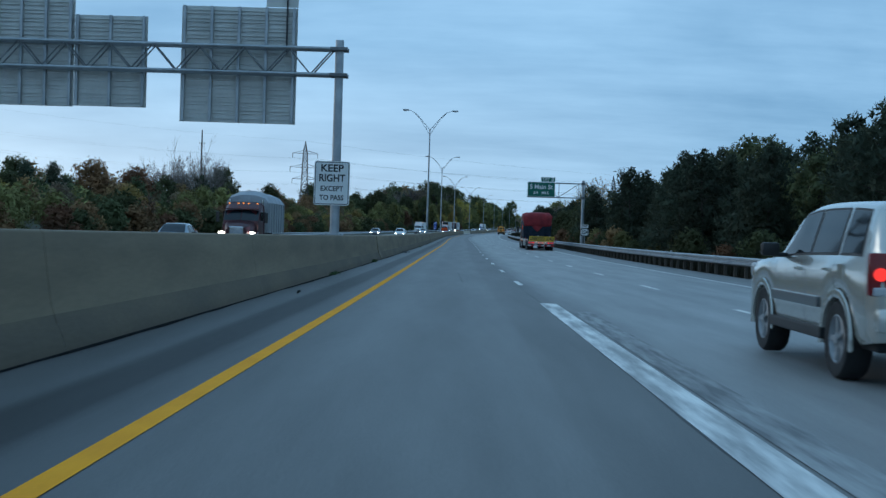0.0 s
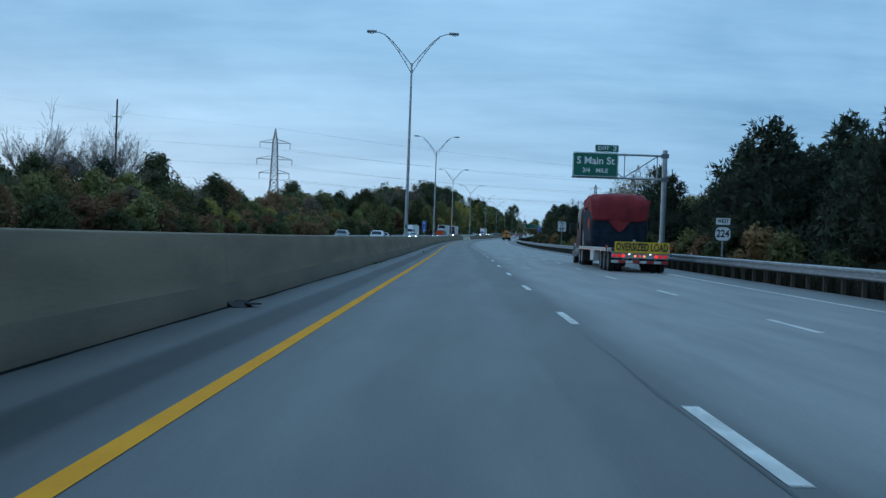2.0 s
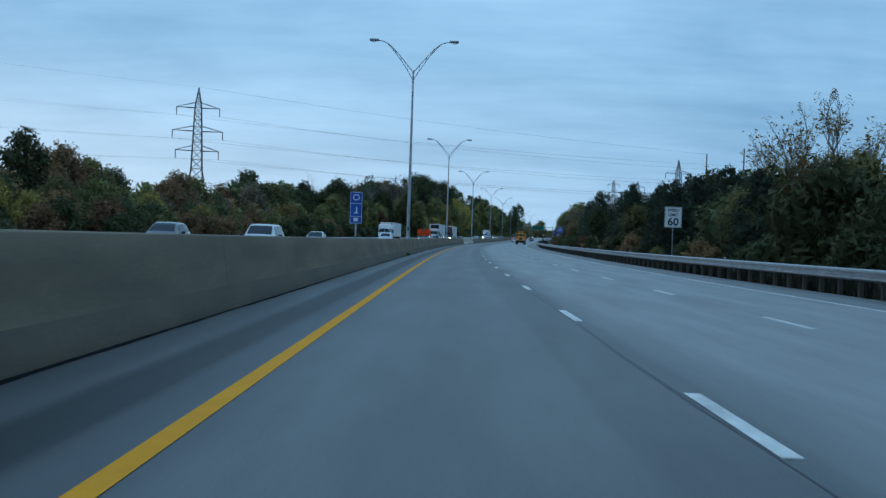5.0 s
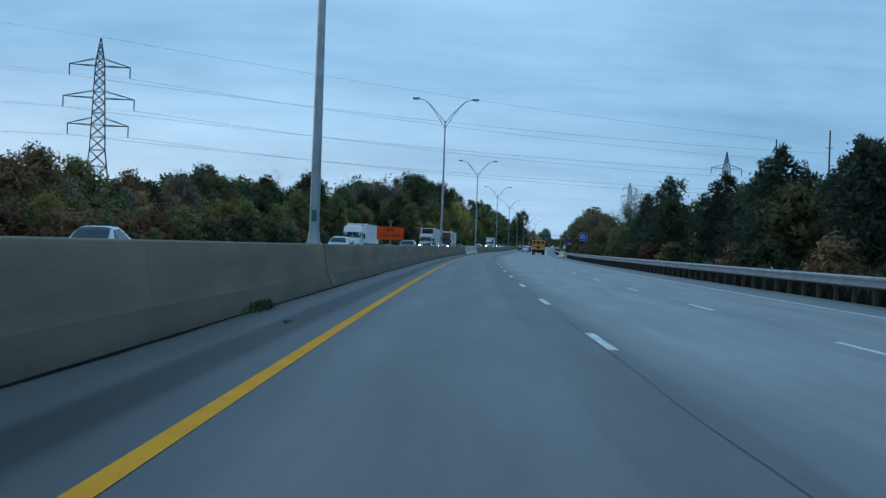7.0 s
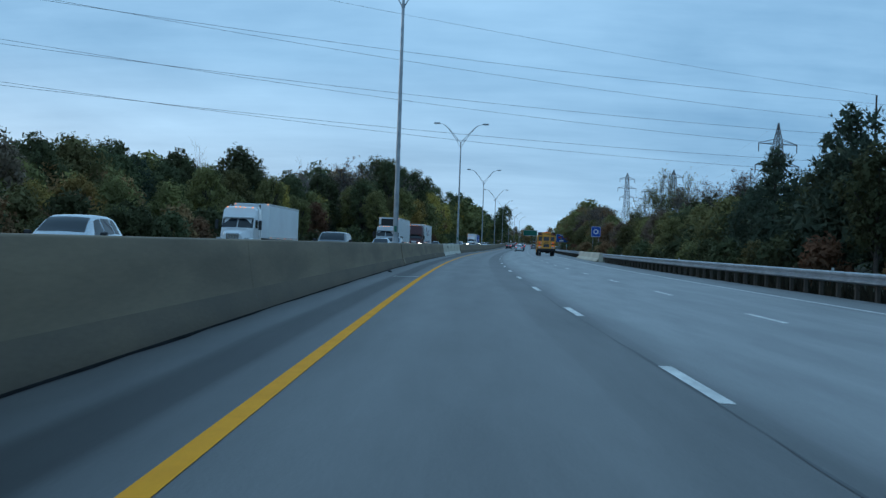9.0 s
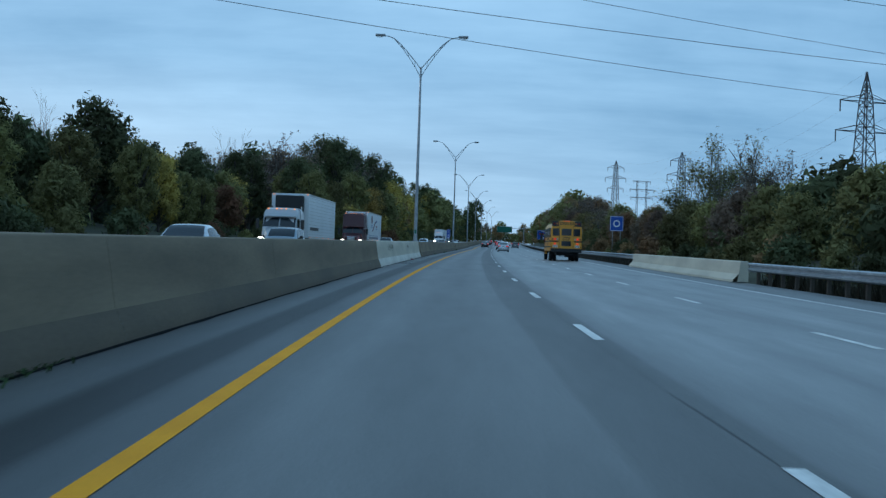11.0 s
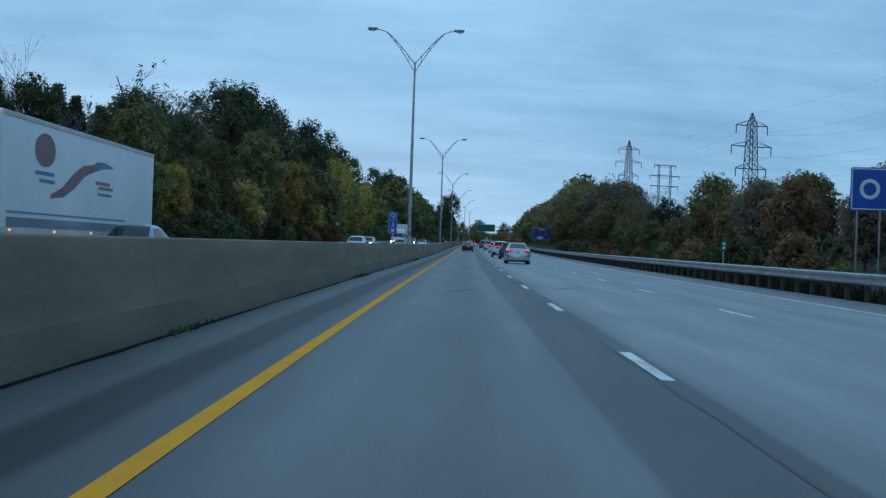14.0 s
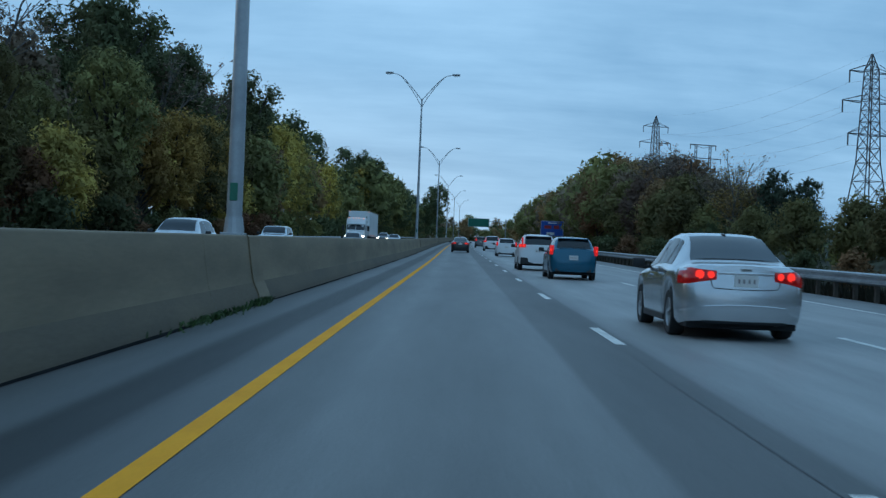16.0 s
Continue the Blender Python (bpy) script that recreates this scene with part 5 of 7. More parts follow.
def tyre_meshes(r, w, key, rim_mat=None, spokes=5):
    t = Geo().lathe([(r * 0.62, -w / 2 + 0.01), (r * 0.70, -w / 2), (r * 0.93, -w / 2), (r, -w / 2 + 0.035), (r, w / 2 - 0.035), (r * 0.93, w / 2), (r * 0.70, w / 2), (r * 0.62, w / 2 - 0.01), (r * 0.62, -w / 2 + 0.01)], 26)
    ri = Geo().lathe([(r * 0.64, -w / 2 + 0.012), (r * 0.60, -w / 2 + 0.005), (r * 0.55, -w / 2 + 0.06), (r * 0.1, -w / 2 + 0.09)], 26)
    for k in range(spokes):
        a = 2 * math.pi * k / spokes
        ri.box((-w / 2 + 0.035, math.cos(a) * r * 0.33, math.sin(a) * r * 0.33), (0.03, r * 0.56, r * 0.13), 0, Matrix.Rotation(a, 4, "X"))
    ri.lathe([(r * 0.15, -w / 2 + 0.005), (r * 0.13, -w / 2 - 0.005), (0.001, -w / 2 - 0.005)], 12)
    return t.mesh("tyre", RUBBER, True), ri.mesh("rim", rim_mat or ALLOY, True)


def wheel(parent, meshes, x, y, r):
    """A wheel whose outer face looks away from the middle of the vehicle."""
    w = new("wheel")
    w.parent = parent
    w.matrix_local = Matrix.Translation((x, y, r)) @ (Matrix.Rotation(math.pi, 4, "Z") if x > 0 else Matrix.Identity(4))
    part("tyre", meshes[0], None, w)
    part("rim", meshes[1], None, w)


class Shell:
    """The skin of a car: stations from the rear bumper (y = 0) forwards, given by simple curves."""

    def __init__(self, spec):
        self.L, self.w, self.r, self.ry, self.fy, self.sill = (spec[k] for k in ("L", "w", "r", "ry", "fy", "sill"))
        self.tail, self.nose, self.bow = spec["tail"], spec["nose"], spec.get("bow", 0.04)
        self.plan, self.belt, self.top, self.roof = spec["plan"], spec["belt"], spec["top"], spec["roof"]

    def curve(self, pts, y):
        # smooth interpolation, so that roofs and bonnets are rounded
        xs = [p[0] for p in pts]
        i = min(max(int(np.searchsorted(xs, y)) - 1, 0), len(pts) - 2)
        (a, p), (b, q) = pts[i], pts[i + 1]
        u = min(max((y - a) / (b - a), 0), 1)

        def slope(k):
            lo, hi = max(k - 1, 0), min(k + 1, len(pts) - 1)
            if 0 < k < len(pts) - 1 and (pts[k][1] - pts[k - 1][1]) * (pts[k + 1][1] - pts[k][1]) <= 0:
                return 0.0
            return (pts[hi][1] - pts[lo][1]) / (pts[hi][0] - pts[lo][0])
        m0, m1, h = slope(i) * (b - a), slope(i + 1) * (b - a), u
        return (2 * h**3 - 3 * h**2 + 1) * p + (h**3 - 2 * h**2 + h) * m0 + (-2 * h**3 + 3 * h**2) * q + (h**3 - h**2) * m1

    def low(self, y):
        z = self.sill + (0.07 * max(0, 1 - y / 0.5) + 0.0)
        for yw in (self.ry, self.fy):
            dy, big = y - yw, self.r + 0.065
            if abs(dy) < big:
                z = max(z, self.r * 0.96 + math.sqrt(big * big - dy * dy) * 0.96)
        return z

    def width(self, y):
        return self.w * self.curve(self.plan, y)

    def section(self, y):
        w, z0, zb, zt = self.width(y), self.low(y), self.curve(self.belt, y), self.curve(self.top, y)
        zt = max(zt, zb + 0.02)
        wt = min(self.curve(self.roof, y), w - 0.03)
        k = zb - z0
        return [(w - 0.07, z0), (w - 0.025, z0 + 0.10 * k), (w - 0.004, z0 + 0.40 * k), (w, z0 + 0.62 * k), (w - 0.012, z0 + 0.86 * k), (w - 0.05, zb),
                ((w - 0.05) * 0.45 + wt * 0.55 + 0.012 * (zt - zb > 0.2), zb * 0.5 + (zt - 0.05) * 0.5), (wt, zt - min(0.055, (zt - zb) * 0.4)), (wt - 0.075, zt - 0.008), (wt * 0.5, zt + 0.006), (0, zt + 0.012)]

    def lean(self, y, z):
        rear, front = max(0, 1 - y / 0.7), max(0, 1 - (self.L - y) / 0.7)
        return y + rear * (self.tail * max(0, z - 0.55) + 0.16 * max(0, 0.45 - z)) - front * self.nose * max(0, z - 0.5)

    def ring(self, y):
        s = self.section(y)
        full = [(x, z) for x, z in s] + [(-x, z) for x, z in reversed(s[:-1])]
        return [(x, self.lean(y, z), z) for x, z in full]

    def geo(self):
        ys = sorted(set([0, 0.03, 0.08, 0.15, 0.25] + [0.35 + 0.1 * i for i in range(int((self.L - 0.6) / 0.1))] + [self.L - v for v in (0.25, 0.15, 0.08, 0.03, 0)]))
        g = Geo().loft([self.ring(y) for y in ys], caps=False)
        # rounded back panel, and a plain closing face at the nose
        n = len(self.ring(0))
        half, cols = n // 2, 9
        rows = []
        for j in range(half + 1):
            x, _, z = self.ring(0)[j]
            if j == half:
                rows.append([half] * cols)
                continue
            row = [j]
            for i in range(1, cols - 1):
                u = 1 - 2 * i / (cols - 1)
                row.append(len(g.v))
                g.v.append((x * u, self.back(x * u, z), z))
            rows.append(row + [n - 1 - j])
        for a, b in zip(rows, rows[1:]):
            for i in range(cols - 1):
                q = []
                for k in (a[i], a[i + 1], b[i + 1], b[i]):
                    if k not in q:
                        q.append(k)
                if len(q) > 2:
                    g.f.append(tuple(q))
        last = (len(ys) - 1) * n
        g.f.append(tuple(last + j for j in range(n)))
        return g

    def back(self, x, z):
        """The rear face at height z: it bows out in the middle, most at the bumper."""
        s = self.section(0)
        half = float(np.interp(z, [p[1] for p in s[:8]], [p[0] for p in s[:8]]))
        return self.lean(0, z) - self.bow * max(0.0, 1 - (x / half) ** 2)

    def side(self, k, y0, y1, y0t, y1t, u0=0.10, u1=0.93, n=7, off=0.007):
        """A pane on the flank between belt and roof; its ends lean from (y0, y1) below to (y0t, y1t) above."""
        g, rows = Geo(), []
        for j in range(5):
            u = u0 + (u1 - u0) * j / 4
            row = []
            for i in range(n):
                y = (y0 + (y0t - y0) * u) + ((y1 + (y1t - y1) * u) - (y0 + (y0t - y0) * u)) * i / (n - 1)
                s = self.section(y)
                a, m, b = s[5], s[6], s[7]
                x, z = (a[0] + (m[0] - a[0]) * u * 2, a[1] + (m[1] - a[1]) * u * 2) if u < 0.5 else (m[0] + (b[0] - m[0]) * (u * 2 - 1), m[1] + (b[1] - m[1]) * (u * 2 - 1))
                row.append((k * (x + off), self.lean(y, z), z))
            rows.append(row if k > 0 else row[::-1])
        return g.loft(rows, closed=False, caps=False)

    def over(self, y0, y1, cover=0.9, off=0.008, n=9):
        """A pane laid on the sloping top contour (rear window, windscreen)."""
        rows = []
        for i in range(n):
            y = y0 + (y1 - y0) * i / (n - 1)
            wt = min(self.curve(self.roof, y), self.width(y) - 0.03) * cover
            zt = self.curve(self.top, y)
            sl = (self.curve(self.top, y + 0.02) - self.curve(self.top, y - 0.02)) / 0.04
            nn = Vector((0, -sl, 1)).normalized() * off
            rows.append([(wt * v, self.lean(y, zt) + nn.y, zt + 0.012 - 0.012 * abs(v) ** 2 - 0.012 * (abs(v) > 0.9) + nn.z) for v in (-1, -0.92, -0.6, -0.25, 0, 0.25, 0.6, 0.92, 1)])
        return Geo().loft(rows[::-1], closed=False, caps=False)


def car(name, label, body, spec, m, lamps="tail", rim=None, extra=None, group="traffic"):
    sh = Shell(spec)
    th = thing(name, label, "car", m, group)
    part("body", sh.geo(), body, th, smooth=True, angle=48)
    part("underbody", Geo().box((0, sh.L / 2, sh.sill + 0.09), (sh.w * 1.72, sh.L - 0.35, 0.26), 0.04), UNDER, th)
    part("rear_window", sh.over(*spec["rear_glass"], cover=spec.get("glass_cover", 0.88)), spec.get("glass_mat", GLASS), th, "dark tinted rear window", smooth=True)
    part("windscreen", sh.over(*spec["front_glass"], cover=0.90), GLASS, th, "dark windscreen", smooth=True)
    for k in (-1, 1):
        for pane in spec["panes"]:
            part("side_window", sh.side(k, *pane), SIDE_GLASS, th, smooth=True)
            if spec.get("surround"):
                y0, y1, y0t, y1t = pane
                part("window_seal", sh.side(k, y0 - 0.035, y1 + 0.035, y0t - 0.03, y1t + 0.03, 0.05, 0.975, off=0.004), TRIM, th, smooth=True)
        y = spec["mirror"]
        w, z = sh.width(y), sh.curve(sh.belt, y)
        mir = part("mirror", Geo().box((k * (w + 0.13), y, z + 0.09), (0.20, 0.12, 0.15), 0.035), spec.get("mirror_mat", TRIM), th, smooth=True)
        part("mirror_arm", Geo().box((k * (w + 0.01), y + 0.02, z + 0.03), (0.16, 0.06, 0.05), 0.012), TRIM, mir)
        for yh in spec["handles"]:
            part("door_handle", Geo().box((k * (sh.width(yh) + 0.004), yh, sh.curve(sh.belt, yh) - 0.11), (0.03, 0.19, 0.035), 0.01), spec.get("handle_mat", body), th)
        for yd in spec["doors"]:
            z0, z1 = max(sh.low(yd) + 0.08, sh.sill + 0.1), sh.curve(sh.belt, yd) - 0.02
            part("door_gap", Geo().loft([[(k * (sh.width(yd) + 0.0025 - (0.02 if i in (0, 4) else 0.0)), yd + dy, z0 + (z1 - z0) * i / 4) for dy in (-0.005, 0.005)] for i in range(5)], closed=False, caps=False), TRIM, th)
        part("sill_trim", Geo().box((k * (sh.w - 0.05), (sh.ry + sh.fy) / 2, sh.sill + 0.04), (0.08, sh.fy - sh.ry - 2 * sh.r - 0.15, 0.10), 0.02), spec.get("sill_mat", TRIM), th)
    mesh = tyre_meshes(sh.r, spec["tw"], name, rim, spec.get("spokes", 5))
    for yw in (sh.ry, sh.fy):
        for k in (-1, 1):
            wheel(th, mesh, k * (sh.w - spec["tw"] / 2 - 0.015), yw, sh.r)
    if extra:
        extra(th, sh, body)
    return th


def rear_kit(th, sh, body, lamp_z, lamp_h, lamp_w, plate_z, lit=TAIL, core=BRAKE, turn=24, inset=0.10, badge=True, two=True, lamp_y=0.06):
    """Lamps, plate and bumper trim at the back."""
    for k in (-1, 1):
        rot = Matrix.Rotation(radians(k * turn), 4, "Z")
        lean = sh.lean(0.0, lamp_z)
        c = (k * (sh.w - inset - lamp_w / 2 + 0.02), lean + lamp_y, lamp_z)
        lamp = part("tail_lamp", Geo().box(c, (lamp_w, 0.14, lamp_h), 0.03, rot), lit, th, "lit red tail lamp", smooth=True)
        for i, o in enumerate((-0.25, 0.25) if two else (0,)):
            p = Vector(c) + rot @ Vector((lamp_w * o, -0.068, 0.0))
            part("bulb", Geo().tube([p, p + rot @ Vector((0, -0.012, 0))], min(lamp_h, lamp_w) * 0.30, 14), core, lamp)
    yp = sh.back(0.0, plate_z)
    pl = part("number_plate", Geo().box((0, yp - 0.012, plate_z), (0.32, 0.015, 0.16), 0.004), PLATE, th, "pale number plate with plain bars")
    for x in (-0.10, -0.035, 0.04, 0.11):
        part("bar", Geo().box((x, yp - 0.022, plate_z - 0.005), (0.028, 0.004, 0.06)), PLATE_BAR, pl)


SEDAN = dict(glass_mat=REAR_GLASS, L=4.60, w=0.895, r=0.335, tw=0.215, ry=0.98, fy=3.67, sill=0.20, tail=0.10, nose=0.12,
             bow=0.07, plan=((0, 0.735), (0.025, 0.80), (0.07, 0.87), (0.16, 0.925), (0.32, 0.968), (0.55, 0.99), (1.2, 1.0), (3.4, 1.0), (4.1, 0.97), (4.4, 0.88), (4.6, 0.70)),
             belt=((0, 0.93), (0.5, 0.98), (1.6, 0.99), (3.0, 0.93), (3.6, 0.88), (4.3, 0.72), (4.6, 0.60)),
             top=((0, 1.035), (0.12, 1.055), (0.45, 1.07), (0.62, 1.09), (1.05, 1.30), (1.40, 1.445), (1.9, 1.505), (2.4, 1.495), (2.75, 1.42), (3.15, 1.18), (3.5, 0.99), (4.0, 0.90), (4.4, 0.78), (4.6, 0.65)),
             roof=((0, 0.68), (0.5, 0.71), (0.7, 0.69), (1.3, 0.58), (2.0, 0.575), (2.7, 0.60), (3.3, 0.70), (4.0, 0.70), (4.6, 0.5)),
             rear_glass=(0.68, 1.42), front_glass=(2.62, 3.38), glass_cover=0.93,
             panes=((1.12, 1.50, 1.46, 1.62), (1.56, 2.28, 1.70, 2.26), (2.36, 3.22, 2.34, 2.62)), mirror=3.0, handles=(1.72, 2.60), doors=(1.52, 2.32, 3.24))
HATCH = dict(L=4.10, w=0.865, r=0.30, tw=0.195, ry=0.72, fy=3.30, sill=0.22, tail=0.06, nose=0.14,
             plan=((0, 0.86), (0.06, 0.93), (0.18, 0.97), (0.5, 0.99), (1.2, 1.0), (3.0, 1.0), (3.6, 0.96), (3.9, 0.86), (4.1, 0.70)),
             belt=((0, 1.02), (0.6, 1.05), (1.6, 1.02), (2.8, 0.96), (3.3, 0.90), (3.9, 0.74), (4.1, 0.62)),
             top=((0, 1.10), (0.10, 1.16), (0.25, 1.34), (0.42, 1.46), (0.8, 1.525), (1.5, 1.545), (2.1, 1.51), (2.5, 1.40), (3.0, 1.12), (3.3, 1.0), (3.8, 0.88), (4.1, 0.70)),
             roof=((0, 0.70), (0.3, 0.63), (0.8, 0.60), (2.0, 0.59), (2.6, 0.62), (3.1, 0.70), (4.1, 0.5)),
             rear_glass=(0.06, 0.44), front_glass=(2.32, 3.05), glass_cover=0.90,
             panes=((0.55, 0.86, 0.62, 0.92), (0.95, 1.66, 1.0, 1.68), (1.74, 2.74, 1.76, 2.24)), mirror=2.55, handles=(1.05, 1.98), doors=(0.92, 1.70, 2.80))
CROSS = dict(L=4.60, w=0.925, r=0.345, tw=0.225, ry=0.86, fy=3.52, sill=0.27, tail=0.05, nose=0.10,
             plan=((0, 0.87), (0.06, 0.94), (0.18, 0.975), (0.5, 0.99), (1.2, 1.0), (3.4, 1.0), (4.1, 0.97), (4.4, 0.88), (4.6, 0.72)),
             belt=((0, 1.08), (0.6, 1.13), (1.6, 1.10), (3.1, 1.03), (3.6, 0.98), (4.4, 0.86), (4.6, 0.74)),
             top=((0, 1.15), (0.10, 1.22), (0.25, 1.42), (0.45, 1.58), (0.9, 1.66), (1.7, 1.685), (2.3, 1.64), (2.7, 1.52), (3.2, 1.22), (3.55, 1.08), (4.2, 0.99), (4.6, 0.80)),
             roof=((0, 0.74), (0.3, 0.68), (0.8, 0.64), (2.2, 0.62), (2.8, 0.66), (3.3, 0.74), (4.6, 0.55)),
             rear_glass=(0.06, 0.46), front_glass=(2.5, 3.25), glass_cover=0.90,
             panes=((0.55, 1.0, 0.7, 1.05), (1.1, 1.9, 1.15, 1.9), (1.98, 3.0, 2.0, 2.45)), mirror=2.8, handles=(1.25, 2.25), doors=(1.06, 1.94, 3.04))
BOXY = dict(surround=True, L=4.75, w=0.93, r=0.375, tw=0.245, ry=0.98, fy=3.76, sill=0.36, tail=0.03, nose=0.06,
            plan=((0, 0.90), (0.06, 0.955), (0.18, 0.985), (0.5, 0.995), (1.2, 1.0), (3.6, 1.0), (4.3, 0.985), (4.6, 0.93), (4.75, 0.84)),
            belt=((0, 1.12), (0.6, 1.15), (2.0, 1.13), (3.2, 1.10), (3.8, 1.08), (4.5, 1.0), (4.75, 0.92)),
            top=((0, 1.16), (0.06, 1.24), (0.16, 1.48), (0.30, 1.63), (0.6, 1.68), (1.6, 1.705), (2.4, 1.68), (2.72, 1.60), (3.08, 1.38), (3.36, 1.17), (4.0, 1.12), (4.5, 1.05), (4.75, 0.97)),
            roof=((0, 0.81), (0.3, 0.765), (0.8, 0.745), (2.2, 0.725), (2.8, 0.755), (3.3, 0.80), (4.75, 0.66)),
            rear_glass=(0.05, 0.30), front_glass=(2.62, 3.28), glass_cover=0.88,
            panes=((0.45, 1.02, 0.52, 1.02), (1.14, 1.98, 1.16, 1.96), (2.06, 3.16, 2.06, 2.62)), mirror=2.95, handles=(1.30, 2.30), doors=(1.08, 2.02, 3.20))
VAN = dict(CROSS, L=5.0, fy=3.9, w=0.98, top=((0, 1.15), (0.08, 1.25), (0.2, 1.55), (0.38, 1.70), (0.9, 1.76), (2.4, 1.77), (3.0, 1.70), (3.5, 1.42), (3.95, 1.14), (4.5, 1.02), (5.0, 0.80)),
           plan=((0, 0.87), (0.06, 0.94), (0.18, 0.975), (0.5, 0.99), (1.2, 1.0), (3.9, 1.0), (4.5, 0.97), (4.8, 0.88), (5.0, 0.72)),
           belt=((0, 1.06), (0.6, 1.10), (2.0, 1.08), (3.4, 1.03), (4.1, 0.96), (4.8, 0.84), (5.0, 0.74)),
           roof=((0, 0.78), (0.3, 0.72), (0.8, 0.68), (2.6, 0.66), (3.2, 0.70), (3.8, 0.76), (5.0, 0.58)),
           rear_glass=(0.05, 0.36), front_glass=(3.1, 3.85), panes=((0.5, 1.3, 0.56, 1.3), (1.4, 2.4, 1.42, 2.38), (2.5, 3.6, 2.5, 3.05)), mirror=3.3, handles=(1.6, 2.7), doors=(1.35, 2.45, 3.66))

SILVER = material("silver_paint", (0.58, 0.60, 0.62), 0.27, 0.85, var=0.02, scale=1.2, fine=60, coat=1.0)
PEWTER = material("pale_gold_silver_paint", (0.58, 0.575, 0.53), 0.22, 0.65, var=0.02, scale=1.2, fine=60, coat=0.8)
TEAL = paint("teal_blue_paint", (0.010, 0.115, 0.190), 0.5, 0.25)
PEARL = paint("white_paint", (0.72, 0.73, 0.74), 0.0, 0.3)
BLACK = paint("black_paint", (0.016, 0.016, 0.019), 0.2, 0.3)
RED = paint("dark_red_paint", (0.20, 0.014, 0.016), 0.25, 0.3)
GREY = paint("grey_paint", (0.14, 0.15, 0.16), 0.4, 0.32)
BLUEGREY = paint("light_blue_paint", (0.25, 0.32, 0.38), 0.4, 0.32)
MAROON = material("maroon_paint", (0.055, 0.007, 0.011), 0.4, 0.1, var=0.05, scale=1.2, fine=30, coat=0.15)
NAVY = paint("dark_blue_grey_paint", (0.03, 0.038, 0.05), 0.2, 0.32)


def wrap_lamp(th, sh, lit, core, k, bulbs):
    """One lamp unit that runs from the boot round the corner of the car; deeper at its outer end."""
    path = [(x, None) for x in (0.40, 0.48, 0.56)] + [(None, y) for y in (0.0, 0.025, 0.07, 0.16, 0.27, 0.36)]
    rows = []
    for i, (x, y) in enumerate(path):
        u = i / (len(path) - 1)
        lo, hi = 0.845 - 0.075 * min(1, u * 1.5), 0.965 + 0.035 * min(1, u * 1.3) - 0.05 * max(0, u - 0.75)
        col = []
        for j in range(5):
            z = lo + (hi - lo) * j / 4
            puff = 0.018 - 0.012 * (j in (0, 4))
            if y is None:
                col.append((k * x, sh.back(x, z) - puff, z))
            else:
                s = sh.section(y)
                xs = float(np.interp(z, [p[1] for p in s[:8]], [p[0] for p in s[:8]]))
                col.append((k * (xs + puff * 0.8), sh.lean(y, z) - puff * max(0, 1 - y / 0.12), z))
        rows.append(col)
    lamp = part("tail_lamp", Geo().loft(rows if k < 0 else rows[::-1], closed=False, caps=False), lit, th, "lit red tail lamp", smooth=True, angle=60)
    for x, r in bulbs:
        p = Vector((k * x, sh.back(x, 0.905) - 0.014, 0.908))
        part("bulb", Geo().tube([p, p + Vector((k * 0.006, -0.014, 0))], r, 16), core, lamp)


def sedan_extra(th, sh, body):
    for k in (-1, 1):
        wrap_lamp(th, sh, DARK_TAIL, BRAKE, k, ((0.475, 0.050), (0.625, 0.062)))
    yp = sh.back(0.0, 0.83)
    pl = part("number_plate", Geo().box((0, yp - 0.012, 0.835), (0.32, 0.015, 0.16), 0.004), PLATE, th, "pale number plate with plain bars")
    for x in (-0.10, -0.035, 0.04, 0.11):
        part("bar", Geo().box((x, yp - 0.022, 0.83), (0.028, 0.004, 0.06)), PLATE_BAR, pl)
    # chrome strip over the plate, and the seam and crease that follow the bowed back
    def bow(z, half, hz, proud, sag=0.0, n=13):
        xs = [half * (2 * i / (n - 1) - 1) for i in range(n)]
        return Geo().loft([[(x, sh.back(x, z) - proud, z + sag * (x / half) ** 2 - hz), (x, sh.back(x, z) - proud - 0.004, z + sag * (x / half) ** 2), (x, sh.back(x, z) - proud, z + sag * (x / half) ** 2 + hz)] for x in xs], closed=False, caps=False)
    part("trim_strip", bow(0.935, 0.38, 0.017, 0.008), CHROME, th, "thin chrome strip above the plate", smooth=True)
    part("boot_gap", bow(0.715, 0.43, 0.006, 0.003, 0.012), TRIM, th)
    for k in (-1, 1):
        part("boot_gap", Geo().loft([[(k * x, sh.back(x, z) - 0.004, z), (k * (x + 0.012), sh.back(x + 0.012, z) - 0.004, z + 0.004)] for x, z in ((0.425, 0.722), (0.45, 0.75), (0.465, 0.80), (0.468, 0.845))], closed=False, caps=False), TRIM, th)
    part("bumper_crease", bow(0.50, 0.56, 0.014, 0.002, -0.03), body, th, smooth=True)
    part("badge", Geo().box((0, sh.back(0, 0.99) - 0.008, 0.99), (0.15, 0.015, 0.045), 0.01), CHROME, th)
    # added dark strip for the shading low on the body-coloured bumper
    part("bumper_lip", bow(0.262, 0.58, 0.018, 0.004), UNDER, th, "bumper's lower edge, its shade put in as a dark strip", smooth=True)
    part("exhaust", Geo().tube([(0.48, 0.12, 0.25), (0.48, 0.45, 0.25)], 0.035, 10), TRIM, th)
    part("aerial", Geo().box((0, 1.52, 1.475), (0.05, 0.14, 0.06), 0.018), TRIM, th)
    part("high_lamp", Geo().box((0, 1.36, 1.41), (0.2, 0.03, 0.02)), DULL_TAIL, th)


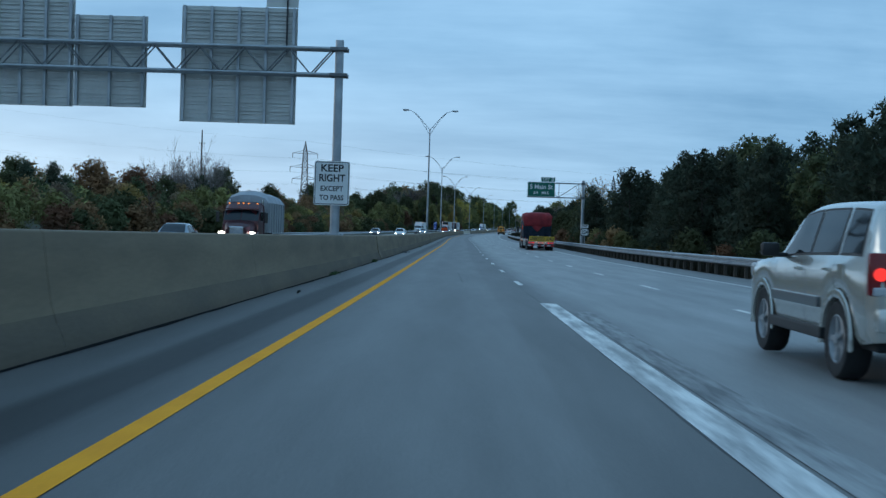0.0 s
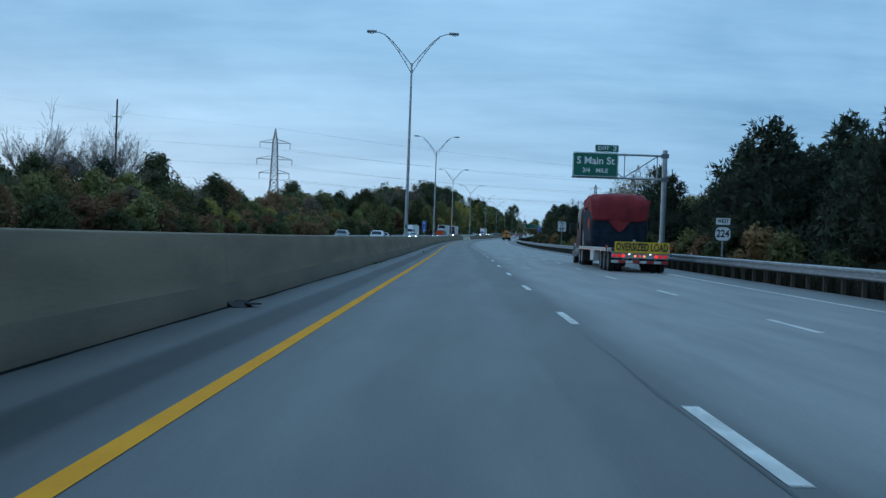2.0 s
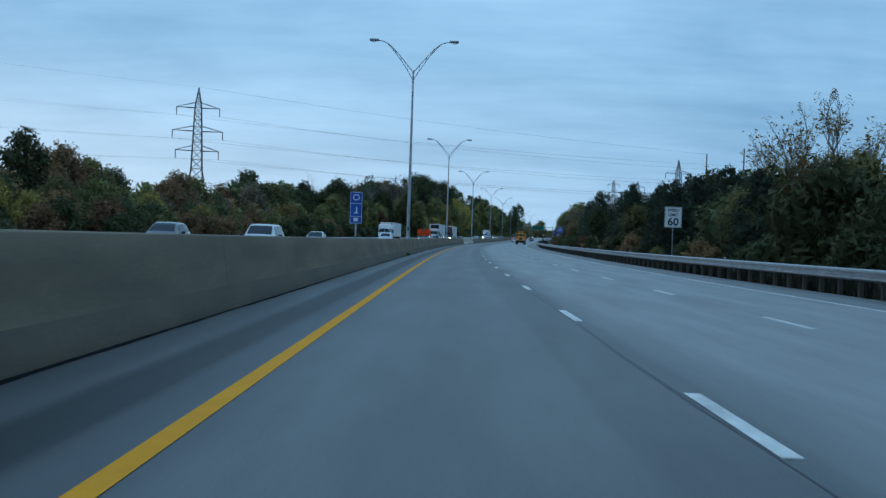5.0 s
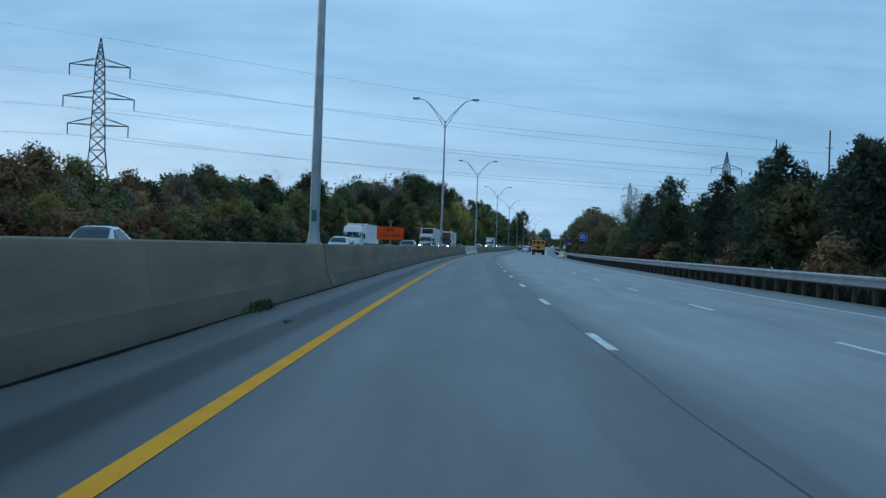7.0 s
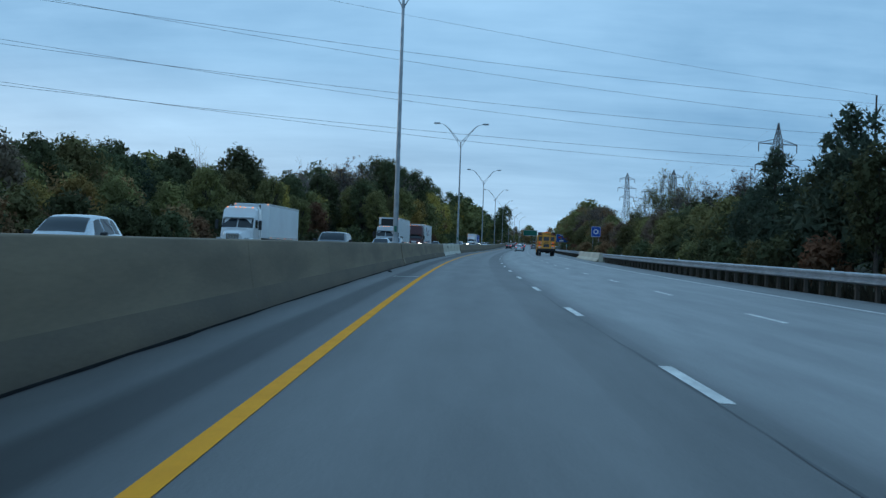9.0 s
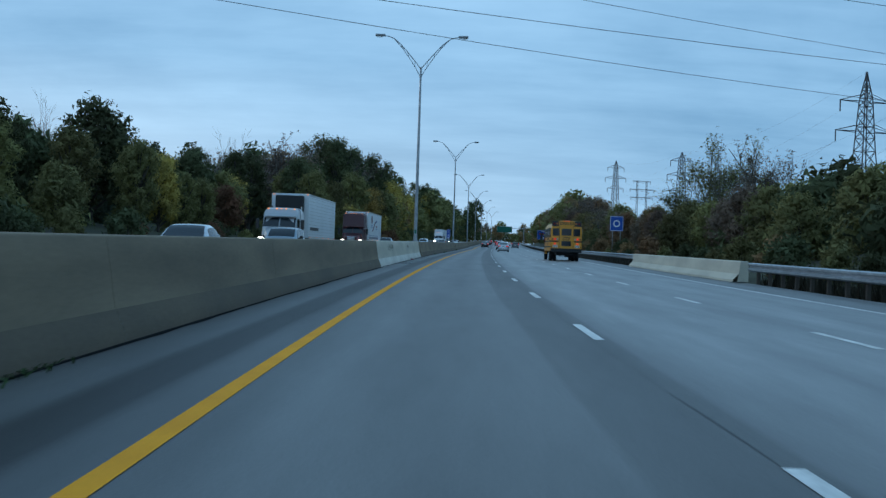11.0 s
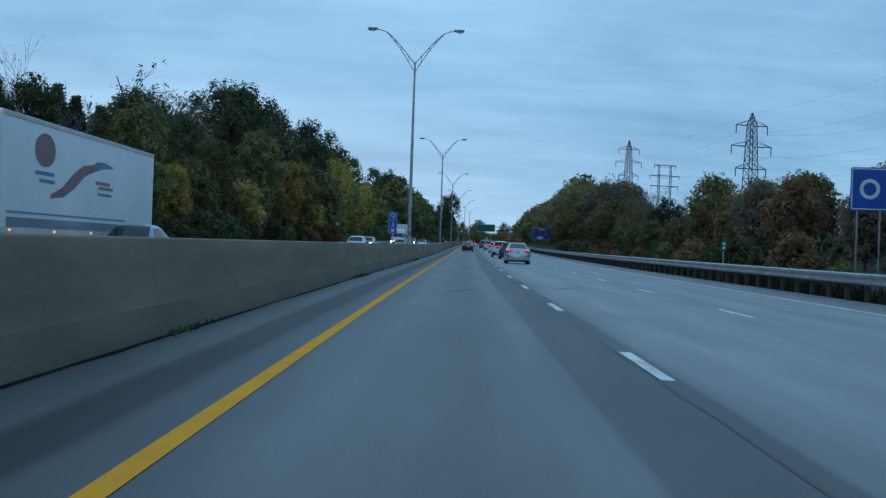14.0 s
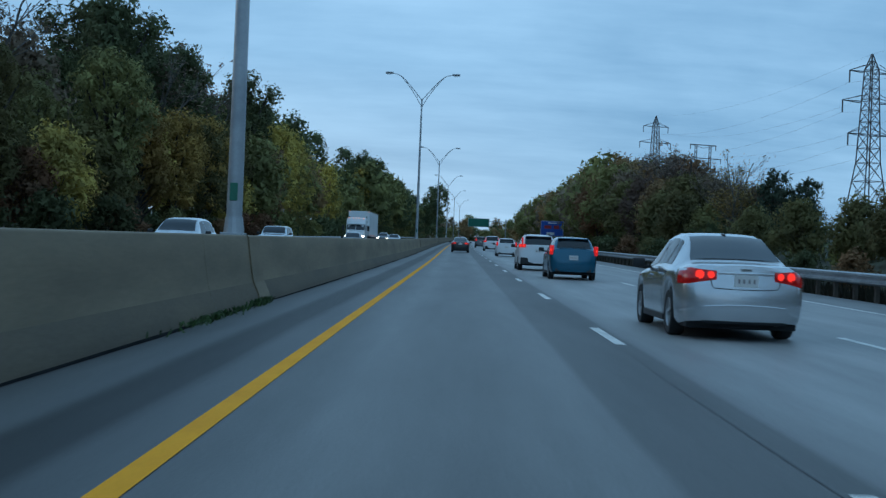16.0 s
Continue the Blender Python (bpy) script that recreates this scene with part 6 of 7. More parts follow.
def hatch_extra(th, sh, body):
    rear_kit(th, sh, body, 1.06, 0.34, 0.13, 0.80, turn=24, inset=0.03, two=False, lamp_y=0.05)
    part("bumper_lip", Geo().box((0, 0.05, 0.36), (1.3, 0.10, 0.16), 0.03), TRIM, th)
    part("wiper", Geo().box((0.12, 0.06, 1.19), (0.42, 0.03, 0.02), 0.006), TRIM, th)
    part("spoiler", Geo().box((0, 0.42, 1.485), (1.10, 0.22, 0.035), 0.012), body, th)
    part("aerial", Geo().tube([(0, 0.7, 1.52), (0, 0.55, 1.66)], 0.006, 5), TRIM, th)


def cross_extra(th, sh, body):
    rear_kit(th, sh, body, 1.14, 0.16, 0.34, 0.92, turn=18, inset=0.03, lamp_y=0.05)
    part("bumper_lip", Geo().box((0, 0.05, 0.46), (1.64, 0.14, 0.30), 0.04), TRIM, th, "black plastic lower bumper")
    part("spoiler", Geo().box((0, 0.40, 1.60), (1.2, 0.24, 0.035), 0.012), body, th)
    for k in (-1, 1):
        part("lamp_upright", Geo().box((k * 0.74, 0.16, 1.36), (0.07, 0.06, 0.32), 0.02), TAIL, th)
        part("roof_rail", Geo().tube([(k * 0.56, 0.7, 1.66), (k * 0.56, 1.0, 1.72), (k * 0.55, 2.2, 1.72), (k * 0.55, 2.45, 1.66)], 0.02, 6), TRIM, th)


def boxy_extra(th, sh, body):
    rear_kit(th, sh, body, 1.02, 0.38, 0.20, 0.95, lit=DULL_TAIL, core=BRAKE, turn=10, inset=0.02, two=False, lamp_y=0.07)
    for k in (-1, 1):
        part("reverse_lens", Geo().box((k * 0.80, 0.055, 0.87), (0.19, 0.12, 0.08), 0.02, Matrix.Rotation(radians(k * 10), 4, "Z")), CLEAR, th)
    part("bumper", Geo().box((0, 0.07, 0.62), (1.74, 0.22, 0.22), 0.05), body, th, smooth=True)
    part("spoiler", Geo().box((0, 0.27, 1.67), (1.2, 0.22, 0.04), 0.012), body, th)
    for k in (-1, 1):
        part("side_strip", Geo().box((k * (sh.w + 0.012), 2.36, 0.70), (0.035, 1.75, 0.11), 0.012), GREY, th, "grey rubbing strip along the doors")
        part("sill_step", Geo().box((k * (sh.w - 0.03), 2.36, 0.40), (0.10, 1.95, 0.12), 0.02), TRIM, th)
        for yw in (sh.ry, sh.fy):
            big = sh.r + 0.075
            ring = []
            for i in range(15):
                a = radians(-8 + 196 * i / 14)
                ring.append([(k * (sh.w + dx), yw + math.cos(a) * rr, sh.r * 0.96 + math.sin(a) * rr * 0.97) for dx, rr in ((-0.05, big - 0.03), (0.002, big - 0.022), (0.008, big + 0.01), (0.006, big + 0.05), (-0.006, big + 0.06))])
            part("wheel_arch", Geo().loft(ring, closed=False, caps=False), body, th)
        part("headlamp", Geo().box((k * 0.74, sh.L - 0.18, 0.93), (0.24, 0.2, 0.17), 0.04), CLEAR, th)
    part("aerial", Geo().tube([(0.8, 3.5, 1.1), (0.8, 3.45, 1.75)], 0.006, 5), TRIM, th)
    part("fuel_flap", Geo().box((-sh.w - 0.001, 0.86, 1.02), (0.012, 0.17, 0.15), 0.005), body, th)


def front_extra(th, sh, body):
    for k in (-1, 1):
        part("headlamp", Geo().box((k * (sh.w - 0.28), sh.L - 0.17, sh.curve(sh.belt, sh.L - 0.2) - 0.05), (0.28, 0.22, 0.14), 0.04), HEAD, th, "lit headlamp")
        part("tail_lamp", Geo().box((k * (sh.w - 0.16), 0.06, 0.9), (0.2, 0.12, 0.2), 0.03), DULL_TAIL, th)
    part("grille", Geo().box((0, sh.L - 0.03, 0.55), (0.8, 0.1, 0.22), 0.03), TRIM, th)


# our carriageway
car("suv", "pale silver-gold off-road car with black side mirrors in the middle lane", PEWTER, BOXY, stand(14.85, 6.46), extra=boxy_extra, rim=ALLOY, group="cars ahead")
car("sedan", "silver four-door saloon car with lit tail lamps in the middle lane", SILVER, SEDAN, stand(550.65, 5.55), extra=sedan_extra, group="cars ahead")
car("hatchback", "teal blue hatchback with lit tail lamps in the middle lane", TEAL, HATCH, stand(577.6, 5.75), extra=hatch_extra, group="cars ahead")
car("crossover", "white crossover with black rear window and lit lamps", PEARL, CROSS, stand(590.0, 5.30), extra=cross_extra, group="cars ahead")
car("sedan", "black saloon car with lit tail lamps in the inner lane", BLACK, SEDAN, stand(652.5, 1.85), extra=sedan_extra, group="cars ahead")
car("hatchback", "white hatchback with lit tail lamps further along the middle lane", PEARL, HATCH, stand(636.5, 5.70), extra=hatch_extra, group="cars ahead")
car("minivan", "white minivan with lit tail lamps far along the middle lane", PEARL, VAN, stand(676, 5.6), extra=cross_extra, group="cars ahead")
car("hatchback", "dark grey hatchback far along the outer lane", GREY, HATCH, stand(662, 9.2), extra=hatch_extra, group="cars ahead")
car("crossover", "dark grey crossover far along the middle lane", GREY, CROSS, stand(716, 5.0), extra=cross_extra, group="cars ahead")
car("sedan", "dark saloon car far along the inner lane", NAVY, SEDAN, stand(742, 1.9), extra=sedan_extra, group="cars ahead")
car("crossover", "dark red off-road car far along the inner lane", RED, CROSS, stand(790, 1.8), extra=cross_extra, group="cars ahead")
# oncoming cars, whose roofs show above the barrier
for name, label, body, spec, s, d in (
        ("sedan", "light blue-grey saloon car on the opposite carriageway", BLUEGREY, SEDAN, 64, -12.4),
        ("minivan", "white van on the opposite carriageway", PEARL, VAN, 231, -9.3),
        ("crossover", "grey crossover on the opposite carriageway", GREY, CROSS, 226, -13.6),
        ("sedan", "silver saloon car on the opposite carriageway", SILVER, SEDAN, 268.5, -10.9),
        ("crossover", "pale grey crossover on the opposite carriageway", SILVER, CROSS, 327, -9.4),
        ("suv", "dark grey off-road car on the opposite carriageway", GREY, BOXY, 366, -6.6),
        ("sedan", "silver saloon car with lit headlamps on the opposite carriageway", SILVER, SEDAN, 398, -6.6),
        ("suv", "grey-blue off-road car on the opposite carriageway", BLUEGREY, BOXY, 427, -8.2),
        ("sedan", "pale blue saloon car beside a lorry on the opposite carriageway", BLUEGREY, SEDAN, 500, -8.4),
        ("crossover", "light grey crossover on the opposite carriageway", SILVER, CROSS, 576, -8.5),
        ("suv", "silver off-road car with lit headlamps on the opposite carriageway", SILVER, BOXY, 612, -10.5),
        ("sedan", "dark saloon car with lit headlamps on the opposite carriageway", GREY, SEDAN, 648, -8.4),
        ("sedan", "white saloon car with lit headlamps on the opposite carriageway", PEARL, SEDAN, 690, -6.7),
        ("crossover", "dark crossover with lit headlamps on the opposite carriageway", NAVY, CROSS, 725, -10.4)):
    car(name, label, body, spec, stand(s + spec["L"], d, oncoming=True), extra=front_extra, group="oncoming cars")


# ---- school bus
BUS_YELLOW = material("school_bus_yellow", (0.80, 0.33, 0.020), 0.4, var=0.06, scale=0.8, fine=20, coat=0.2, tint=(0.68, 0.28, 0.024))
BUS_ROOF = material("bus_roof_cream", (0.60, 0.33, 0.08), 0.5, var=0.08, scale=0.8, tint=(0.50, 0.28, 0.08))
BUS_BLACK = material("bus_black_trim", (0.016, 0.016, 0.018), 0.55, var=0.1)


def bus_ring(y, shrink=0.0):
    half = 1.22 - shrink
    prof = [(half, 0.80), (half, 1.4), (half, 2.3), (half - 0.01, 2.55), (half - 0.08, 2.80), (half - 0.28, 3.02), (half - 0.62, 3.16), (0, 3.22 - shrink * 0.4)]
    return [(x, y, z) for x, z in prof] + [(-x, y, z) for x, z in reversed(prof[:-1])]


def school_bus(m):
    th = thing("school_bus", "yellow school bus with black rails and lit rear lamps", "bus", m)
    part("body", Geo().loft([bus_ring(y, k) for y, k in ((0.0, 0.05), (0.03, 0.015), (0.08, 0.0), (9.3, 0.0), (9.45, 0.03))]), BUS_YELLOW, th, smooth=True)
    part("roof", Geo().loft([[(x, y, z + 0.006) for x, _, z in bus_ring(y, -0.004)[3:12]] for y in (0.1, 3, 6, 9.35)], closed=False, caps=False), BUS_ROOF, th, "faded cream-yellow roof", smooth=True)
    part("bonnet", Geo().loft([[(x * w, y, z) for x, z in ((1, 0.75), (1, 1.2), (0.92, 1.2 + dz), (0.4, 1.28 + dz), (-0.4, 1.28 + dz), (-0.92, 1.2 + dz), (-1, 1.2), (-1, 0.75))] for y, w, dz in ((9.4, 1.12, 0.32), (10.2, 1.08, 0.26), (10.75, 1.0, 0.12), (10.85, 0.94, 0.0))]), BUS_YELLOW, th, smooth=True)
    part("windscreen", Geo().box((0, 9.46, 2.05), (2.0, 0.03, 0.85), 0.05), GLASS, th)
    # rear end
    for x, w in ((-0.82, 0.50), (0.82, 0.50)):
        part("rear_window", Geo().box((x, -0.012, 2.29), (w, 0.04, 0.58), 0.035), GLASS, th, "dark rear window with rounded corners")
    door = part("emergency_door", Geo().box((0, -0.008, 1.86), (1.06, 0.03, 1.92), 0.012), BUS_YELLOW, th)
    part("window", Geo().box((0.0, -0.028, 2.30), (0.76, 0.02, 0.54), 0.03), GLASS, door)
    part("window", Geo().box((0.0, -0.028, 1.40), (0.76, 0.02, 0.40), 0.03), GLASS, door)
    part("door_gap", Geo().box((0, 0.0, 1.86), (1.10, 0.03, 1.96), 0.01), BUS_BLACK, door)
    lettering("STOP", 0.40, BUS_BLACK, th, place(0.0, -0.026, 1.77), "stop_lettering", width=0.56)
    lettering("SCHOOL BUS", 0.32, BUS_BLACK, th, place(0.0, -0.055, 2.96), "school_bus_lettering", width=1.10)
    part("header", Geo().box((0, 0.0, 2.955), (1.20, 0.10, 0.34), 0.02), BUS_YELLOW, th)
    for k in (-1, 1):
        box = part("warning_lamp", Geo().box((k * 0.86, 0.005, 2.94), (0.56, 0.09, 0.38), 0.03), BUS_BLACK, th)
        for x, mat in ((0.97, DULL_TAIL), (0.73, DULL_AMBER)):
            part("lens", Geo().tube([(k * x, -0.03, 2.95), (k * x, -0.055, 2.95)], 0.085, 14), mat, box)
        for x, mat, r in ((1.08, DULL_AMBER, 0.09), (0.88, TAIL, 0.09), (0.69, CLEAR, 0.075)):
            lamp = part("rear_lamp", Geo().tube([(k * x, 0.02, 1.74), (k * x, -0.035, 1.74)], [r, r * 0.93], 16), mat, th, smooth=True, angle=30)
            if mat is TAIL:
                part("bulb", Geo().tube([(k * x, -0.03, 1.74), (k * x, -0.04, 1.74)], r * 0.45, 12), BRAKE, lamp)
        part("rear_lamp", Geo().tube([(k * 0.88, 0.02, 1.38), (k * 0.88, -0.03, 1.38)], 0.065, 14), BRAKE, th)
        part("number_panel", Geo().box((k * 0.86, -0.006, 1.18), (0.36, 0.02, 0.19), 0.005), PLATE, th, "pale panel with plain dark bars")
        for x in (-0.10, 0.0, 0.10):
            part("bar", Geo().box((k * 0.86 + x, -0.019, 1.18), (0.05, 0.006, 0.12)), BUS_BLACK, th)
        part("marker", Geo().box((k * 1.13, 0.0, 1.12), (0.07, 0.03, 0.07), 0.01), DULL_TAIL, th)
        part("roof_marker", Geo().box((k * 1.02, 0.1, 3.04), (0.10, 0.06, 0.05), 0.015), DULL_AMBER, th)
        part("rear_rail", Geo().box((k * 0.93, -0.006, 1.56), (0.66, 0.03, 0.10), 0.01), BUS_BLACK, th)
        # flanks
        for z, h in ((1.93, 0.10), (1.56, 0.11), (1.12, 0.10)):
            part("rub_rail", Geo().box((k * 1.225, 4.65, z), (0.035, 9.2, h), 0.01), BUS_BLACK, th)
        for i in range(12):
            y = 0.62 + 0.715 * i
            win = part("side_window", Geo().box((k * 1.222, y, 2.31), (0.03, 0.62, 0.62), 0.01), TRIM, th)
            part("pane", Geo().box((k * 1.232, y, 2.47), (0.02, 0.54, 0.26)), GLASS, win)
            part("pane", Geo().box((k * 1.229, y, 2.16), (0.02, 0.54, 0.26)), GLASS, win)
            part("window_frame", Geo().box((k * 1.236, y, 2.315), (0.02, 0.58, 0.025)).box((k * 1.236, y - 0.30, 2.31), (0.02, 0.035, 0.60)).box((k * 1.236, y + 0.30, 2.31), (0.02, 0.035, 0.60)), GALV, win)
        for yc, zc, ln in ((4.0, 1.75, 2.6), (4.2, 1.34, 1.0)):
            for j in range(int(ln / 0.2)):
                part("bar", Geo().box((k * 1.2225, yc + (j - ln / 0.4) * 0.2, zc), (0.008, 0.13, 0.11)), BUS_BLACK, th)
        part("stop_arm", Geo().box((k * 1.26, 8.7, 1.72), (0.06, 0.40, 0.44), 0.05), DULL_TAIL if k < 0 else TRIM, th)
        part("mirror", Geo().box((k * 1.48, 9.75, 2.05), (0.2, 0.12, 0.55), 0.04).tube([(k * 1.15, 9.5, 2.0), (k * 1.45, 9.75, 2.0)], 0.02, 6), TRIM, th)
        part("turn_lamp", Geo().box((k * 1.12, 10.1, 1.44), (0.1, 0.16, 0.1), 0.03), AMBER, th)
        part("fender", Geo().loft([[(k * (1.0 + dx), 9.95 + math.cos(a) * rr, 0.52 + math.sin(a) * rr) for dx, rr in ((0.0, 0.62), (0.18, 0.60), (0.19, 0.55), (0.0, 0.54))] for a in [radians(180 * i / 12) for i in range(13)]], closed=True, caps=True), BUS_YELLOW, th, smooth=True)
    part("bumper", Geo().box((0, -0.09, 0.86), (2.42, 0.20, 0.30), 0.04).box((0, -0.11, 0.98), (2.44, 0.20, 0.05), 0.015).box((0, -0.11, 0.80), (2.44, 0.20, 0.05), 0.015), BUS_BLACK, th, "ribbed black rear bumper")
    for x in (-0.16, 0.0, 0.16):
        part("roof_lamp", Geo().box((x, -0.01, 3.155), (0.10, 0.06, 0.045), 0.012), TAIL, th)
    part("chassis", Geo().box((0, 4.9, 0.62), (1.5, 9.6, 0.3), 0.04).box((0.2, 0.9, 0.5), (0.5, 0.8, 0.3), 0.05), UNDER, th)
    part("exhaust", Geo().tube([(-0.45, -0.02, 0.45), (-0.45, 1.5, 0.45)], 0.05, 10), DULL_STEEL, th)
    mesh = tyre_meshes(0.50, 0.27, "bus", DULL_STEEL, 6)
    for k in (-1, 1):
        wheel(th, mesh, k * 1.05, 2.75, 0.5)
        wheel(th, mesh, k * 0.74, 2.75, 0.5)
        wheel(th, mesh, k * 1.05, 9.95, 0.5)
    return th


school_bus(stand(458.4, 9.36))


# ---- heavy lorries
def tractor(parent_name, label, cab, m, sleeper=1.9, roof=3.3, lit=True, hood=1.5, group="lorries", flat=False, nose=None):
    """A long-nosed lorry tractor; y = 0 at the back of its frame, about 7 m long."""
    th = thing(parent_name, label, "lorry", m, group)
    back = 6.6 - hood - 1.35 - sleeper
    part("frame_rails", Geo().box((0, 3.2, 0.82), (0.95, 6.4, 0.26), 0.03), UNDER, th)
    w = 1.18
    ring = lambda y, top, ww, z0: [(x * ww, y, z) for x, z in ((1, z0), (1, top - 0.5), (0.96, top - 0.2), (0.80, top - 0.03), (0.3, top), (-0.3, top), (-0.80, top - 0.03), (-0.96, top - 0.2), (-1, top - 0.5), (-1, z0))]
    part("sleeper", Geo().loft([ring(back, roof - 0.05, w, 0.9), ring(back + 0.1, roof, w + 0.02, 0.9), ring(back + sleeper, roof, w + 0.02, 0.9)]), cab, th, smooth=True, angle=35)
    part("cab", Geo().loft([ring(back + sleeper + 0.01, roof - 0.02, w - 0.02, 0.85), ring(back + sleeper + 0.55, roof - 0.12 if not flat else roof - 0.3, w - 0.04, 0.85), ring(back + sleeper + 0.95, 2.42, w - 0.06, 0.85), ring(back + sleeper + 1.38, 1.80, w - 0.08, 0.85)]), cab, th, smooth=True, angle=35)
    y0 = back + sleeper
    for k in (-1, 1):
        part("windscreen", Geo().loft([[(k * 0.03, y0 + 0.97, 2.42), (k * 1.02, y0 + 0.93, 2.40)], [(k * 0.03, y0 + 1.39, 1.83), (k * 1.04, y0 + 1.35, 1.81)]], closed=False, caps=False), GLASS, th)
        part("side_window", Geo().box((k * (w - 0.035), y0 + 0.55, 2.08), (0.03, 0.66, 0.55), 0.03), GLASS, th)
        part("sleeper_window", Geo().box((k * (w + 0.02), back + sleeper * 0.6, 2.15), (0.03, 0.38, 0.42), 0.03), GLASS, th)
        part("mirror", Geo().box((k * (w + 0.28), y0 + 0.95, 2.0), (0.22, 0.1, 0.62), 0.04).tube([(k * w, y0 + 0.9, 2.2), (k * (w + 0.25), y0 + 0.95, 2.2)], 0.018, 6), TRIM, th)
        part("fuel_tank", Geo().tube([(k * 0.93, back + 0.2, 0.72), (k * 0.93, back + sleeper + 0.5, 0.72)], 0.31, 16), DULL_STEEL, th, smooth=True, angle=30)
        part("step", Geo().box((k * 1.02, y0 + 0.85, 0.55), (0.3, 0.7, 0.3), 0.03), DULL_STEEL, th)
        part("exhaust_pipe", Geo().tube([(k * 1.0, back - 0.12, 1.1), (k * 1.0, back - 0.12, roof + 0.15)], 0.075, 10), CHROME, th, smooth=True)
        part("fender", Geo().loft([[(k * (0.72 + dx), 5.45 + math.cos(a) * rr, 0.52 + math.sin(a) * rr) for dx, rr in ((0.0, 0.66), (0.42, 0.63), (0.45, 0.57), (0.0, 0.56))] for a in [radians(-5 + 175 * i / 12) for i in range(13)]], closed=True, caps=True), nose or cab, th, smooth=True)
        part("headlamp", Geo().box((k * 0.92, 6.32, 1.02), (0.32, 0.24, 0.24), 0.05), HEAD if lit else CLEAR, th, "lit headlamp" if lit else "")
        part("mud_flap", Geo().box((k * 0.9, -0.15, 0.55), (0.6, 0.02, 0.6)), TRIM, th)
        for i in range(2):
            part("roof_lamp", Geo().box((k * (0.3 + 0.55 * i), y0 + 0.55, roof - 0.10), (0.10, 0.10, 0.06), 0.02), AMBER, th)
    part("roof_lamp", Geo().box((0, y0 + 0.55, roof - 0.08), (0.10, 0.10, 0.06), 0.02), AMBER, th)
    part("visor", Geo().box((0, y0 + 1.02, 2.50), (2.1, 0.3, 0.06), 0.02), cab, th)
    part("bonnet", Geo().loft([[(x * ww, y, z) for x, z in ((1, 0.8), (1, zt - 0.25), (0.85, zt - 0.06), (0.4, zt), (-0.4, zt), (-0.85, zt - 0.06), (-1, zt - 0.25), (-1, 0.8))] for y, ww, zt in ((y0 + 1.25, 0.95, 1.82), (5.9, 0.78, 1.66), (6.35, 0.70, 1.55), (6.5, 0.62, 1.42))]), nose or cab, th, smooth=True, angle=35)
    part("grille", Geo().box((0, 6.47, 1.10), (0.86, 0.12, 0.70), 0.05), CHROME, th)
    part("bumper", Geo().box((0, 6.5, 0.55), (2.36, 0.24, 0.34), 0.06), CHROME, th)
    mesh = tyre_meshes(0.51, 0.27, "lorry", ALLOY, 8)
    for k in (-1, 1):
        for y in (0.55, 1.85):
            wheel(th, mesh, k * 1.06, y, 0.51)
            wheel(th, mesh, k * 0.74, y, 0.51)
        wheel(th, mesh, k * 1.04, 5.45, 0.51)
    return th


def box_trailer(label, body, m, length=14.6, top=4.1, ribs=0, reefer=False):
    """A box trailer; y = 0 at its rear doors."""
    th = thing("box_trailer", label, "trailer", m, "box trailers")
    part("box", Geo().box((0, length / 2, (1.12 + top) / 2), (2.56, length, top - 1.12), 0.05), body, th)
    for k in (-1, 1):
        part("lower_rail", Geo().box((k * 1.285, length / 2, 1.15), (0.03, length - 0.1, 0.16), 0.01), ALU_BACK, th)
        part("upper_rail", Geo().box((k * 1.285, length / 2, top - 0.08), (0.03, length - 0.1, 0.12), 0.01), ALU_BACK, th)
        for i in range(ribs):
            part("rib", Geo().box((k * 1.284, length / 2, 1.35 + (top - 1.6) * i / (ribs - 1)), (0.014, length - 0.2, 0.02)), ALU_BACK, th)
        for i in range(5):
            part("marker_lamp", Geo().box((k * 1.31, 0.6 + (length - 1.2) * i / 4, 1.16), (0.03, 0.12, 0.05), 0.01), AMBER if i else TAIL, th)
        part("landing_leg", Geo().box((k * 0.9, length - 3.2, 0.7), (0.12, 0.12, 0.9), 0.01), DULL_STEEL, th)
        part("top_lamp", Geo().box((k * 1.15, length + 0.01, top - 0.06), (0.10, 0.04, 0.05), 0.01), AMBER, th)
    part("sub_frame", Geo().box((0, 2.2, 0.95), (1.1, 3.6, 0.3), 0.03).box((0, length / 2, 1.06), (1.0, length - 0.6, 0.14), 0.02), UNDER, th)
    part("rear_bumper", Geo().box((0, 0.1, 0.55), (2.3, 0.12, 0.12), 0.02).box((-0.7, 0.12, 0.8), (0.1, 0.08, 0.5)).box((0.7, 0.12, 0.8), (0.1, 0.08, 0.5)), DULL_STEEL, th)
    if reefer:
        part("cooling_unit", Geo().box((0, length + 0.28, top - 0.95), (1.9, 0.55, 1.6), 0.08), BUS_BLACK, th, "black cooling unit on the front wall")
        for k in (-1, 1):
            part("skirt_stripe", Geo().box((k * 1.288, 11.8, 1.75), (0.012, 4.2, 0.22), 0.004), NAVY, th)
    mesh = tyre_meshes(0.51, 0.27, "trailer", ALLOY, 8)
    for k in (-1, 1):
        for y in (1.5, 2.8):
            wheel(th, mesh, k * 1.08, y, 0.51)
            wheel(th, mesh, k * 0.76, y, 0.51)
    return th


WHITE_BOX = material("white_trailer_skin", (0.78, 0.81, 0.82), 0.35, var=0.05, scale=0.4, fine=6, tint=(0.70, 0.73, 0.74))
GREY_CAB = paint("grey_white_cab_paint", (0.42, 0.44, 0.46), 0.2, 0.35)

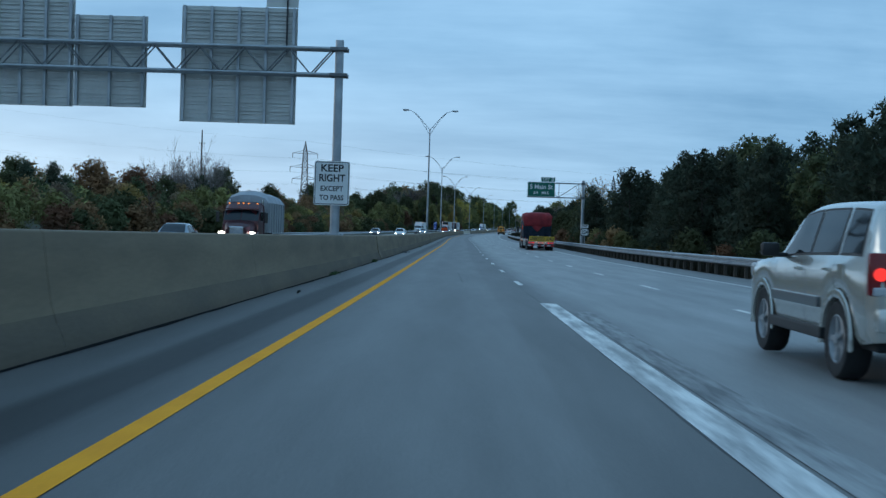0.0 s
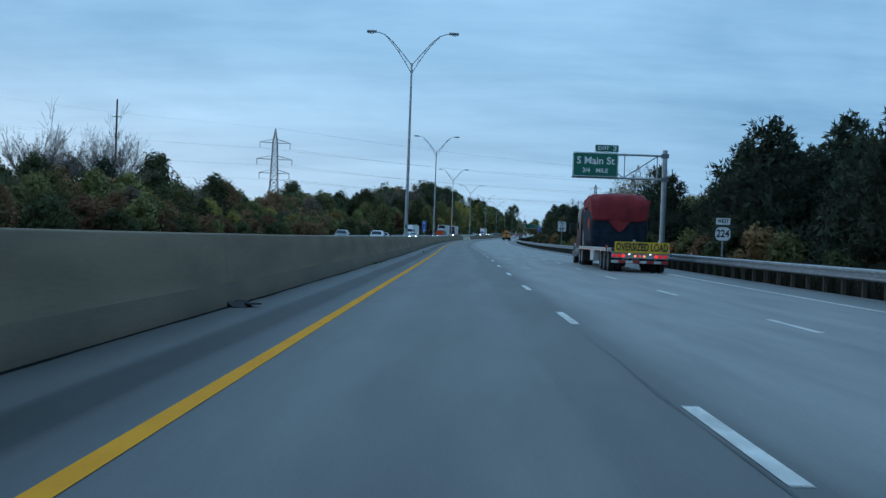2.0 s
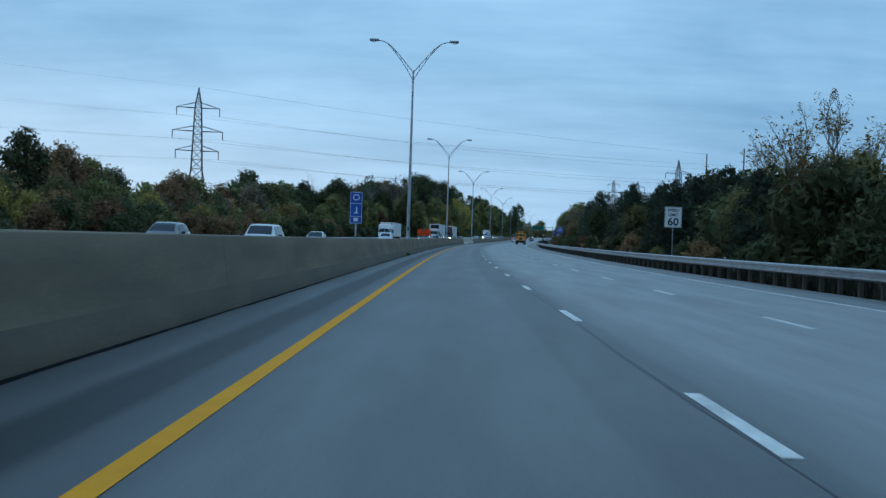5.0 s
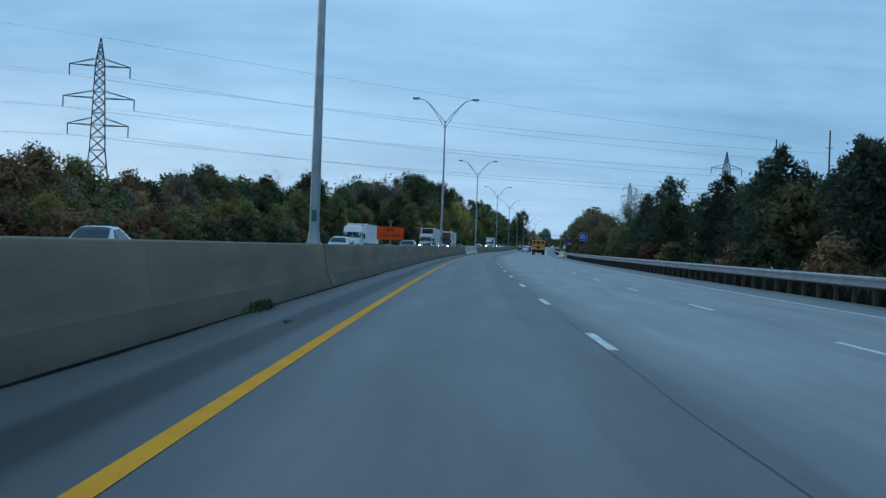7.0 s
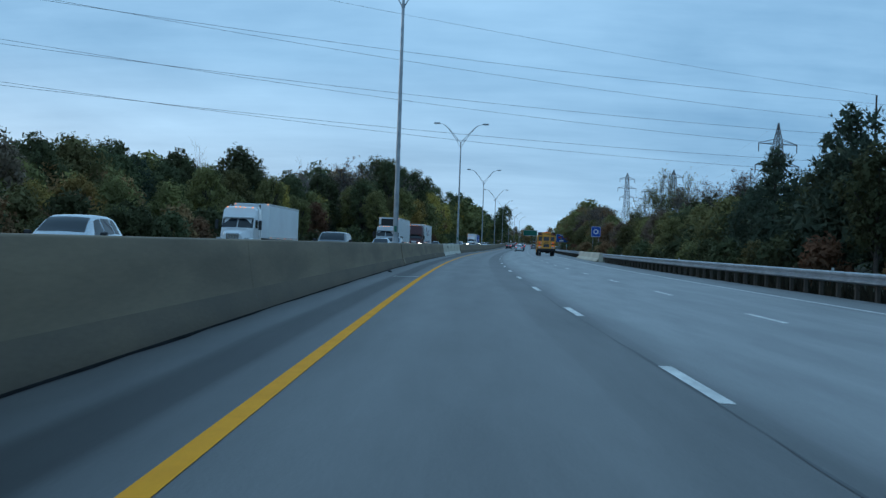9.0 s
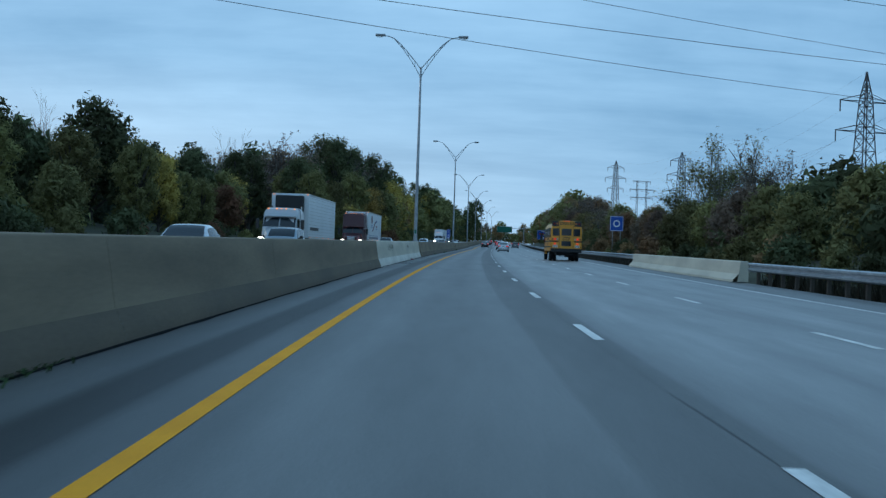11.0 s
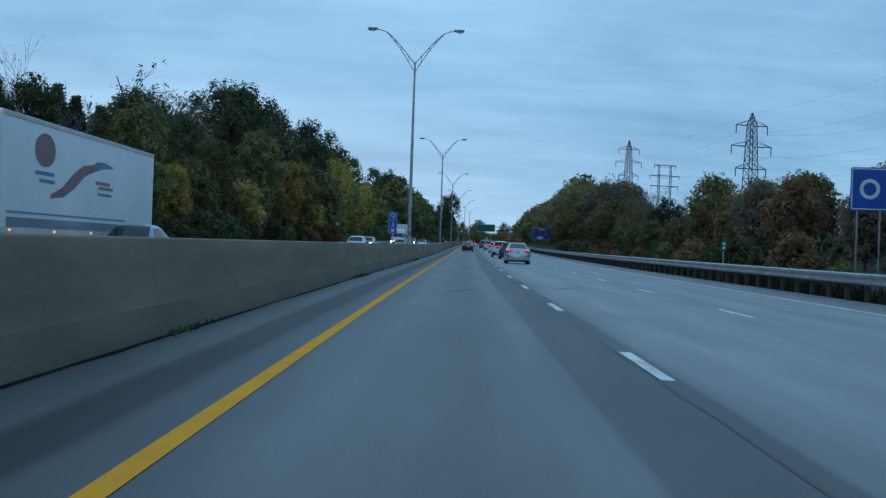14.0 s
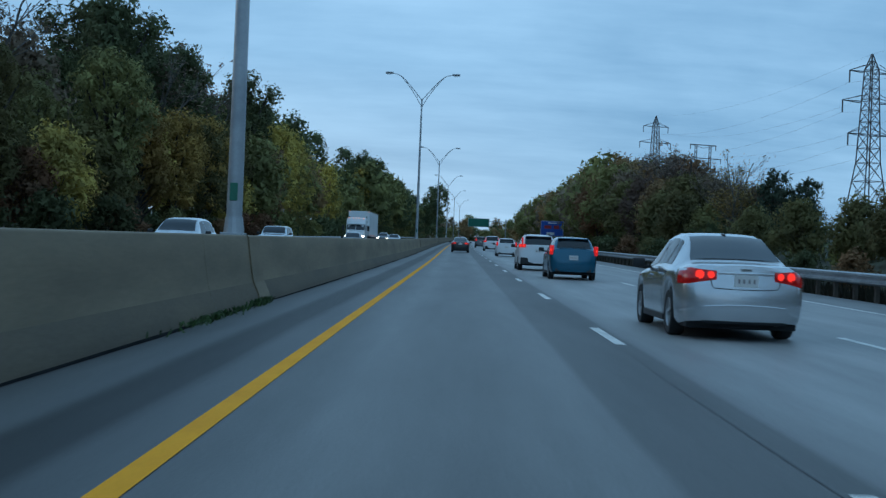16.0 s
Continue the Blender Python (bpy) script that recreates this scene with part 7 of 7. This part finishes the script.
# opposite carriageway: a reefer, a maroon lorry, a white lorry, a tipper
tractor("lorry", "grey-white lorry tractor with amber lamps and lit headlamps", GREY_CAB, stand(445.5, -10.3, oncoming=True), 1.4, 3.1)
box_trailer("white ribbed refrigerated trailer behind a grey lorry", WHITE_BOX, stand(459.5, -10.3, oncoming=True), 14.6, 4.1, 12, True)
tractor("lorry", "maroon lorry tractor with a high sleeper and lit roof lamps", MAROON, stand(494.9, -10.9, oncoming=True), 2.0, 4.0)
box = box_trailer("white trailer with a faded picture, behind a maroon lorry", WHITE_BOX, stand(508.9, -10.9, oncoming=True), 14.6, 4.15)
BALL = material("faded_brown_print", (0.26, 0.13, 0.12), 0.5, var=0.12, scale=2.0, tint=(0.20, 0.10, 0.11))
PRINT_BLUE = material("faded_blue_print", (0.16, 0.24, 0.40), 0.5, var=0.12, scale=2.0)
PRINT_RED = material("faded_red_print", (0.42, 0.17, 0.15), 0.5, var=0.12, scale=2.0)


def printed(name, outline, mat, parent, x=-1.290):
    """A flat shape printed on the trailer's near flank, from (y, z) pairs."""
    part(name, Geo().loft([[(x - 0.004, y, z) for y, z in outline], [(x, y, z) for y, z in outline]]), mat, parent)


def ribbon(path, widths):
    up, down = [], []
    for i, (y, z) in enumerate(path):
        a, b = path[max(i - 1, 0)], path[min(i + 1, len(path) - 1)]
        t = Vector((b[0] - a[0], b[1] - a[1])).normalized()
        up.append((y - t.y * widths[i], z + t.x * widths[i]))
        down.append((y + t.y * widths[i], z - t.x * widths[i]))
    return up + down[::-1]


printed("printed_ball", [(11.5 + 0.80 * math.cos(a), 3.35 + 0.46 * math.sin(a)) for a in [2 * math.pi * i / 20 for i in range(20)]], BALL, box)
printed("printed_swoosh", ribbon([(11.0, 2.12), (10.0, 2.28), (9.1, 2.62), (8.2, 2.98), (7.1, 3.18)], [0.06, 0.14, 0.22, 0.18, 0.08]), BALL, box)
printed("printed_head", ribbon([(7.6, 3.02), (6.9, 3.22), (6.1, 3.30), (5.2, 3.28)], [0.08, 0.14, 0.10, 0.03]), PRINT_BLUE, box)
for y, z, w, h, mat in ((11.5, 2.72, 1.5, 0.10, PRINT_BLUE), (11.3, 2.52, 1.2, 0.10, PRINT_BLUE), (6.2, 2.72, 1.5, 0.10, PRINT_RED), (5.9, 2.58, 1.5, 0.09, PRINT_RED), (6.0, 2.38, 1.5, 0.08, PRINT_BLUE)):
    part("bar", Geo().box((-1.290, y, z), (0.008, w, h)), mat, box)
for z, h, mat in ((1.62, 0.05, PRINT_BLUE), (1.36, 0.26, BLUEGREY)):
    part("lower_stripe", Geo().box((-1.288, 8.9, z), (0.008, 10.6, h)), mat, box)
tractor("lorry", "white lorry tractor with a tall roof fairing", PEARL, stand(381.0, -14.0, oncoming=True), 1.0, 3.3, lit=False)
box_trailer("white box trailer behind a white lorry", WHITE_BOX, stand(393.4, -14.0, oncoming=True), 12.6, 3.55)
tractor("lorry", "grey-white lorry far along the opposite carriageway", PEARL, stand(680, -10.3, oncoming=True), 1.4, 3.3)
box_trailer("white box trailer far along the opposite carriageway", WHITE_BOX, stand(694, -10.3, oncoming=True), 14.6, 4.0)
tip = tractor("tipper_lorry", "dark red tipper lorry with a grey covered body and lit headlamps", MAROON, stand(82.3, -11.1, oncoming=True), 0.3, 2.95, flat=True)
TIP_GREY = material("tipper_body_grey", (0.36, 0.38, 0.40), 0.45, 0.3, var=0.1, scale=1.0)
TARP_GREY = material("grey_tarpaulin", (0.40, 0.42, 0.45), 0.7, var=0.12, scale=1.5, fine=8, bump=0.3)
tipper = new("tipper_bed")
tipper.parent = tip
tipper.matrix_local = Matrix.Translation((0, -4.1, 0))
tagged(tipper, "grey steel tipper bed under a rolled tarpaulin")
part("box", Geo().loft([[(x * 1.27, y, z) for x, z in ((1, 1.1 + dz), (1, 2.95), (-1, 2.95), (-1, 1.1 + dz))] for y, dz in ((0, 0.25), (0.4, 0), (7.0, 0))]), TIP_GREY, tipper)
part("tarpaulin", Geo().loft([[(x, y, 2.95 + z * k) for x, z in ((1.3, 0.0), (1.1, 0.45), (0.5, 0.72), (0, 0.78), (-0.5, 0.72), (-1.1, 0.45), (-1.3, 0.0))] for y, k in ((0, 0.5), (1.2, 0.9), (3.0, 0.8), (5.0, 1.0), (6.4, 0.95), (7.0, 0.6))]), TARP_GREY, tipper, smooth=True, angle=60)
part("rear_frame", Geo().box((0, 3.2, 0.95), (1.0, 6.4, 0.3), 0.03), UNDER, tipper)
for k in (-1, 1):
    for i in range(7):
        part("rib", Geo().box((k * 1.29, 0.5 + i, 2.0), (0.06, 0.12, 1.8), 0.01), TIP_GREY, tipper)
mesh = tyre_meshes(0.51, 0.27, "tipper", ALLOY, 8)
for k in (-1, 1):
    for y in (1.2, 2.5):
        wheel(tip, mesh, k * 1.06, y - 4.1, 0.51)

# the oversized load in the outer lane
rig = tractor("lorry", "maroon and dark grey lorry tractor pulling an oversized load", MAROON, stand(134.15, 9.75), 1.9, 3.25, lit=False, hood=1.7, nose=NAVY)
guard = part("cab_guard", Geo().box((0, 1.36, 2.0), (2.1, 0.06, 1.5), 0.02).box((-1.06, 1.33, 1.95), (0.09, 0.12, 1.75), 0.02).box((1.06, 1.33, 1.95), (0.09, 0.12, 1.75), 0.02), ALU_BACK, rig, "grey aluminium guard behind the sleeper")
part("chain_rack", Geo().box((0, 1.28, 1.30), (2.0, 0.10, 0.14), 0.02), CHROME, guard)
for k in (-0.62, 0.62):
    part("guard_lamp", Geo().box((k, 1.30, 2.72), (0.16, 0.04, 0.06), 0.01), TAIL, guard)
    part("guard_lamp", Geo().box((k, 1.22, 1.30), (0.07, 0.03, 0.05), 0.01), TAIL, guard)
deck = thing("flatbed_trailer", "three-axle aluminium flatbed trailer with red and white rear bumper", "trailer", stand(121.0, 9.75))
part("deck_boards", Geo().box((0, 7.2, 0.98), (2.5, 14.3, 0.10), 0.015), TIMBER, deck)
RED_TAPE, WHITE_TAPE = material("red_reflective_tape", (0.42, 0.02, 0.02), 0.4), material("white_reflective_tape", (0.62, 0.62, 0.60), 0.4)
for k in (-1, 1):
    part("side_rail", Geo().box((k * 1.28, 7.2, 0.97), (0.05, 14.4, 0.17), 0.01), ALU_BACK, deck)
    part("main_beam", Geo().box((k * 0.5, 6.6, 0.76), (0.14, 12.8, 0.34), 0.01), ALU_BACK, deck)
    for i in range(16):
        part("stake_pocket", Geo().box((k * 1.31, 0.6 + 0.88 * i, 0.96), (0.035, 0.12, 0.12), 0.008), ALU_BACK, deck)
    for i in range(6):
        part("marker_lamp", Geo().box((k * 1.325, 1.2 + 2.4 * i, 0.90), (0.03, 0.08, 0.035), 0.01), AMBER if i else TAIL, deck)
    part("tool_box", Geo().box((k * 1.05, 7.6, 0.62), (0.5, 1.5, 0.5), 0.03), ALU_BACK, deck)
    part("mud_flap", Geo().box((k * 0.92, 4.6, 0.55), (0.62, 0.03, 0.62), 0.005), ALU_BACK, deck)
    for i in range(3):
        part("tail_lamp", Geo().tube([(k * (0.72 + 0.2 * i), 0.02, 0.72), (k * (0.72 + 0.2 * i), -0.03, 0.72)], 0.075, 14), TAIL if i else BRAKE, deck)
    mesh = tyre_meshes(0.48, 0.26, "flatbed", DULL_STEEL, 8)
    for y in (1.3, 2.75, 4.2):
        wheel(deck, mesh, k * 1.12, y, 0.48)
        wheel(deck, mesh, k * 0.80, y, 0.48)
for x in (-0.46, 0.46):
    part("work_lamp", Geo().box((x, -0.02, 0.80), (0.09, 0.05, 0.05), 0.015), DIM_LAMP, deck, "small lit white lamp")
part("rear_panel", Geo().box((0, 0.03, 0.76), (2.5, 0.06, 0.30), 0.01), TIP_GREY, deck)
for i in range(3):
    part("centre_lamp", Geo().tube([(-0.2 + 0.2 * i, 0.0, 0.72), (-0.2 + 0.2 * i, -0.03, 0.72)], 0.045, 10), BRAKE if i == 1 else AMBER, deck)
for i in range(8):
    part("bumper_tape", Geo().box((-1.085 + 0.31 * i, -0.03, 0.46), (0.31, 0.06, 0.11), 0.004), RED_TAPE if i % 2 else WHITE_TAPE, deck)
part("bumper_bar", Geo().box((0, 0.05, 0.46), (2.5, 0.10, 0.14), 0.01).box((-0.7, 0.05, 0.62), (0.1, 0.08, 0.3)).box((0.7, 0.05, 0.62), (0.1, 0.08, 0.3)), DULL_STEEL, deck)
BANNER = material("yellow_banner", (0.82, 0.50, 0.03), 0.6, var=0.08, scale=2.0)
banner = thing("load_banner", "yellow banner reading oversized load on the trailer's rear", "banner", stand(120.9, 9.82, 1.10))
part("cloth", Geo().loft([[(x, 0.02 * math.sin(x * 7), z) for x in [-1.2 + 0.1 * i for i in range(25)]] for z in (-0.24, 0.0, 0.24)], closed=False, caps=False), BANNER, banner, smooth=True)
part("backing", Geo().box((0, 0.05, 0), (2.36, 0.03, 0.44), 0.01), BANNER, banner)
lettering("OVERSIZED LOAD", 0.46, SIGN_BLACK, banner, place(0, -0.03, 0.0), width=2.26)
for x in (-0.35, 0.75):
    part("strap", Geo().box((x, 0.03, 0.18), (0.12, 0.04, 0.30), 0.01), WHITE_TAPE, banner)
RED_TARP = material("red_tarpaulin", (0.30, 0.030, 0.034), 0.7, var=0.16, scale=1.6, fine=7, bump=0.8, tint=(0.18, 0.020, 0.026), spec=0.25)
BLUE_TARP = material("dark_blue_tarpaulin", (0.017, 0.028, 0.046), 0.7, var=0.25, scale=2.2, fine=7, bump=1.0, tint=(0.009, 0.015, 0.025), spec=0.2)
load = thing("tarped_load", "bulky load wrapped in dark blue and red tarpaulin", "wrapped load", stand(129.2, 9.85) @ Matrix.Diagonal((1, 0.76, 1, 1)))


def load_ring(y, grow, z0, z1, n=84):
    """A rounded, puckered cross-section of the wrapped load."""
    out = []
    for i in range(n):
        a = 2 * math.pi * i / n
        c, sn = math.cos(a), math.sin(a)
        flare = 1 + 0.09 * max(0.0, -sn) ** 2
        x = 1.42 * math.copysign(abs(c) ** 0.34, c) * grow * flare
        z = 0.5 * (z0 + z1) + 0.5 * (z1 - z0) * math.copysign(abs(sn) ** 0.34, sn) * (0.8 + 0.2 * grow)
        k = noise.noise(Vector((x * 1.1, y * 0.9, z * 1.3))) * 0.12 + noise.noise(Vector((x * 2.1 + z * 2.0, y * 2.3, z * 4.2 - x))) * 0.09 + noise.noise(Vector((x * 5 - z * 3, y * 5, z * 8))) * 0.035
        out.append((x * (1 + k * 0.6), y, z + k - (0.10 * abs(x) ** 2 * 0.4 if sn > 0.3 else 0)))
    return out


skirt = Geo().loft([load_ring(y, g, 1.02, z1) for y, g, z1 in ((0.0, 0.86, 2.9), (0.08, 0.96, 3.15), (0.3, 1.0, 3.25), (0.7, 1.0, 3.28), (1.2, 1.0, 3.3), (1.7, 1.01, 3.3), (2.2, 1.0, 3.3), (2.7, 1.01, 3.3), (3.3, 1.0, 3.3), (3.9, 1.0, 3.28), (4.8, 0.99, 3.25), (5.4, 0.99, 3.22), (5.8, 0.98, 3.2), (6.2, 0.92, 3.0))])
part("lower_tarpaulin", skirt, BLUE_TARP, load, "creased dark blue tarpaulin", smooth=True, angle=70)
cover = Geo().loft([load_ring(y, g, z0, z1) for y, g, z0, z1 in ((-0.12, 0.78, 2.42, 3.15), (-0.09, 0.93, 2.34, 3.40), (0.12, 1.02, 2.32, 3.58), (0.45, 1.03, 2.45, 3.68), (0.9, 1.03, 2.66, 3.75), (1.4, 1.03, 2.84, 3.76), (2.0, 1.03, 2.94, 3.72), (3.4, 1.02, 2.98, 3.66), (4.8, 1.01, 2.98, 3.58), (5.6, 0.99, 2.95, 3.46), (6.1, 0.9, 2.9, 3.3))])
part("top_cover", cover, RED_TARP, load, "dark red tarpaulin over the top", smooth=True, angle=70)
flap = Geo().loft([[(x * w, -0.10 - 0.02 * math.sin(x * 9), z) for x in (-1, -0.5, 0, 0.5, 1)] for z, w in ((2.6, 0.62), (2.3, 0.50), (2.0, 0.26), (1.82, 0.04))], closed=False, caps=False)
part("hanging_flap", flap, RED_TARP, load, "red triangular flap hanging at the back", smooth=True)
for z, sag in ((2.2, 0.06), (1.62, 0.05)):
    part("rope", Geo().tube([(-1.36 + 0.272 * i, -0.06 - 0.03 * math.sin(i * 0.31), z - sag * math.sin(i * 0.314)) for i in range(11)], 0.006, 5), BUS_BLACK, load)
part("orange_flag", Geo().box((-1.50, 0.5, 2.2), (0.04, 0.4, 0.4), 0.01, Matrix.Rotation(0.6, 4, "X")), ORANGE, load, "small orange warning flag")
for k in (-1, 1):
    fl = thing("warning_flag", "red warning flag on the trailer's rear corner", "flag", stand(121.3, 9.75 + k * 1.42, 0.95), "warning flags")
    part("cloth", Geo().loft([[(0.05 * math.sin(z * 9 + y * 8), y, z) for y in (0, 0.12, 0.25, 0.38)] for z in (-0.2, 0, 0.2)], closed=False, caps=False), RED_TAPE, fl)
    part("staff", Geo().tube([(0, 0, -0.25), (0, 0, 0.3)], 0.012, 6), TRIM, fl)


# ---- small things on and beside the road
def weeds(s, d, n, h, spread=0.45, label="tuft of green weeds growing at the barrier's foot"):
    rr = random.Random(int(s * 13))
    g = Geo()
    for i in range(n):
        c = at(s + rr.gauss(0, spread), d + abs(rr.gauss(0, 0.08)), 0)
        t = c + Vector((rr.uniform(-0.1, 0.1), rr.uniform(-0.1, 0.1), h * rr.uniform(0.4, 1.0)))
        w = Vector((rr.uniform(-1, 1), rr.uniform(-1, 1), 0)).normalized() * 0.012
        mid = c.lerp(t, 0.55) + Vector((0, 0, 0.02))
        k = len(g.v)
        g.v += [tuple(c - w), tuple(c + w), tuple(mid + w), tuple(mid - w), tuple(t)]
        g.f += [(k, k + 1, k + 2, k + 3), (k + 3, k + 2, k + 4)]
    tagged(part("weeds", g, WEEDS), label, "weeds", "weeds along the barrier", "stuff")


for s, n, h, spread in ((250.6, 240, 0.20, 0.5), (41.2, 60, 0.12, 0.5), (59.4, 90, 0.14, 0.5), (506.3, 160, 0.10, 1.2), (551.5, 260, 0.11, 1.4), (555.0, 160, 0.14, 0.5), (509, 60, 0.08, 1.0), (372, 70, 0.08, 0.8), (480, 60, 0.08, 0.8), (120, 50, 0.08, 0.8)):
    weeds(s, -1.84, n, h, spread)
weeds(247.5, -0.9, 14, 0.04, 0.25, "small weeds in a crack of the hard shoulder")


def brush(s0, s1, per_metre, label):
    """Dead stalks and leaf litter crowding the back of the guard rail."""
    rr = random.Random(int(s0 * 5) + 3)
    g = Geo()
    for i in range(int((s1 - s0) * per_metre)):
        s, d = rr.uniform(s0, s1), 13.8 + 1.9 * rr.random() ** 1.4
        c = at(s, d, -0.45 if d > 14.3 else -0.2)
        t = c + Vector((rr.gauss(0, 0.14), rr.gauss(0, 0.14), rr.uniform(0.35, 0.95)))
        w = Vector((rr.uniform(-1, 1), rr.uniform(-1, 1), 0)).normalized() * rr.uniform(0.03, 0.09)
        k = len(g.v)
        g.v += [tuple(c - w), tuple(c + w), tuple(t)]
        g.f.append((k, k + 1, k + 2))
    tagged(part("roadside_brush", g, BRUSH), label, "brush", "brush along the guard rail", "stuff")


for s0, s1 in ((20, 120), (120, 220), (220, 320), (320, 412), (447, 560), (560, 700)):
    brush(s0, s1, 60, "dark tangle of dead weeds behind the guard rail")


def crack(points, width, label="thin dark crack wandering along the asphalt"):
    rr = random.Random(int(points[0][0] * 7))
    rows_c = []
    for (s0, d0), (s1, d1) in zip(points[:-1], points[1:]):
        n = max(2, int(abs(s1 - s0) / 0.35))
        for i in range(n):
            u = i / n
            rows_c.append((s0 + (s1 - s0) * u, d0 + (d1 - d0) * u + rr.uniform(-0.03, 0.03)))
    g = Geo().loft([[at(s, d - width * rr.uniform(0.3, 0.7), 0.003), at(s, d + width * rr.uniform(0.3, 0.7), 0.003)] for s, d in rows_c], closed=False, caps=False)
    tagged(part("crack", g, TAR), label, "crack", "cracks in the asphalt", "structure")


crack([(38, 2.1), (42, 2.07), (45, 2.03), (47.5, 1.95)], 0.03)
crack([(506.2, 1.77), (509.5, 1.70), (512.9, 1.81), (515, 1.76)], 0.024)
crack([(118, 5.4), (126, 5.2), (134, 5.5), (142, 5.3)], 0.03)
crack([(150, 6.2), (156, 6.0), (166, 6.4)], 0.03)
crack([(396, 2.9), (402, 3.1), (410, 2.95), (416, 3.05)], 0.03)
crack([(6, 3.62), (10, 3.68), (15, 3.6), (20, 3.67), (27, 3.63)], 0.02)


def blotch(name, mat, rows_b, label, category, group):
    """A thin strip with its own 0-1 coordinates, for soft-edged marks."""
    g = Geo().loft(rows_b, closed=False, caps=False)
    g.uv = [(i / (len(rows_b) - 1), j / (len(r) - 1)) for i, r in enumerate(rows_b) for j in range(len(r))]
    tagged(part(name, g, mat), label, category, group, "structure")


SCUFF = stain("rubber_scuff", (0.05, 0.05, 0.052), 1.1)
for a, b in (((495.4, 1.30), (499.4, 2.22)), ((503.6, 3.05), (506.6, 4.08)), ((500.0, 4.4), (503.0, 5.3))):
    blotch("skid_mark", SCUFF, [[at(a[0] + (b[0] - a[0]) * i / 8, a[1] + (b[1] - a[1]) * i / 8 + w, 0.003) for w in (-0.10, 0, 0.10)] for i in range(9)], "faint dark rubber skid mark on the asphalt", "skid mark", "skid marks")
# damp stains on the bridge's shoulder
DAMP = stain("damp_asphalt", (0.022, 0.023, 0.025), 1.8, 0.45)
for s, d, l, w in ((427.5, -1.35, 3.6, 0.40), (431.0, -1.42, 2.6, 0.30), (450.4, -1.35, 4.0, 0.42), (446.0, -1.45, 2.4, 0.28), (453.0, -1.2, 2.2, 0.45), (436.5, -1.3, 3.0, 0.3)):
    blotch("damp_stain", DAMP, [[at(s - l / 2 + l * i / 8, d + w * v, 0.003) for v in (-1, 0, 1)] for i in range(9)], "dark damp stain on the hard shoulder", "stain", "damp stains")
# scuffs on the parapet
PATCH = stain("parapet_scuff", (0.17, 0.16, 0.135), 0.85)
for s, l, z, h in ((423.6, 3.4, 0.84, 0.46), (426.2, 2.2, 0.86, 0.40), (440.2, 2.6, 0.84, 0.36)):
    blotch("scuff", PATCH, [[at(s + l * i / 6, -2.025 - (zz - 0.6) * 0.115 + 0.006, zz) for zz in (z - h / 2, z, z + h / 2)] for i in range(7)], "dark smudged scuff on the pale parapet", "scuff", "parapet scuffs")
# litter on the shoulder
LITTER_RED = material("red_litter", (0.30, 0.04, 0.05), 0.6)
LITTER_DARK = material("dark_litter", (0.03, 0.03, 0.032), 0.8)
for s, d, w, mat, label in ((441.4, -1.72, 0.22, LITTER_RED, "crumpled red litter on the hard shoulder"), (29.0, -1.28, 0.08, LITTER_DARK, "dark scrap of rubber on the shoulder"), (87.4, -1.6, 0.5, LITTER_DARK, "strip of shredded tyre by the barrier"),
                            (162.5, -1.0, 0.13, LITTER_DARK, "dark scrap of rubber on the shoulder"), (345, -1.5, 0.2, LITTER_DARK, "dark scrap of rubber on the shoulder")):
    rr = random.Random(int(s * 3))
    g = Geo()
    for i in range(4):
        g.box((rr.uniform(-0.3, 0.3) * w, rr.uniform(-0.5, 0.5) * w, 0.02 + 0.01 * i), (w * 0.5, w * rr.uniform(0.4, 0.9), 0.03), 0.008, Matrix.Rotation(rr.uniform(-0.6, 0.6), 4, "Z") @ Matrix.Rotation(rr.uniform(-0.3, 0.3), 4, "X"))
    tagged(part("litter", g, mat, m=stand(s, d)), label, "litter")
# short white bar on the shoulder and reflectors on the guard rail
g = Geo().loft([[at(339.2, -1.0, 0.004), at(339.45, -1.0, 0.004)], [at(339.8, -0.12, 0.004), at(340.05, -0.12, 0.004)]], closed=False, caps=False)
tagged(part("shoulder_mark", g, WHITE), "short white painted bar on the hard shoulder", "road marking", kind="structure")
for i in range(14):
    s = 40 + 29.5 * i
    if 405 < s < 450:
        continue
    r = thing("rail_reflector", "small white reflector on top of the guard rail", "reflector", stand(s, 13.40, 0.79), "rail reflectors")
    part("plate", Geo().box((0, 0, 0.05), (0.09, 0.012, 0.10), 0.004), WHITE_TAPE, r)
    part("bracket", Geo().box((0, 0.012, 0.02), (0.05, 0.01, 0.06)), GALV, r)
